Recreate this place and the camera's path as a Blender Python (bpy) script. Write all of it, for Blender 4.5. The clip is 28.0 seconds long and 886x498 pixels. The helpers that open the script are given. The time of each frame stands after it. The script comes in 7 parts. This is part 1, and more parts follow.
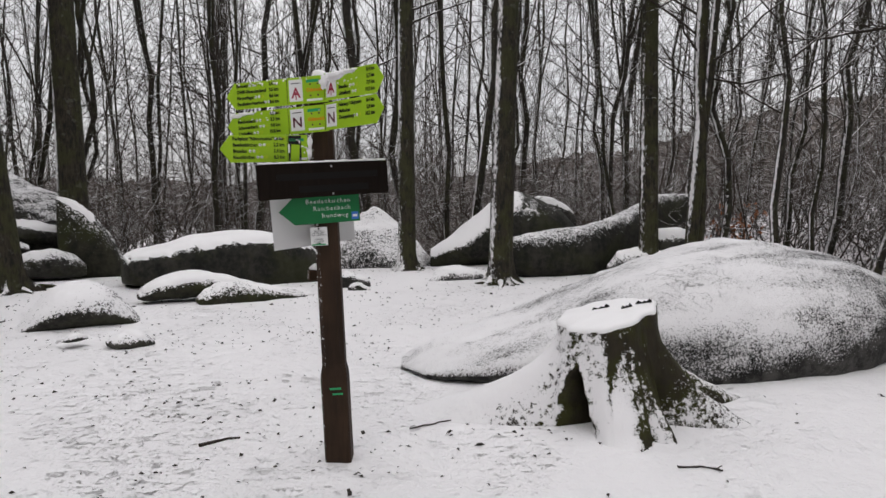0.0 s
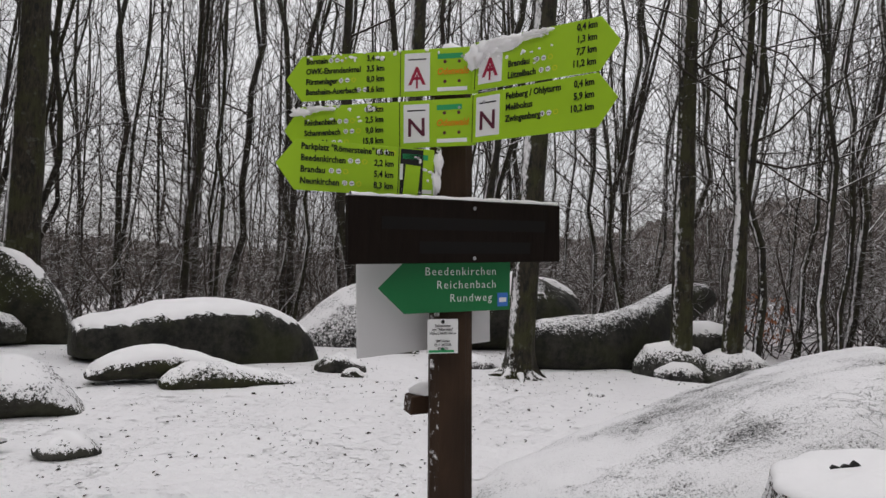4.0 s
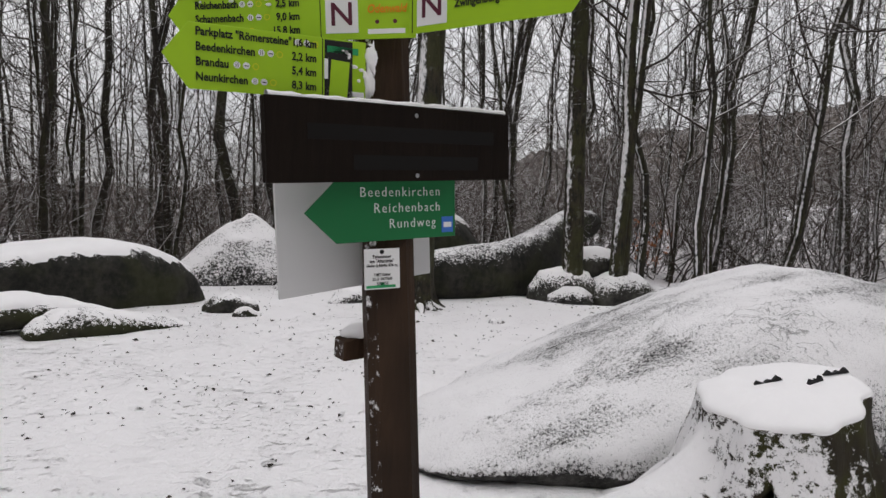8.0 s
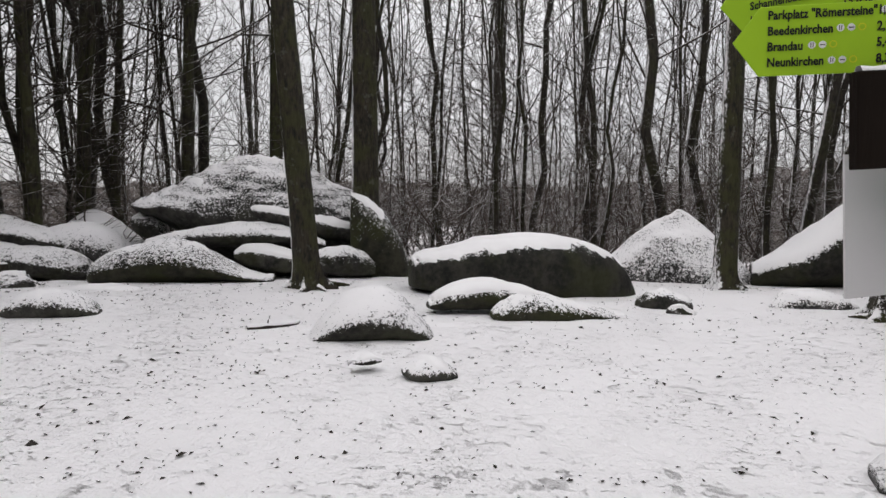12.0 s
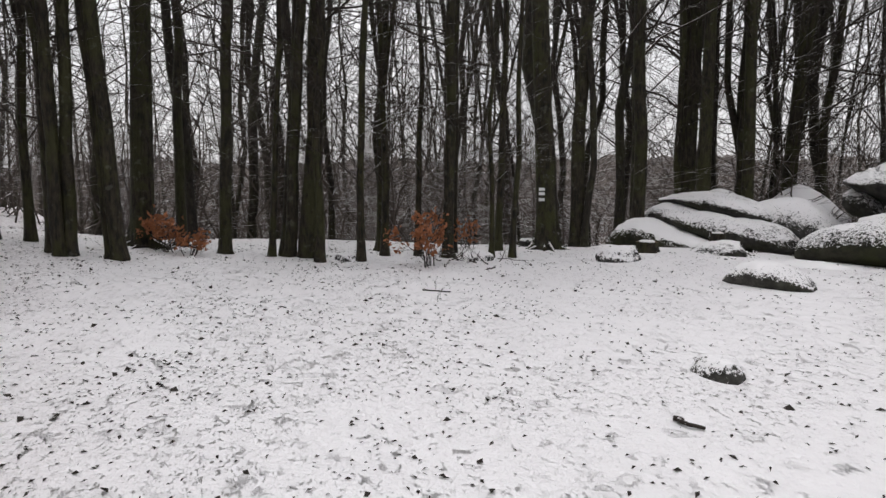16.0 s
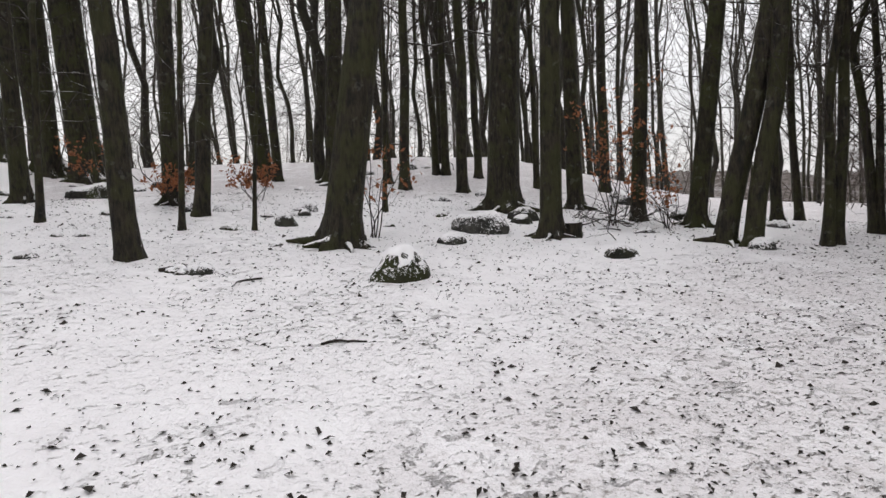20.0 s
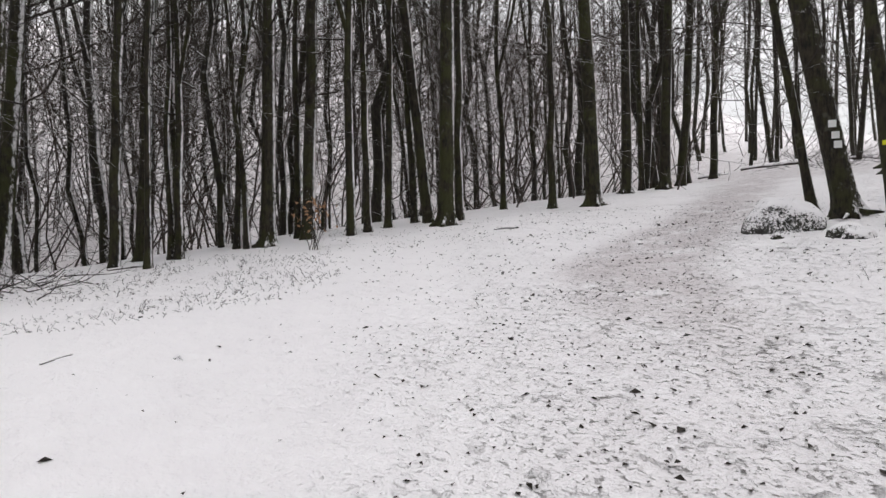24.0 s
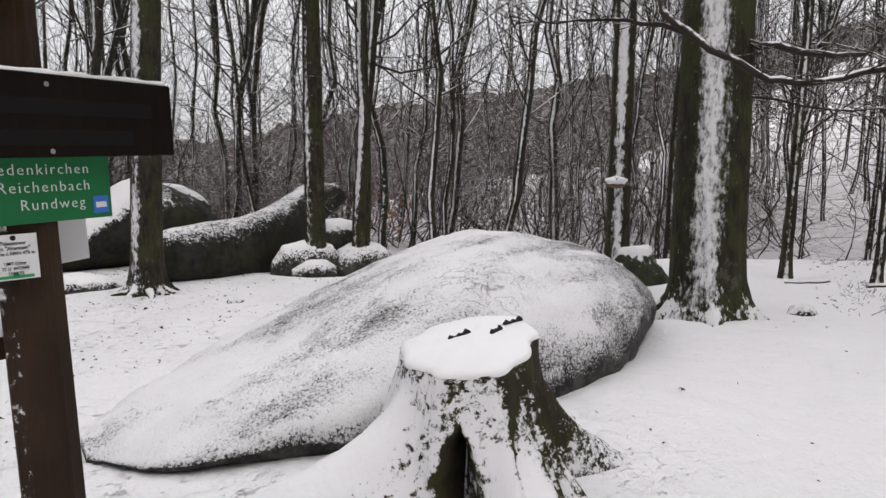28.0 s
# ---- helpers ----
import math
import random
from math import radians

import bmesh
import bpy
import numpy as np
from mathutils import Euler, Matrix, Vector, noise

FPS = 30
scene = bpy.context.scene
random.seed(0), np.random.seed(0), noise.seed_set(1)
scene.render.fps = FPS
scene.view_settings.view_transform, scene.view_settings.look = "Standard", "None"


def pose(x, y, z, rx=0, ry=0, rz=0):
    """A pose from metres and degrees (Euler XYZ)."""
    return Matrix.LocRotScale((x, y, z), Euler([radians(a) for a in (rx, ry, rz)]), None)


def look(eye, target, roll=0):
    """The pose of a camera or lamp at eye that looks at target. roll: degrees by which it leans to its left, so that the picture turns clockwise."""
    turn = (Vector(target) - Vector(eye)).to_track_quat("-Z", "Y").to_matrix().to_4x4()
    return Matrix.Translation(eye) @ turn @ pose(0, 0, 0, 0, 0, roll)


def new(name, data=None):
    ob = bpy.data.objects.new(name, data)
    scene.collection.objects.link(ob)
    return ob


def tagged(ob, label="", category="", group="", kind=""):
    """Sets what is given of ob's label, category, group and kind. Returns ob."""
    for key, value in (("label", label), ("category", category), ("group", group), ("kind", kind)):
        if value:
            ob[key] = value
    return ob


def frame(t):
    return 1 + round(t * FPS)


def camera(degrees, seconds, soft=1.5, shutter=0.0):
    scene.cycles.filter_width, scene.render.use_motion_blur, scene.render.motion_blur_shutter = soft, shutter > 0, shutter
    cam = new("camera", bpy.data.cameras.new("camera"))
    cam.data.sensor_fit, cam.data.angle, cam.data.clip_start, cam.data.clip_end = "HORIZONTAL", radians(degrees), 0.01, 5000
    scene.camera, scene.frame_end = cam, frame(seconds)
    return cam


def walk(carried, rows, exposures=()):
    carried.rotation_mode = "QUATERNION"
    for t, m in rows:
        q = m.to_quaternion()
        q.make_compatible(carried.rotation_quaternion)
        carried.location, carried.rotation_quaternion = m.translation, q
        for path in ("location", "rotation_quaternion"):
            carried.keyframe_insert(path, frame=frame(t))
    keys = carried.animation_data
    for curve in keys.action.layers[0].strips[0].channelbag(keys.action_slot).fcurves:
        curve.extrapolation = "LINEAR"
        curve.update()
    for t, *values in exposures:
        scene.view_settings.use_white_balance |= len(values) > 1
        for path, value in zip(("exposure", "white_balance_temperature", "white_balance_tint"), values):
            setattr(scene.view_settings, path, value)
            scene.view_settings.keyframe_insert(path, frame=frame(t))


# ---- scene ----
cam = camera(69.0, 28.0)
PATH = [
    (0.0, -0.025, 0.017, 1.498, -0.10, -4.97, 0.03),
    (0.5, -0.041, 0.132, 1.481, -1.52, -5.83, 0.13),
    (1.0, -0.053, 0.359, 1.484, 0.91, -3.50, 0.51),
    (1.5, -0.154, 0.552, 1.455, -0.33, -4.55, 2.43),
    (2.0, -0.322, 0.745, 1.465, -1.13, -3.61, 1.49),
    (2.5, -0.429, 0.987, 1.444, 0.26, -3.64, 2.00),
    (3.0, -0.537, 1.271, 1.434, 0.80, -2.58, 1.19),
    (3.5, -0.705, 1.502, 1.442, -1.42, -0.12, 2.53),
    (5.5, -0.965, 1.968, 1.474, -4.82, 3.75, 3.40),
    (6.0, -0.973, 1.976, 1.474, -5.62, 3.04, 3.84),
    (6.5, -0.988, 1.980, 1.471, -5.88, 2.45, 3.99),
    (7.0, -0.991, 1.980, 1.462, -6.03, 1.70, 3.79),
    (7.5, -0.980, 1.985, 1.442, -7.16, -0.71, 2.92),
    (8.0, -0.945, 2.007, 1.415, -13.21, -3.66, 2.07),
    (8.5, -0.859, 2.025, 1.390, -21.57, -5.45, 0.83),
    (9.0, -0.851, 2.024, 1.384, -25.65, -5.82, 1.02),
    (9.5, -0.868, 2.037, 1.381, -22.05, -5.58, 0.96),
    (10.0, -0.952, 2.049, 1.388, -13.83, -5.39, 1.59),
    (10.5, -1.037, 2.057, 1.404, -4.50, -5.65, 1.58),
    (11.0, -1.136, 2.022, 1.400, 3.67, -5.62, 1.16),
    (11.5, -1.215, 1.975, 1.399, 13.38, -5.88, 0.71),
    (12.0, -1.266, 1.973, 1.396, 22.38, -4.81, 0.65),
    (12.5, -1.318, 2.006, 1.379, 33.59, -4.49, 1.09),
    (14.5, -1.528, 1.754, 1.410, 57.50, -5.80, 0.70),
    (15.0, -1.556, 1.668, 1.389, 64.87, -6.54, 0.35),
    (15.5, -1.542, 1.585, 1.415, 72.10, -7.40, 0.23),
    (16.0, -1.531, 1.505, 1.433, 78.04, -7.44, 0.00),
    (16.5, -1.538, 1.420, 1.432, 85.30, -7.69, -0.21),
    (17.0, -1.583, 1.375, 1.428, 94.49, -7.13, -0.56),
    (17.5, -1.586, 1.335, 1.422, 102.82, -6.80, -0.63),
    (18.0, -1.557, 1.264, 1.428, 111.60, -6.23, -1.17),
    (18.5, -1.492, 1.149, 1.412, 121.90, -6.20, -1.54),
    (19.0, -1.415, 1.108, 1.407, 128.87, -5.63, -2.19),
    (19.5, -1.333, 1.076, 1.422, 138.05, -4.82, -2.99),
    (20.0, -1.270, 1.039, 1.426, 148.52, -4.80, -3.32),
    (20.5, -1.200, 0.946, 1.417, 157.67, -5.00, -3.23),
    (22.5, -0.932, 0.857, 1.467, -159.70, -1.23, -2.03),
    (23.0, -0.907, 0.936, 1.446, -146.62, -1.69, -0.87),
    (23.5, -0.837, 1.029, 1.449, -138.25, -2.72, -1.13),
    (24.0, -0.708, 1.153, 1.459, -129.00, -2.31, -1.30),
    (24.5, -0.612, 1.258, 1.446, -117.67, -3.18, -0.24),
    (25.0, -0.597, 1.401, 1.437, -104.90, -4.06, -0.30),
    (25.5, -0.547, 1.488, 1.439, -91.41, -4.97, -0.37),
    (26.0, -0.512, 1.539, 1.437, -79.42, -4.79, -0.67),
    (26.5, -0.534, 1.598, 1.438, -68.17, -4.60, -0.68),
    (27.0, -0.601, 1.684, 1.431, -55.76, -5.34, -0.24),
    (27.5, -0.669, 1.782, 1.423, -45.72, -5.54, 0.30),
    (28.0, -0.751, 1.895, 1.427, -34.85, -5.50, 0.89),
]
walk(cam, [(t, pose(x, y, z, 90 + pitch, 0, yaw) @ pose(0, 0, 0, 0, 0, roll)) for t, x, y, z, yaw, pitch, roll in PATH],
     [(0.0, 0.04), (1.5, 0.06), (3.0, -0.02), (5.5, -0.14), (7.0, -0.14), (8.5, 0.05), (12.0, 0.13), (15.0, 0.26), (18.0, 0.38), (20.0, 0.40), (23.0, 0.28), (26.0, 0.27), (28.0, 0.18)])

# ---- overcast winter light ----
SKY_LIGHT, SUN_LIGHT = 0.86, 0.55
world = bpy.data.worlds.new("world")
scene.world = world
world.use_nodes = True
wn, wl = world.node_tree.nodes, world.node_tree.links
wn.clear()
w_out = wn.new("ShaderNodeOutputWorld")
w_bg = wn.new("ShaderNodeBackground")
w_sky = wn.new("ShaderNodeTexSky")
w_sky.sky_type, w_sky.sun_disc = "NISHITA", False
w_sky.sun_elevation, w_sky.sun_rotation = radians(28), radians(200)
w_gain = wn.new("ShaderNodeMixRGB")
w_gain.blend_type, w_gain.inputs[0].default_value = "MULTIPLY", 1.0
w_gain.inputs[2].default_value = (0.09, 0.09, 0.09, 1)
w_mix = wn.new("ShaderNodeMixRGB")
w_mix.inputs[0].default_value = 0.93
w_noise = wn.new("ShaderNodeTexNoise")
w_noise.inputs["Scale"].default_value, w_noise.inputs["Detail"].default_value = 2.5, 5
w_ramp = wn.new("ShaderNodeValToRGB")
w_ramp.color_ramp.elements[0].position, w_ramp.color_ramp.elements[1].position = 0.3, 0.7
w_ramp.color_ramp.elements[0].color = (0.74, 0.735, 0.76, 1)
w_ramp.color_ramp.elements[1].color = (1.0, 0.985, 1.0, 1)
wl.new(w_noise.outputs["Fac"], w_ramp.inputs[0])
wl.new(w_sky.outputs[0], w_gain.inputs[1])
wl.new(w_gain.outputs[0], w_mix.inputs[1])
wl.new(w_ramp.outputs[0], w_mix.inputs[2])
# an overcast sky is about three times as bright overhead as at the horizon
w_dir = wn.new("ShaderNodeTexCoord")
w_xyz = wn.new("ShaderNodeSeparateXYZ")
w_grad = wn.new("ShaderNodeMapRange")
w_grad.inputs[1].default_value, w_grad.inputs[2].default_value = 0.0, 1.0
w_grad.inputs[3].default_value, w_grad.inputs[4].default_value = 0.84, 1.95
w_over = wn.new("ShaderNodeMixRGB")
w_over.blend_type, w_over.inputs[0].default_value = "MULTIPLY", 1.0
wl.new(w_dir.outputs["Generated"], w_xyz.inputs[0])
wl.new(w_xyz.outputs["Z"], w_grad.inputs[0])
wl.new(w_mix.outputs[0], w_over.inputs[1])
wl.new(w_grad.outputs[0], w_over.inputs[2])
wl.new(w_over.outputs[0], w_bg.inputs[0])
w_bg.inputs[1].default_value = SKY_LIGHT
wl.new(w_bg.outputs[0], w_out.inputs[0])
sun = new("sun", bpy.data.lights.new("sun", "SUN"))
sun.data.energy, sun.data.angle, sun.data.color = SUN_LIGHT, radians(40), (1.0, 0.97, 0.93)
sun.matrix_world = look((0, 0, 30), (6, 14, 12))

# ---- materials ----
SNOW = (0.90, 0.885, 0.895, 1)
WIND = (-0.85, -0.52, 0.08)


class Mat:
    """A small node builder for one material."""

    def __init__(self, name, rough=0.8, spec=0.3, metal=0.0):
        self.mat = bpy.data.materials.new(name)
        self.mat.use_nodes = True
        self.n, self.l = self.mat.node_tree.nodes, self.mat.node_tree.links
        self.b = self.n["Principled BSDF"]
        self.b.inputs["Roughness"].default_value = rough
        self.b.inputs["Specular IOR Level"].default_value = spec
        self.b.inputs["Metallic"].default_value = metal
        self.geo = self.n.new("ShaderNodeNewGeometry")
        self.pos = self.geo.outputs["Position"]

    def put(self, socket, v):
        if isinstance(v, bpy.types.NodeSocket):
            self.l.new(v, socket)
        else:
            socket.default_value = v

    def noise(self, scale, detail=4, rough=0.55, stretch=None, dist=0.0, vec=None):
        t = self.n.new("ShaderNodeTexNoise")
        t.inputs["Scale"].default_value, t.inputs["Detail"].default_value = scale, detail
        t.inputs["Roughness"].default_value, t.inputs["Distortion"].default_value = rough, dist
        src = vec or self.pos
        if stretch:
            m = self.n.new("ShaderNodeMapping")
            m.inputs["Scale"].default_value = stretch
            self.l.new(src, m.inputs[0])
            src = m.outputs[0]
        self.l.new(src, t.inputs["Vector"])
        return t.outputs["Fac"]

    def voronoi(self, scale, feature="F1"):
        t = self.n.new("ShaderNodeTexVoronoi")
        t.feature = feature
        t.inputs["Scale"].default_value = scale
        self.l.new(self.pos, t.inputs["Vector"])
        return t.outputs["Distance"]

    def math(self, op, a, b=0.0, c=0.0):
        t = self.n.new("ShaderNodeMath")
        t.operation = op
        for s, v in zip(t.inputs, (a, b, c)):
            self.put(s, v)
        return t.outputs[0]

    def step(self, v, lo, hi):
        t = self.n.new("ShaderNodeMapRange")
        t.interpolation_type = "SMOOTHSTEP"
        self.put(t.inputs[0], v)
        t.inputs[1].default_value, t.inputs[2].default_value = lo, hi
        return t.outputs[0]

    def mix(self, f, a, b):
        t = self.n.new("ShaderNodeMixRGB")
        self.put(t.inputs[0], f)
        self.put(t.inputs[1], a)
        self.put(t.inputs[2], b)
        return t.outputs[0]

    def along(self, d):
        t = self.n.new("ShaderNodeVectorMath")
        t.operation = "DOT_PRODUCT"
        self.l.new(self.geo.outputs["Normal"], t.inputs[0])
        t.inputs[1].default_value = d
        return t.outputs["Value"]

    def rand(self):
        return self.n.new("ShaderNodeObjectInfo").outputs["Random"]

    def attr(self, name):
        t = self.n.new("ShaderNodeAttribute")
        t.attribute_name = name
        return t.outputs["Fac"]

    def colour(self, v):
        self.put(self.b.inputs["Base Color"], v)
        return self

    def rough(self, v):
        self.put(self.b.inputs["Roughness"], v)
        return self

    def bump(self, height, strength=0.3, distance=0.02):
        t = self.n.new("ShaderNodeBump")
        t.inputs["Strength"].default_value, t.inputs["Distance"].default_value = strength, distance
        self.put(t.inputs["Height"], height)
        self.l.new(t.outputs[0], self.b.inputs["Normal"])
        return self


def c4(r, g_, b_):
    return (r, g_, b_, 1)


def snow_ground():
    m = Mat("trodden_snow", 0.75, 0.25)
    big, mid, fine = m.noise(0.35, 3), m.noise(2.2, 5, 0.6), m.noise(38, 3, 0.7)
    base = m.mix(big, c4(0.87, 0.85, 0.86), c4(0.92, 0.905, 0.915))
    # small dents with shade put into their colour, and soil showing through
    fleck = m.step(m.noise(15, 5, 0.72, (1, 1.5, 1), 0.3), 0.585, 0.65)
    crumb = m.step(m.noise(34, 3, 0.7), 0.64, 0.70)
    worn, dirt_and_dent_shade = m.attr("wear"), m.attr("dirt_and_dent_shade")
    dents = m.math("MULTIPLY", m.step(m.math("ADD", m.voronoi(3.3), m.math("MULTIPLY", m.math("SUBTRACT", m.noise(13, 4, 0.7), 0.5), 0.5)), 0.26, 0.08), m.math("MULTIPLY", m.step(m.noise(0.55, 3), 0.46, 0.60), dirt_and_dent_shade))
    patch = m.step(m.math("ADD", m.noise(0.8, 4, 0.65), m.math("MULTIPLY", worn, 0.22)), 0.45, 0.63)
    spots = m.math("MULTIPLY", m.math("MAXIMUM", fleck, m.math("MULTIPLY", crumb, 0.8)), m.math("MULTIPLY", patch, dirt_and_dent_shade))
    grit = m.math("MULTIPLY", m.step(m.noise(16, 6, 0.75), 0.52, 0.70), m.step(m.math("ADD", worn, m.math("MULTIPLY", mid, 0.5)), 0.36, 0.85))
    # occlusion in the dents, painted as a greyer snow colour
    base = m.mix(m.math("MULTIPLY", dents, 0.10), base, c4(0.50, 0.47, 0.46))
    base = m.mix(m.math("MULTIPLY", m.math("MULTIPLY", worn, m.step(m.noise(1.6, 5, 0.65), 0.28, 0.55)), 0.50), base, c4(0.44, 0.375, 0.38))
    base = m.mix(m.math("MULTIPLY", grit, 0.75), base, c4(0.19, 0.155, 0.13))
    scuff = m.math("MULTIPLY", m.step(m.noise(6.5, 6, 0.72, (1, 1.3, 1), 0.4), 0.56, 0.68), m.math("MULTIPLY", m.step(m.noise(0.7, 3), 0.42, 0.6), dirt_and_dent_shade))
    base = m.mix(m.math("MULTIPLY", scuff, 0.22), base, c4(0.42, 0.39, 0.37))
    base = m.mix(m.math("MULTIPLY", spots, 0.66), base, c4(0.17, 0.145, 0.12))
    h = m.math("ADD", m.math("MULTIPLY", mid, 1.0), m.math("MULTIPLY", fine, 0.12))
    h = m.math("SUBTRACT", h, m.math("ADD", m.math("MULTIPLY", spots, 0.4), m.math("MULTIPLY", m.math("ADD", dents, scuff), 0.25)))
    return m.colour(base).bump(h, 1.0, 0.10).mat


def snow_cap():
    m = Mat("fresh_snow", 0.7, 0.25)
    n = m.noise(7, 5, 0.6)
    f = m.noise(60, 2)
    return m.colour(m.mix(n, c4(0.88, 0.865, 0.875), c4(0.93, 0.915, 0.92))).bump(m.math("ADD", n, m.math("MULTIPLY", f, 0.2)), 0.35, 0.02).mat


def rock_mat(name, dark, light, moss=0.35, snow_at=0.62, speck=0.30, grit=1.0, lee=0.10, soft=0.085, drift=0.5, bed=0.0):
    """Granite, mossy in places, with blown snow where it faces up or the wind."""
    m = Mat(name, 0.8, 0.3)
    a, b, fine = m.noise(1.3, 5), m.noise(9, 6, 0.7), m.noise(55 * grit, 3, 0.7)
    wash = m.noise(3.0, 4, 0.6, (1, 1, 0.4))
    base = m.mix(m.step(m.math("ADD", m.math("MULTIPLY", b, 0.55), m.math("MULTIPLY", wash, 0.45)), 0.36, 0.66), dark, light)
    base = m.mix(m.math("MULTIPLY", m.step(a, 0.45, 0.65), moss), base, c4(0.032, 0.036, 0.010))
    up = m.math("ADD", m.along((0, 0, 1)), m.math("MULTIPLY", m.along(WIND), lee))
    clump = m.noise(24 * grit, 4, 0.65)
    grain = m.math("ADD", m.math("MULTIPLY", m.math("SUBTRACT", b, 0.5), 1.1), m.math("ADD", m.math("MULTIPLY", m.math("SUBTRACT", fine, 0.5), speck * 4.0), m.math("MULTIPLY", m.math("SUBTRACT", clump, 0.5), speck * 5.0)))
    if bed:
        seam = m.noise(2.4, 4, 0.6, (0.5, 0.5, 3.2), 0.4)
        grain = m.math("ADD", grain, m.math("MULTIPLY", m.math("SUBTRACT", seam, 0.5), bed * 2.0))
    cover = m.step(m.math("ADD", m.math("ADD", up, grain), m.math("MULTIPLY", m.math("SUBTRACT", a, 0.5), drift)), snow_at - soft, snow_at + soft)
    base = m.mix(m.math("MULTIPLY", cover, 0.96), base, SNOW)
    h = m.math("ADD", m.math("MULTIPLY", b, 0.6), m.math("ADD", m.math("MULTIPLY", cover, 0.35), m.math("MULTIPLY", fine, 0.15)))
    return m.colour(base).bump(h, 0.6, 0.03).mat


def bark_mat(name, dark, light, moss=0.35, stripe=0.90, wet=0.7, patchy=1.0, torn=0.35):
    """Smooth beech bark with a ragged streak of snow on the windward side."""
    m = Mat(name, wet, 0.3)
    a, b = m.noise(2.0, 4, 0.6), m.noise(14, 5, 0.7, (1, 1, 0.35))
    streak = m.noise(30, 4, 0.7, (1, 1, 0.12))
    base = m.mix(m.step(m.math("ADD", m.math("MULTIPLY", b, 0.6), m.math("MULTIPLY", streak, 0.4)), 0.38, 0.62), dark, light)
    base = m.mix(m.math("MULTIPLY", m.step(m.math("ADD", a, m.math("MULTIPLY", m.math("SUBTRACT", b, 0.5), 0.4)), 0.42, 0.60), moss), base, c4(0.036, 0.039, 0.009))
    base = m.mix(m.math("MULTIPLY", m.step(m.noise(6, 4, 0.6), 0.60, 0.68), 0.35), base, c4(0.13, 0.125, 0.105))
    rag = m.math("SUBTRACT", m.noise(22, 4, 0.7, (1, 1, 0.5)), 0.5)
    root = m.step(m.math("ADD", m.along((-0.25, -0.15, 1.0)), m.math("MULTIPLY", rag, 1.3)), 0.46, 0.60)
    slow = m.math("MULTIPLY", m.math("SUBTRACT", m.noise(0.9, 3, 0.5, (1, 1, 0.6)), 0.5), patchy)
    side = m.math("ADD", m.along(WIND), m.math("ADD", m.math("MULTIPLY", rag, torn), m.math("MULTIPLY", slow, 0.30)))
    cover = m.math("MAXIMUM", m.step(side, stripe - 0.03, stripe + 0.04), root)
    base = m.mix(cover, base, SNOW)
    return m.colour(base).bump(m.math("ADD", m.math("ADD", b, m.math("MULTIPLY", streak, 0.5)), m.math("MULTIPLY", cover, 0.8)), 0.8, 0.03).mat


def twig_mat(name, dark, light, snow_at=0.62):
    m = Mat(name, 0.75, 0.25)
    b = m.noise(5, 3)
    rag = m.math("MULTIPLY", m.math("SUBTRACT", m.noise(6, 3, 0.7), 0.5), 1.3)
    up = m.math("ADD", m.along((-0.35, -0.2, 0.9)), rag)
    return m.colour(m.mix(m.math("MULTIPLY", m.step(up, snow_at, snow_at + 0.2), 0.9), m.mix(b, dark, light), SNOW)).mat


def plain(name, col, rough=0.6, var=0.12, scale=6, bump=0.1, metal=0.0, spec=0.3):
    m = Mat(name, rough, spec, metal)
    n = m.noise(scale, 5, 0.6)
    lo = tuple(max(0, v * (1 - var)) for v in col) + (1,)
    hi = tuple(min(1, v * (1 + var)) for v in col) + (1,)
    m.colour(m.mix(n, lo, hi))
    if bump:
        m.bump(m.noise(scale * 4, 4), bump, 0.01)
    return m.mat


def timber_mat(name, dark, light, frost=0.0, rough=0.7, spec=0.22):
    m = Mat(name, rough, spec)
    g_ = m.noise(9, 5, 0.65, (5, 5, 0.45), 0.4)
    a = m.noise(2.2, 3)
    base = m.mix(g_, dark, light)
    base = m.mix(m.math("MULTIPLY", m.step(a, 0.5, 0.7), 0.5), base, tuple(v * 0.55 for v in dark[:3]) + (1,))
    if frost:
        rag = m.math("MULTIPLY", m.math("SUBTRACT", m.noise(30, 4, 0.7), 0.5), 0.9)
        f = m.step(m.math("ADD", m.along(WIND), rag), frost - 0.05, frost + 0.08)
        base = m.mix(f, base, SNOW)
    return m.colour(base).bump(g_, 0.5, 0.01).mat


M_GROUND, M_SNOW = snow_ground(), snow_cap()
M_ROCK = rock_mat("dark_granite", c4(0.006, 0.0058, 0.005), c4(0.060, 0.056, 0.049), 0.45, 0.72, 0.20)
M_ROCK_SMOOTH = rock_mat("green_grey_granite", c4(0.012, 0.013, 0.008), c4(0.050, 0.054, 0.034), 0.75, 0.72, 0.06, drift=0.2)
M_ROCK_SLUG = rock_mat("speckled_granite", c4(0.005, 0.0048, 0.004), c4(0.034, 0.032, 0.025), 0.50, 0.86, 0.34, soft=0.10)
M_ROCK_WEDGE = rock_mat("lee_bare_granite", c4(0.005, 0.0048, 0.004), c4(0.036, 0.034, 0.027), 0.45, 0.98, 0.14, lee=0.85, soft=0.06, drift=0.25)
M_ROCK_DARK = rock_mat("bare_dark_granite", c4(0.005, 0.0048, 0.004), c4(0.036, 0.034, 0.027), 0.55, 0.86, 0.24)
M_ROCK_PILE = rock_mat("striated_granite", c4(0.008, 0.0077, 0.007), c4(0.055, 0.052, 0.045), 0.35, 0.52, 0.42, lee=0.05, soft=0.13, bed=0.6)
M_ROCK_STRATA = rock_mat("bedded_granite", c4(0.010, 0.0097, 0.009), c4(0.060, 0.057, 0.050), 0.30, 0.60, 0.55, lee=0.05, soft=0.16, bed=0.9)
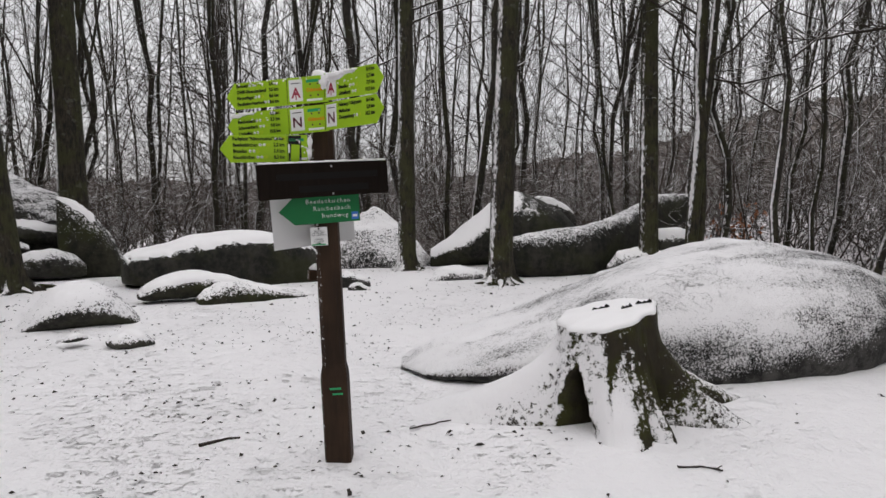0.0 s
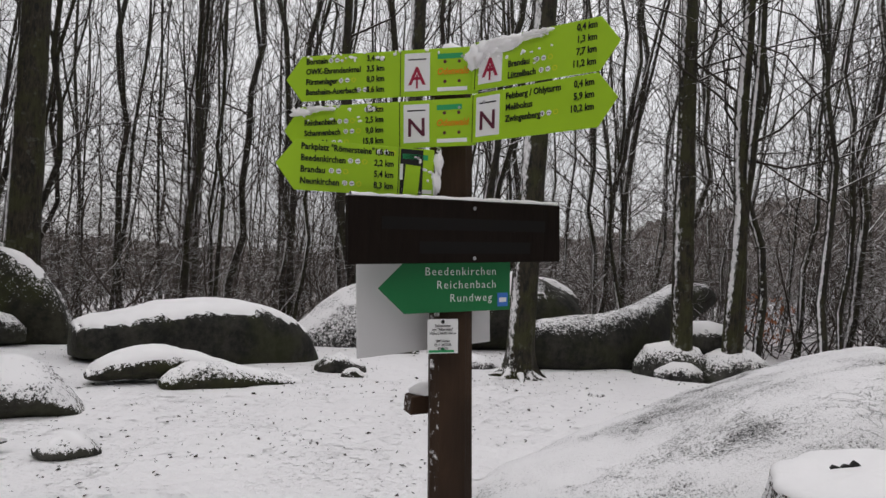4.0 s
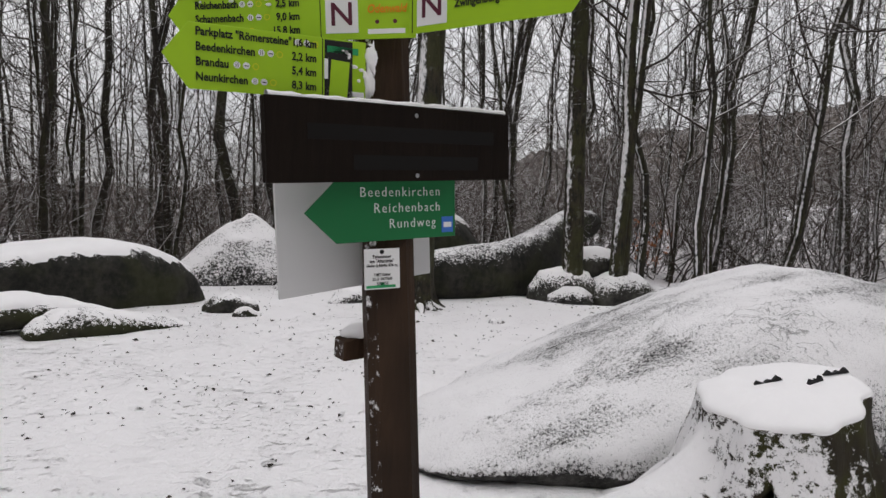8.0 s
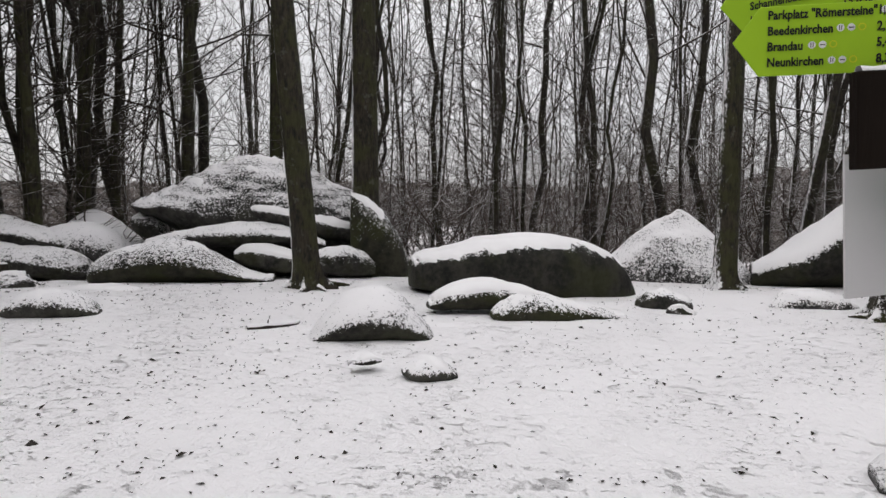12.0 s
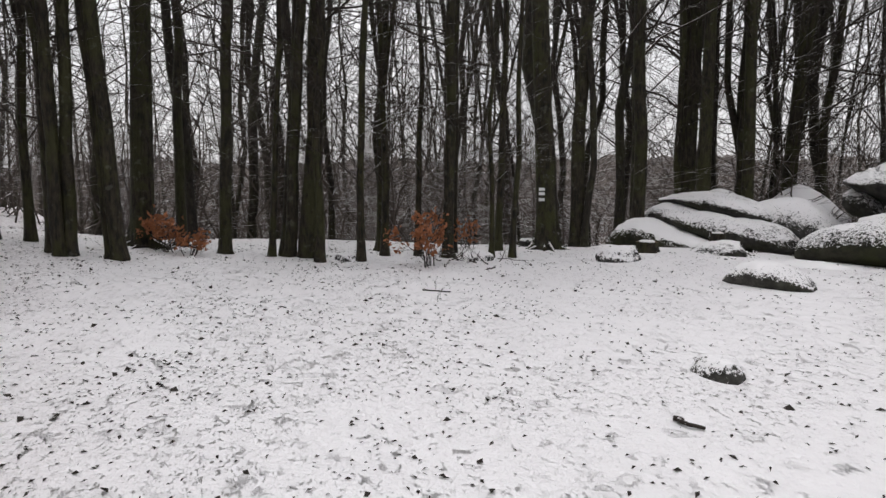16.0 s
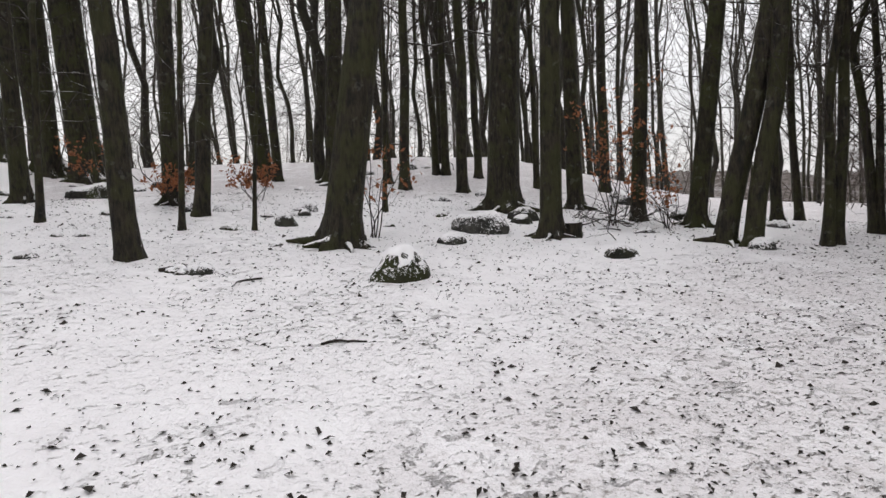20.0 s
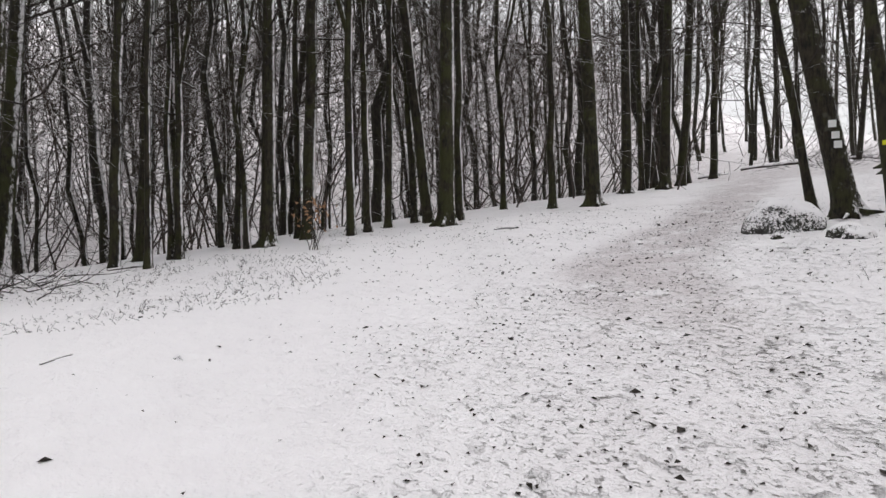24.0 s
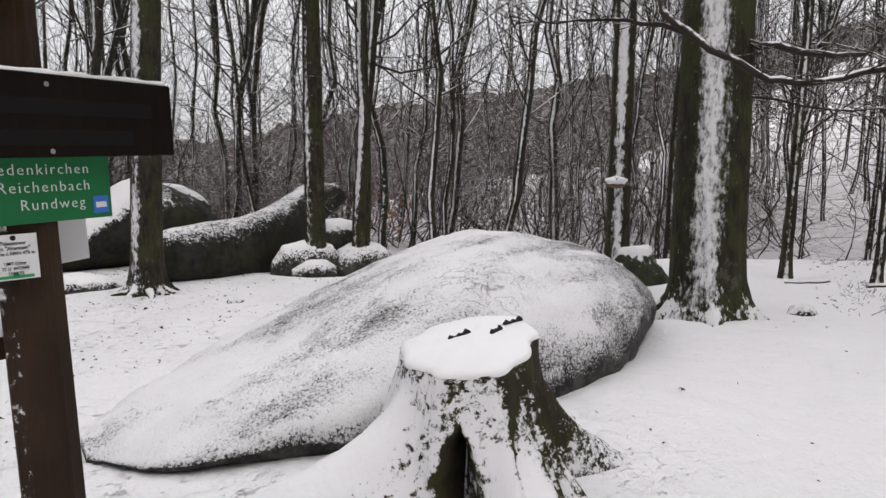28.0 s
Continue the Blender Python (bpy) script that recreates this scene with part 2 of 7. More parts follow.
M_ROCK_CONE = rock_mat("half_buried_granite", c4(0.012, 0.0115, 0.010), c4(0.060, 0.057, 0.045), 0.40, 0.36, 0.42, lee=0.20, soft=0.16)
M_ROCK_FROST = rock_mat("frosted_granite", c4(0.012, 0.0115, 0.011), c4(0.085, 0.082, 0.078), 0.15, 0.34, 0.42)
M_ROCK_MOSS = rock_mat("mossy_granite", c4(0.008, 0.008, 0.0055), c4(0.040, 0.038, 0.023), 0.85, 0.66, 0.46, soft=0.09)
M_ROCK_GREY = rock_mat("grey_granite", c4(0.015, 0.0145, 0.013), c4(0.085, 0.082, 0.072), 0.30, 0.55, 0.38)
M_BARK = bark_mat("beech_bark", c4(0.006, 0.005, 0.0035), c4(0.042, 0.034, 0.020), 0.6, 0.97)
M_BARK_MOSS = bark_mat("mossy_bark", c4(0.006, 0.005, 0.003), c4(0.040, 0.034, 0.017), 0.8, 0.97)
M_BARK_FAR = bark_mat("forest_bark", c4(0.008, 0.0068, 0.005), c4(0.040, 0.033, 0.024), 0.40, 0.975)
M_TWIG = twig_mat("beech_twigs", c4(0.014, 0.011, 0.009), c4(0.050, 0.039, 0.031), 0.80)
# twigs farther off get paler colours, which paint in the misty haze
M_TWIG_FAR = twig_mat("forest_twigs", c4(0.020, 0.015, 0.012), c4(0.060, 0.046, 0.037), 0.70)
M_THICKET = twig_mat("haze_paled_twigs", c4(0.040, 0.031, 0.026), c4(0.095, 0.076, 0.065), 0.70)
M_LITTER = plain("dead_leaves", (0.036, 0.030, 0.025), 0.8, 0.5, 3, 0)
M_COPPER = plain("copper_beech_leaves", (0.30, 0.115, 0.05), 0.7, 0.45, 9, 0)
M_POST = timber_mat("weathered_post", c4(0.016, 0.009, 0.005), c4(0.062, 0.034, 0.018), 1.06)
M_BOARD = timber_mat("blackened_board", c4(0.005, 0.0034, 0.0025), c4(0.016, 0.0105, 0.0075), rough=0.85, spec=0.12)
M_LIME = plain("lime_sign_paint", (0.34, 0.56, 0.018), 0.45, 0.06, 3, 0.02)
M_GREEN = plain("green_sign_paint", (0.010, 0.150, 0.045), 0.45, 0.08, 3, 0.02)
M_WHITE = plain("white_sign_paint", (0.66, 0.65, 0.65), 0.5, 0.06, 2, 0.02)
M_PAPER = plain("white_label", (0.78, 0.78, 0.77), 0.5, 0.04, 4, 0)
M_INK = plain("black_ink", (0.012, 0.012, 0.012), 0.5, 0.0, 4, 0)
M_RED = plain("red_print", (0.33, 0.018, 0.05), 0.5, 0.0, 4, 0)
M_PURPLE = plain("maroon_print", (0.10, 0.018, 0.035), 0.5, 0.0, 4, 0)
M_BLUE = plain("blue_badge", (0.05, 0.17, 0.55), 0.5, 0.0, 4, 0)
M_MINT = plain("green_print", (0.03, 0.33, 0.12), 0.5, 0.0, 4, 0)
M_ORANGE = plain("orange_print", (0.75, 0.28, 0.01), 0.5, 0.0, 4, 0)
M_ENGRAVE = plain("engraved_letters", (0.005, 0.004, 0.0035), 0.9, 0.0, 4, 0)
M_STEEL = plain("zinc_steel", (0.45, 0.45, 0.46), 0.4, 0.05, 6, 0, 0.9)
M_CUT = plain("cut_wood", (0.16, 0.11, 0.07), 0.8, 0.3, 9, 0.3)


# ---- mesh helpers ----
def fast_mesh(name, verts, quads, mat, smooth=True):
    me = bpy.data.meshes.new(name)
    v, q = np.asarray(verts, dtype=np.float32), np.asarray(quads, dtype=np.int32)
    me.vertices.add(len(v))
    me.vertices.foreach_set("co", v.ravel())
    me.loops.add(q.size)
    me.loops.foreach_set("vertex_index", q.ravel())
    me.polygons.add(len(q))
    me.polygons.foreach_set("loop_start", np.arange(0, q.size, q.shape[1], dtype=np.int32))
    me.polygons.foreach_set("loop_total", np.full(len(q), q.shape[1], dtype=np.int32))
    me.update(calc_edges=True)
    me.polygons.foreach_set("use_smooth", np.full(len(q), smooth))
    me.materials.append(mat)
    return me


def part(name, bm, mat, parent=None, label="", m=None, smooth=False):
    """One mesh object out of a bmesh or a mesh, under a thing or a part."""
    if isinstance(bm, bpy.types.Mesh):
        me = bm
    else:
        me = bpy.data.meshes.new(name)
        bm.normal_update()
        bm.to_mesh(me)
        bm.free()
        for p in me.polygons:
            p.use_smooth = smooth
        me.materials.append(mat)
    ob = new(name, me)
    if parent is not None:
        ob.parent = parent
    if m is not None:
        ob.matrix_local = m
    if label:
        ob["label"] = label
    return ob


def thing(name, m, label, category, group="", kind=""):
    ob = new(name)
    ob.empty_display_size = 0.1
    ob.matrix_world = m
    return tagged(ob, label, category, group, kind)


def prism(outline, y0, y1, bevel=0.0):
    """An outline in local x and z, extruded from y0 (front) to y1."""
    bm = bmesh.new()
    f = bm.faces.new([bm.verts.new((x, y0, z)) for x, z in outline])
    r = bmesh.ops.extrude_face_region(bm, geom=[f])
    for v in [e for e in r["geom"] if isinstance(e, bmesh.types.BMVert)]:
        v.co.y = y1
    bmesh.ops.recalc_face_normals(bm, faces=bm.faces[:])
    if bevel:
        bmesh.ops.bevel(bm, geom=bm.edges[:], offset=bevel, segments=1, affect="EDGES")
    return bm


def box(x0, x1, y0, y1, z0, z1, bevel=0.0):
    return prism([(x0, z0), (x1, z0), (x1, z1), (x0, z1)], y0, y1, bevel)


class Tubes:
    """Collects tapered tubes as quads."""

    def __init__(self):
        self.v, self.q, self.n = [], [], 0

    def add(self, pts, radii, sides, lobes=None):
        pts = np.asarray(pts, dtype=float)
        k = len(pts)
        d = np.gradient(pts, axis=0)
        d /= np.linalg.norm(d, axis=1)[:, None] + 1e-9
        ref = np.array((1.0, 0, 0)) if abs(d[0][2]) > 0.7 else np.array((0, 0, 1.0))
        u = np.cross(d, ref)
        u /= np.linalg.norm(u, axis=1)[:, None] + 1e-9
        w = np.cross(d, u)
        a = np.linspace(0, 2 * math.pi, sides, endpoint=False)
        r = np.asarray(radii)[:, None] * (lobes if lobes is not None else np.ones((k, sides)))
        ring = pts[:, None, :] + r[..., None] * (np.cos(a)[None, :, None] * u[:, None, :] + np.sin(a)[None, :, None] * w[:, None, :])
        i = np.arange(k - 1)[:, None] * sides
        j = np.arange(sides)[None, :]
        jn = (j + 1) % sides
        quad = np.stack([i + j, i + sides + j, i + sides + jn, i + jn], -1).reshape(-1, 4) + self.n
        self.v.append(ring.reshape(-1, 3))
        self.q.append(quad)
        self.n += k * sides

    def arrays(self):
        return np.concatenate(self.v), np.concatenate(self.q)

    def mesh(self, name, mat):
        return fast_mesh(name, *self.arrays(), mat)


# ---- the lie of the land ----
def sm(a, b, x):
    t = min(1.0, max(0.0, (x - a) / (b - a)))
    return t * t * (3 - 2 * t)


EDGE = ((20, 17), (45, 13.5), (75, 14), (95, 16.5), (120, 18.5), (150, 24))


def rim(a):
    for (a0, v0), (a1, v1) in zip(EDGE, EDGE[1:]):
        if a <= a1:
            return v0 + (v1 - v0) * max(0, (a - a0) / (a1 - a0))
    return EDGE[-1][1]


def to_line(x, y, pts):
    best = 99.0
    for (x0, y0), (x1, y1) in zip(pts, pts[1:]):
        t = max(0, min(1, ((x - x0) * (x1 - x0) + (y - y0) * (y1 - y0)) / ((x1 - x0) ** 2 + (y1 - y0) ** 2)))
        best = min(best, math.hypot(x - x0 - t * (x1 - x0), y - y0 - t * (y1 - y0)))
    return best


def land(x, y):
    """Height of the ground: a clearing that rises behind, falls off to the left and dips before the wooded slope on the right."""
    z = 0.035 * max(0, min(14, x)) + 0.015 * max(-14, min(0, x))
    if y > 2:
        z -= 0.025 * (y - 2) + 0.012 * max(0, y - 8)
    else:
        z += 0.05 * (2 - y) + 0.06 * max(0, -1 - y) + 0.03 * max(0, -8 - y) * sm(6, -6, x)
    if y < 2 and z > 1.75:
        z -= (z - 1.75) * 0.85 * sm(3, -4, x)
    d = math.hypot(x + 1, y - 1)
    a = math.degrees(math.atan2(x + 1, y - 1))
    if a < -85:
        z -= 0.08 * max(0, d - 14.5) * sm(-146, -122, a) * sm(-85, -105, a)
    if -112 < a < -20:
        z -= sm(-20, -45, a) * sm(-112, -97, a) * 0.24 * max(0, d - 15)
    elif -20 <= a < 20:
        z -= 0.05 * max(0, d - 18)
    elif 20 <= a < 160:
        w, e = sm(20, 45, a) * sm(160, 130, a), rim(a)
        rise = 0.08 + 0.17 * sm(45, 70, a) + 0.15 * sm(70, 100, a)
        z += w * (-0.15 * max(0, min(d, e + 9) - e) + rise * max(0, d - e - 15))
    # the wooded slope behind steepens to a crest
    h = a % 360
    z += sm(158, 182, h) * sm(236, 212, h) * (0.135 * max(0, min(d, 25) - 17) - 0.05 * max(0, min(d, 45) - 25))
    # the knoll that carries the boulder pile
    z += 0.13 * sm(3.6, 1.0, to_line(x, y, [(-8.2, 13.2), (-12.6, 9.2)]))
    # a hollow among the boulders
    z -= 0.28 * sm(2.2, 0.7, math.hypot(x - 5.3, y - 13.8))
    return min(max(z, -14), 34)


def rough_land(x, y):
    d = math.hypot(x + 1, y - 1)
    k = 1.0 if d < 30 else 3.0
    return land(x, y) + 0.025 * k * noise.noise((x * 0.55, y * 0.55, 3.1)) + 0.012 * noise.noise((x * 2.3, y * 2.3, 8.7))


TRAIL = [(-1.2, 0.8), (1.6, -2.8), (4.3, -6.0), (6.0, -11.5), (7.6, -15.6), (13.0, -29.0)]
TRAIL_B = [(-1.5, 0.3), (-7.0, -2.0), (-9.9, -2.8), (-12.8, -3.9), (-22, -8.0)]


def trodden(x, y):
    w = max((0.2 + 0.8 * sm(-2.5, -6, y)) * sm(1.25, 0.35, to_line(x, y, TRAIL)), 0.45 * sm(2.2, 0.5, to_line(x, y, TRAIL_B)))
    behind = sm(2.5, -1.5, y - 0.25 * (x + 1)) * sm(8, 2, x)
    d = math.hypot(x + 1, y - 1)
    a = math.degrees(math.atan2(x + 1, y - 1))
    wood = 0.7 * sm(-1.0, 3.0, d - (rim(a) if a > 20 else 15.0))
    return min(1.0, max(w, wood) + 0.14 * behind * sm(12, 6, math.hypot(x + 1, y - 1)))


def littered(x, y):
    """How many crumbs and prints lie on the snow: few before the boulders and on the bank, many behind and on the left."""
    a = math.degrees(math.atan2(x + 1, y - 1))
    k = 1.0 if a < -60 or a > 150 else 0.72 + 0.28 * sm(-10, -60, a) if a < 60 else 0.10 + 0.90 * sm(108, 158, a)
    if 20 < a < 60:
        k = min(k, 0.6 - 0.5 * sm(20, 55, a))
    if 60 < a < 122:
        # brambles and crumbs along the bank
        d = math.hypot(x + 1, y - 1)
        k = max(k, 0.85 * sm(8.2, 9.6, d) * sm(14.5, 12.5, d) * sm(60, 72, a) * sm(122, 110, a))
    return max(k, 0.8 * sm(2.2, 0.6, to_line(x, y, TRAIL)) * sm(0, -4, y))


def grid_line(lo, hi, step, far):
    mid = list(np.arange(lo, hi, step))
    out, s = [], step
    p = hi
    while p < far:
        out.append(p)
        s *= 1.16
        p += s
    out.append(far)
    low, s, p = [], step, lo
    while p > -far:
        s *= 1.16
        p -= s
        low.append(max(p, -far))
    return low[::-1] + mid + out


def build_ground():
    xs, ys = grid_line(-9.0, 8.0, 0.085, 600), grid_line(-7.5, 11.0, 0.085, 600)
    nx, ny = len(xs), len(ys)
    v = np.zeros((ny, nx, 3))
    wear, dirt_and_dent_shade = np.zeros((ny, nx)), np.zeros((ny, nx))
    for j, y in enumerate(ys):
        for i, x in enumerate(xs):
            w = trodden(x, y) if math.hypot(x, y) < 90 else 0.6
            z = rough_land(x, y)
            if abs(x) < 11 and abs(y) < 12:
                dent = noise.noise((x * 4.5, y * 4.5, 1.7))
                z -= (0.020 + 0.018 * w) * (0.35 + 0.65 * littered(x, y)) * max(0, dent) ** 1.5 * 2.0
            v[j, i] = (x, y, z)
            wear[j, i], dirt_and_dent_shade[j, i] = w, littered(x, y)
    i, j = np.meshgrid(np.arange(nx - 1), np.arange(ny - 1))
    a = (j * nx + i).ravel()
    q = np.stack([a, a + 1, a + nx + 1, a + nx], -1)
    me = fast_mesh("ground", v.reshape(-1, 3), q, M_GROUND)
    for name, values in (("wear", wear), ("dirt_and_dent_shade", dirt_and_dent_shade)):
        at = me.attributes.new(name, "FLOAT", "POINT")
        at.data.foreach_set("value", values.ravel().astype(np.float32))
    tagged(new("ground", me), "snow-covered forest clearing with trodden leaves and soil", "ground", kind="structure")


build_ground()


def on_land(x, y, sink=0.0):
    return pose(x, y, rough_land(x, y) - sink)


# ---- trees ----
def wander(rng, n, amp):
    """A smooth sideways drift along a stem."""
    p = np.cumsum(np.cumsum(rng.normal(0, 1, (n, 2)), axis=0), axis=0)
    p -= np.linspace(0, 1, n)[:, None] * p[-1]
    return p / (np.abs(p).max() + 1e-6) * amp


def grow_branch(tubes, rng, start, direction, length, radius, level, sides, twigs, finest=0.004):
    n = (5, 3, 2)[level]
    d = np.array(direction, dtype=float)
    pts = [np.array(start, dtype=float)]
    for k in range(n):
        d = d + rng.normal(0, (0.20, 0.27, 0.32)[level], 3) + np.array((0, 0, 0.10 if level == 0 else 0.04))
        d /= np.linalg.norm(d)
        pts.append(pts[-1] + d * length / n)
    pts = np.array(pts)
    f = np.linspace(0, 1, n + 1)
    tubes.add(pts, np.maximum(radius * (1 - 0.85 * f), finest * 0.6), sides if level == 0 else 3)
    if level < 2:
        for _ in range(twigs[level]):
            t = rng.uniform(0.2, 0.97)
            k = min(int(t * n), n - 1)
            p = pts[k] + (pts[k + 1] - pts[k]) * (t * n - k)
            along = (pts[k + 1] - pts[k]) / np.linalg.norm(pts[k + 1] - pts[k])
            off = rng.normal(0, 1, 3) * np.array((1, 1, 0.6))
            off -= along * off.dot(along)
            off /= np.linalg.norm(off) + 1e-6
            nd = along * 0.75 + off * rng.uniform(0.5, 0.95)
            grow_branch(tubes, rng, p, nd / np.linalg.norm(nd), length * (1.05 - t * 0.65) * rng.uniform(0.35, 0.6), max(finest, radius * (1 - 0.8 * t) * 0.55), level + 1, sides, twigs, finest)


def stem_and_crown(seed, height, dia, sides=9, prim=22, twigs=(5, 3), low=0.2, roots=0, flare=0.5, bend=0.012, fork=False, segs=16, spread=1.0, finest=0.004, wob=0.0):
    """Vertices and quads of a trunk and of its branches, for a tree standing at the origin."""
    rng = np.random.default_rng(seed)
    zz = np.concatenate([np.array((-0.5, 0.0, 0.08, 0.2, 0.4, 0.75)), np.linspace(1.3, height, segs)])
    n = len(zz)
    w = wander(rng, n, bend * height)
    w *= np.clip(zz / height, 0, 1)[:, None] ** 0.7
    ph = rng.uniform(0, 6.28, 4)
    calm = np.clip(zz / 2.5, 0, 1)
    for c in range(2):
        w[:, c] += wob * calm * (np.sin(zz * 1.25 + ph[c]) + 0.7 * np.sin(zz * 2.3 + ph[c + 2]))
    pts = np.column_stack([w, zz])
    zc = np.clip(zz, 0, None)
    r = dia / 2 * np.clip(1 - zc / height, 0.02, 1) ** 0.75
    lob = np.ones((n, sides))
    ang = np.linspace(0, 2 * math.pi, sides, endpoint=False)
    if roots:
        ph = rng.uniform(0, 6)
        reach = flare * (0.25 + 1.35 * np.clip(np.cos(ang * roots + ph + 0.9 * np.sin(ang)), 0, 1) ** 2.5)
        lob += (np.exp(-zc / 0.12) + 0.16 * np.exp(-zc / 0.5))[:, None] * reach[None, :]
        lob += 0.035 * np.sin(3 * ang + ph)[None, :]
    else:
        lob += np.exp(-zc / 0.22)[:, None] * flare
    lob += rng.normal(0, 0.018, (n, sides))
    stem, crown = Tubes(), Tubes()
    stem.add(pts, r, sides, lob)
    for i in range(prim):
        f = low + (0.97 - low) * ((i + rng.uniform(0, 0.9)) / prim) ** 1.45
        z = f * height
        p = np.array([np.interp(z, zz, pts[:, 0]), np.interp(z, zz, pts[:, 1]), z])
        rr = np.interp(z, zz, r)
        a = rng.uniform(0, 2 * math.pi)
        el = rng.uniform(0.12, 0.85) if f < 0.5 else rng.uniform(0.35, 1.05)
        d = (math.cos(a) * math.cos(el), math.sin(a) * math.cos(el), math.sin(el))
        length = spread * (0.10 + 0.20 * (1 - f)) * height * rng.uniform(0.6, 1.25)
        grow_branch(crown, rng, p, d, length, max(finest * 1.6, rr * rng.uniform(0.10, 0.26)), 0, 3 if dia < 0.4 else 4, twigs, finest)
    if fork:
        z0 = height * rng.uniform(0.22, 0.35)
        a = rng.uniform(0, 6.28)
        k = 9
        t = np.linspace(0, 1, k)
        x0, y0 = np.interp(z0, zz, pts[:, 0]), np.interp(z0, zz, pts[:, 1])
        out = 0.13 * height * t ** 0.8
        fp = np.column_stack([x0 + out * math.cos(a), y0 + out * math.sin(a), z0 + (height - z0) * 0.92 * t])
        fp[1:, :2] += rng.normal(0, 0.06, (k - 1, 2))
        stem.add(fp, np.interp(z0, zz, r) * 0.72 * (1 - 0.95 * t), max(5, sides - 3))
        for i in range(prim // 2):
            f = rng.uniform(0.1, 0.95)
            p = np.array([np.interp(f, t, fp[:, c]) for c in range(3)])
            aa, el = rng.uniform(0, 6.28), rng.uniform(0.4, 1.1)
            grow_branch(crown, rng, p, (math.cos(aa) * math.cos(el), math.sin(aa) * math.cos(el), math.sin(el)), height * 0.16 * (1.2 - f), 0.02, 0, 4, twigs)
    return stem, crown


def tree_meshes(seed, height, dia, bark, twig, **kw):
    stem, crown = stem_and_crown(seed, height, dia, **kw)
    return stem.mesh("trunk", bark), crown.mesh("crown", twig)


#           diameter, meshes
POLE = [(0.13, tree_meshes(11 + i, 11 + i, 0.13, M_BARK, M_TWIG, sides=7, prim=26, twigs=(5, 3), low=0.10, finest=0.005, fork=i == 1, bend=0.02, wob=0.035, segs=22)) for i in range(4)]
YOUNG = [(0.24, tree_meshes(31 + i, 16 + i, 0.24, M_BARK, M_TWIG, sides=14, prim=32, twigs=(5, 3), low=0.20, finest=0.005, roots=4, flare=0.42, fork=i in (1, 3), bend=0.013, wob=0.03, segs=24)) for i in range(5)]
GROWN = [(0.42, tree_meshes(51 + i, 21 + i, 0.42, M_BARK_MOSS if i % 2 else M_BARK, M_TWIG, sides=28, prim=25, twigs=(5, 3), low=0.28, finest=0.005, roots=5, flare=0.72, fork=i == 2, bend=0.008)) for i in range(4)]


def root_mesh():
    t = Tubes()
    t.add([(0.25, 0, 0.62), (0.62, 0, 0.40), (1.0, 0.06, 0.20), (1.5, 0.12, 0.09), (2.1, 0.05, 0.02), (2.9, -0.1, -0.12)], [0.40, 0.42, 0.36, 0.27, 0.19, 0.08], 9)
    v, q = t.arrays()
    return fast_mesh("root", v * 0.5, q, M_BARK_MOSS)


ROOT = root_mesh()


def plant(x, y, dia, lx=0.0, ly=0.0, label="", kind="beech_tree", turn=None, group="trees round the clearing"):
    rng = random.Random(int(x * 131 + y * 977 + 5000))
    kinds = POLE if dia < 0.175 else YOUNG if dia < 0.33 else GROWN
    d0, (stem, crown) = kinds[rng.randrange(len(kinds))]
    k = dia / d0
    turn = rng.uniform(0, 6.28) if turn is None else turn
    up = Vector((lx, ly, 1)).normalized()
    m = Matrix.Translation((x, y, rough_land(x, y))) @ Vector((0, 0, 1)).rotation_difference(up).to_matrix().to_4x4() @ Matrix.Rotation(turn, 4, "Z")
    kz = 0.85 + 0.3 * rng.random()
    ob = thing(kind, m, label or ("slender bare beech with snow streaked on its bark" if dia < 0.2 else "bare beech with dark mossy bark, standing in snow"), "tree", group)
    ob.scale = (k, k, kz * max(0.8, min(1.25, k)))
    part("trunk", stem, None, ob)
    part("crown", crown, None, ob)
    if dia > 0.3 and math.hypot(x + 1, y - 1) < 15:
        a = rng.uniform(0, 360)
        for _ in range(5):
            a += rng.uniform(50, 92)
            part("root", ROOT, None, ob, "", pose(0, 0, 0, 0, 0, a) @ Matrix.Diagonal((d0 * rng.uniform(0.75, 1.1), d0 * rng.uniform(0.6, 0.95), d0 * rng.uniform(0.8, 1.25), 1)))
    return ob


FRONT = [(-7.8, 11.6, 0.46, -0.06, -0.04), (-8.5, 14.9, 0.63, -0.01, -0.01), (-0.9, 16.4, 0.46, -0, 0), (1.1, 12.4, 0.46, 0.03, -0), (4.3, 13.4, 0.4, -0.02, 0.01), (5.2, 13.2, 0.23, 0.02, -0.01), (6.9, 8.3, 0.35, 0.01, -0.01), (5.1, 13.2, 0.28, -0, 0)]
RIM = [(-14.2, 6.4, 0.4, -0.02, -0.04), (-15, 7.4, 0.31, 0.01, 0.01), (-17.4, 10.2, 0.32, -0.01, -0.02), (-12.9, 1.5, 0.3, -0, 0.07), (-12.9, 4, 0.2, 0, 0.02), (-13.3, 0.1, 0.21, -0.01, 0.04), (-13, 0.9, 0.12, -0, 0.04), (-13.1, 1.1, 0.15, -0, 0.06), (-13.3, 2.9, 0.15, 0, 0.01), (-13.2, 3.5, 0.12, 0.01, 0.04), (-12.8, 4.8, 0.1, 0, 0.01), (-12.8, 5.2, 0.12, 0.01, 0.03)]
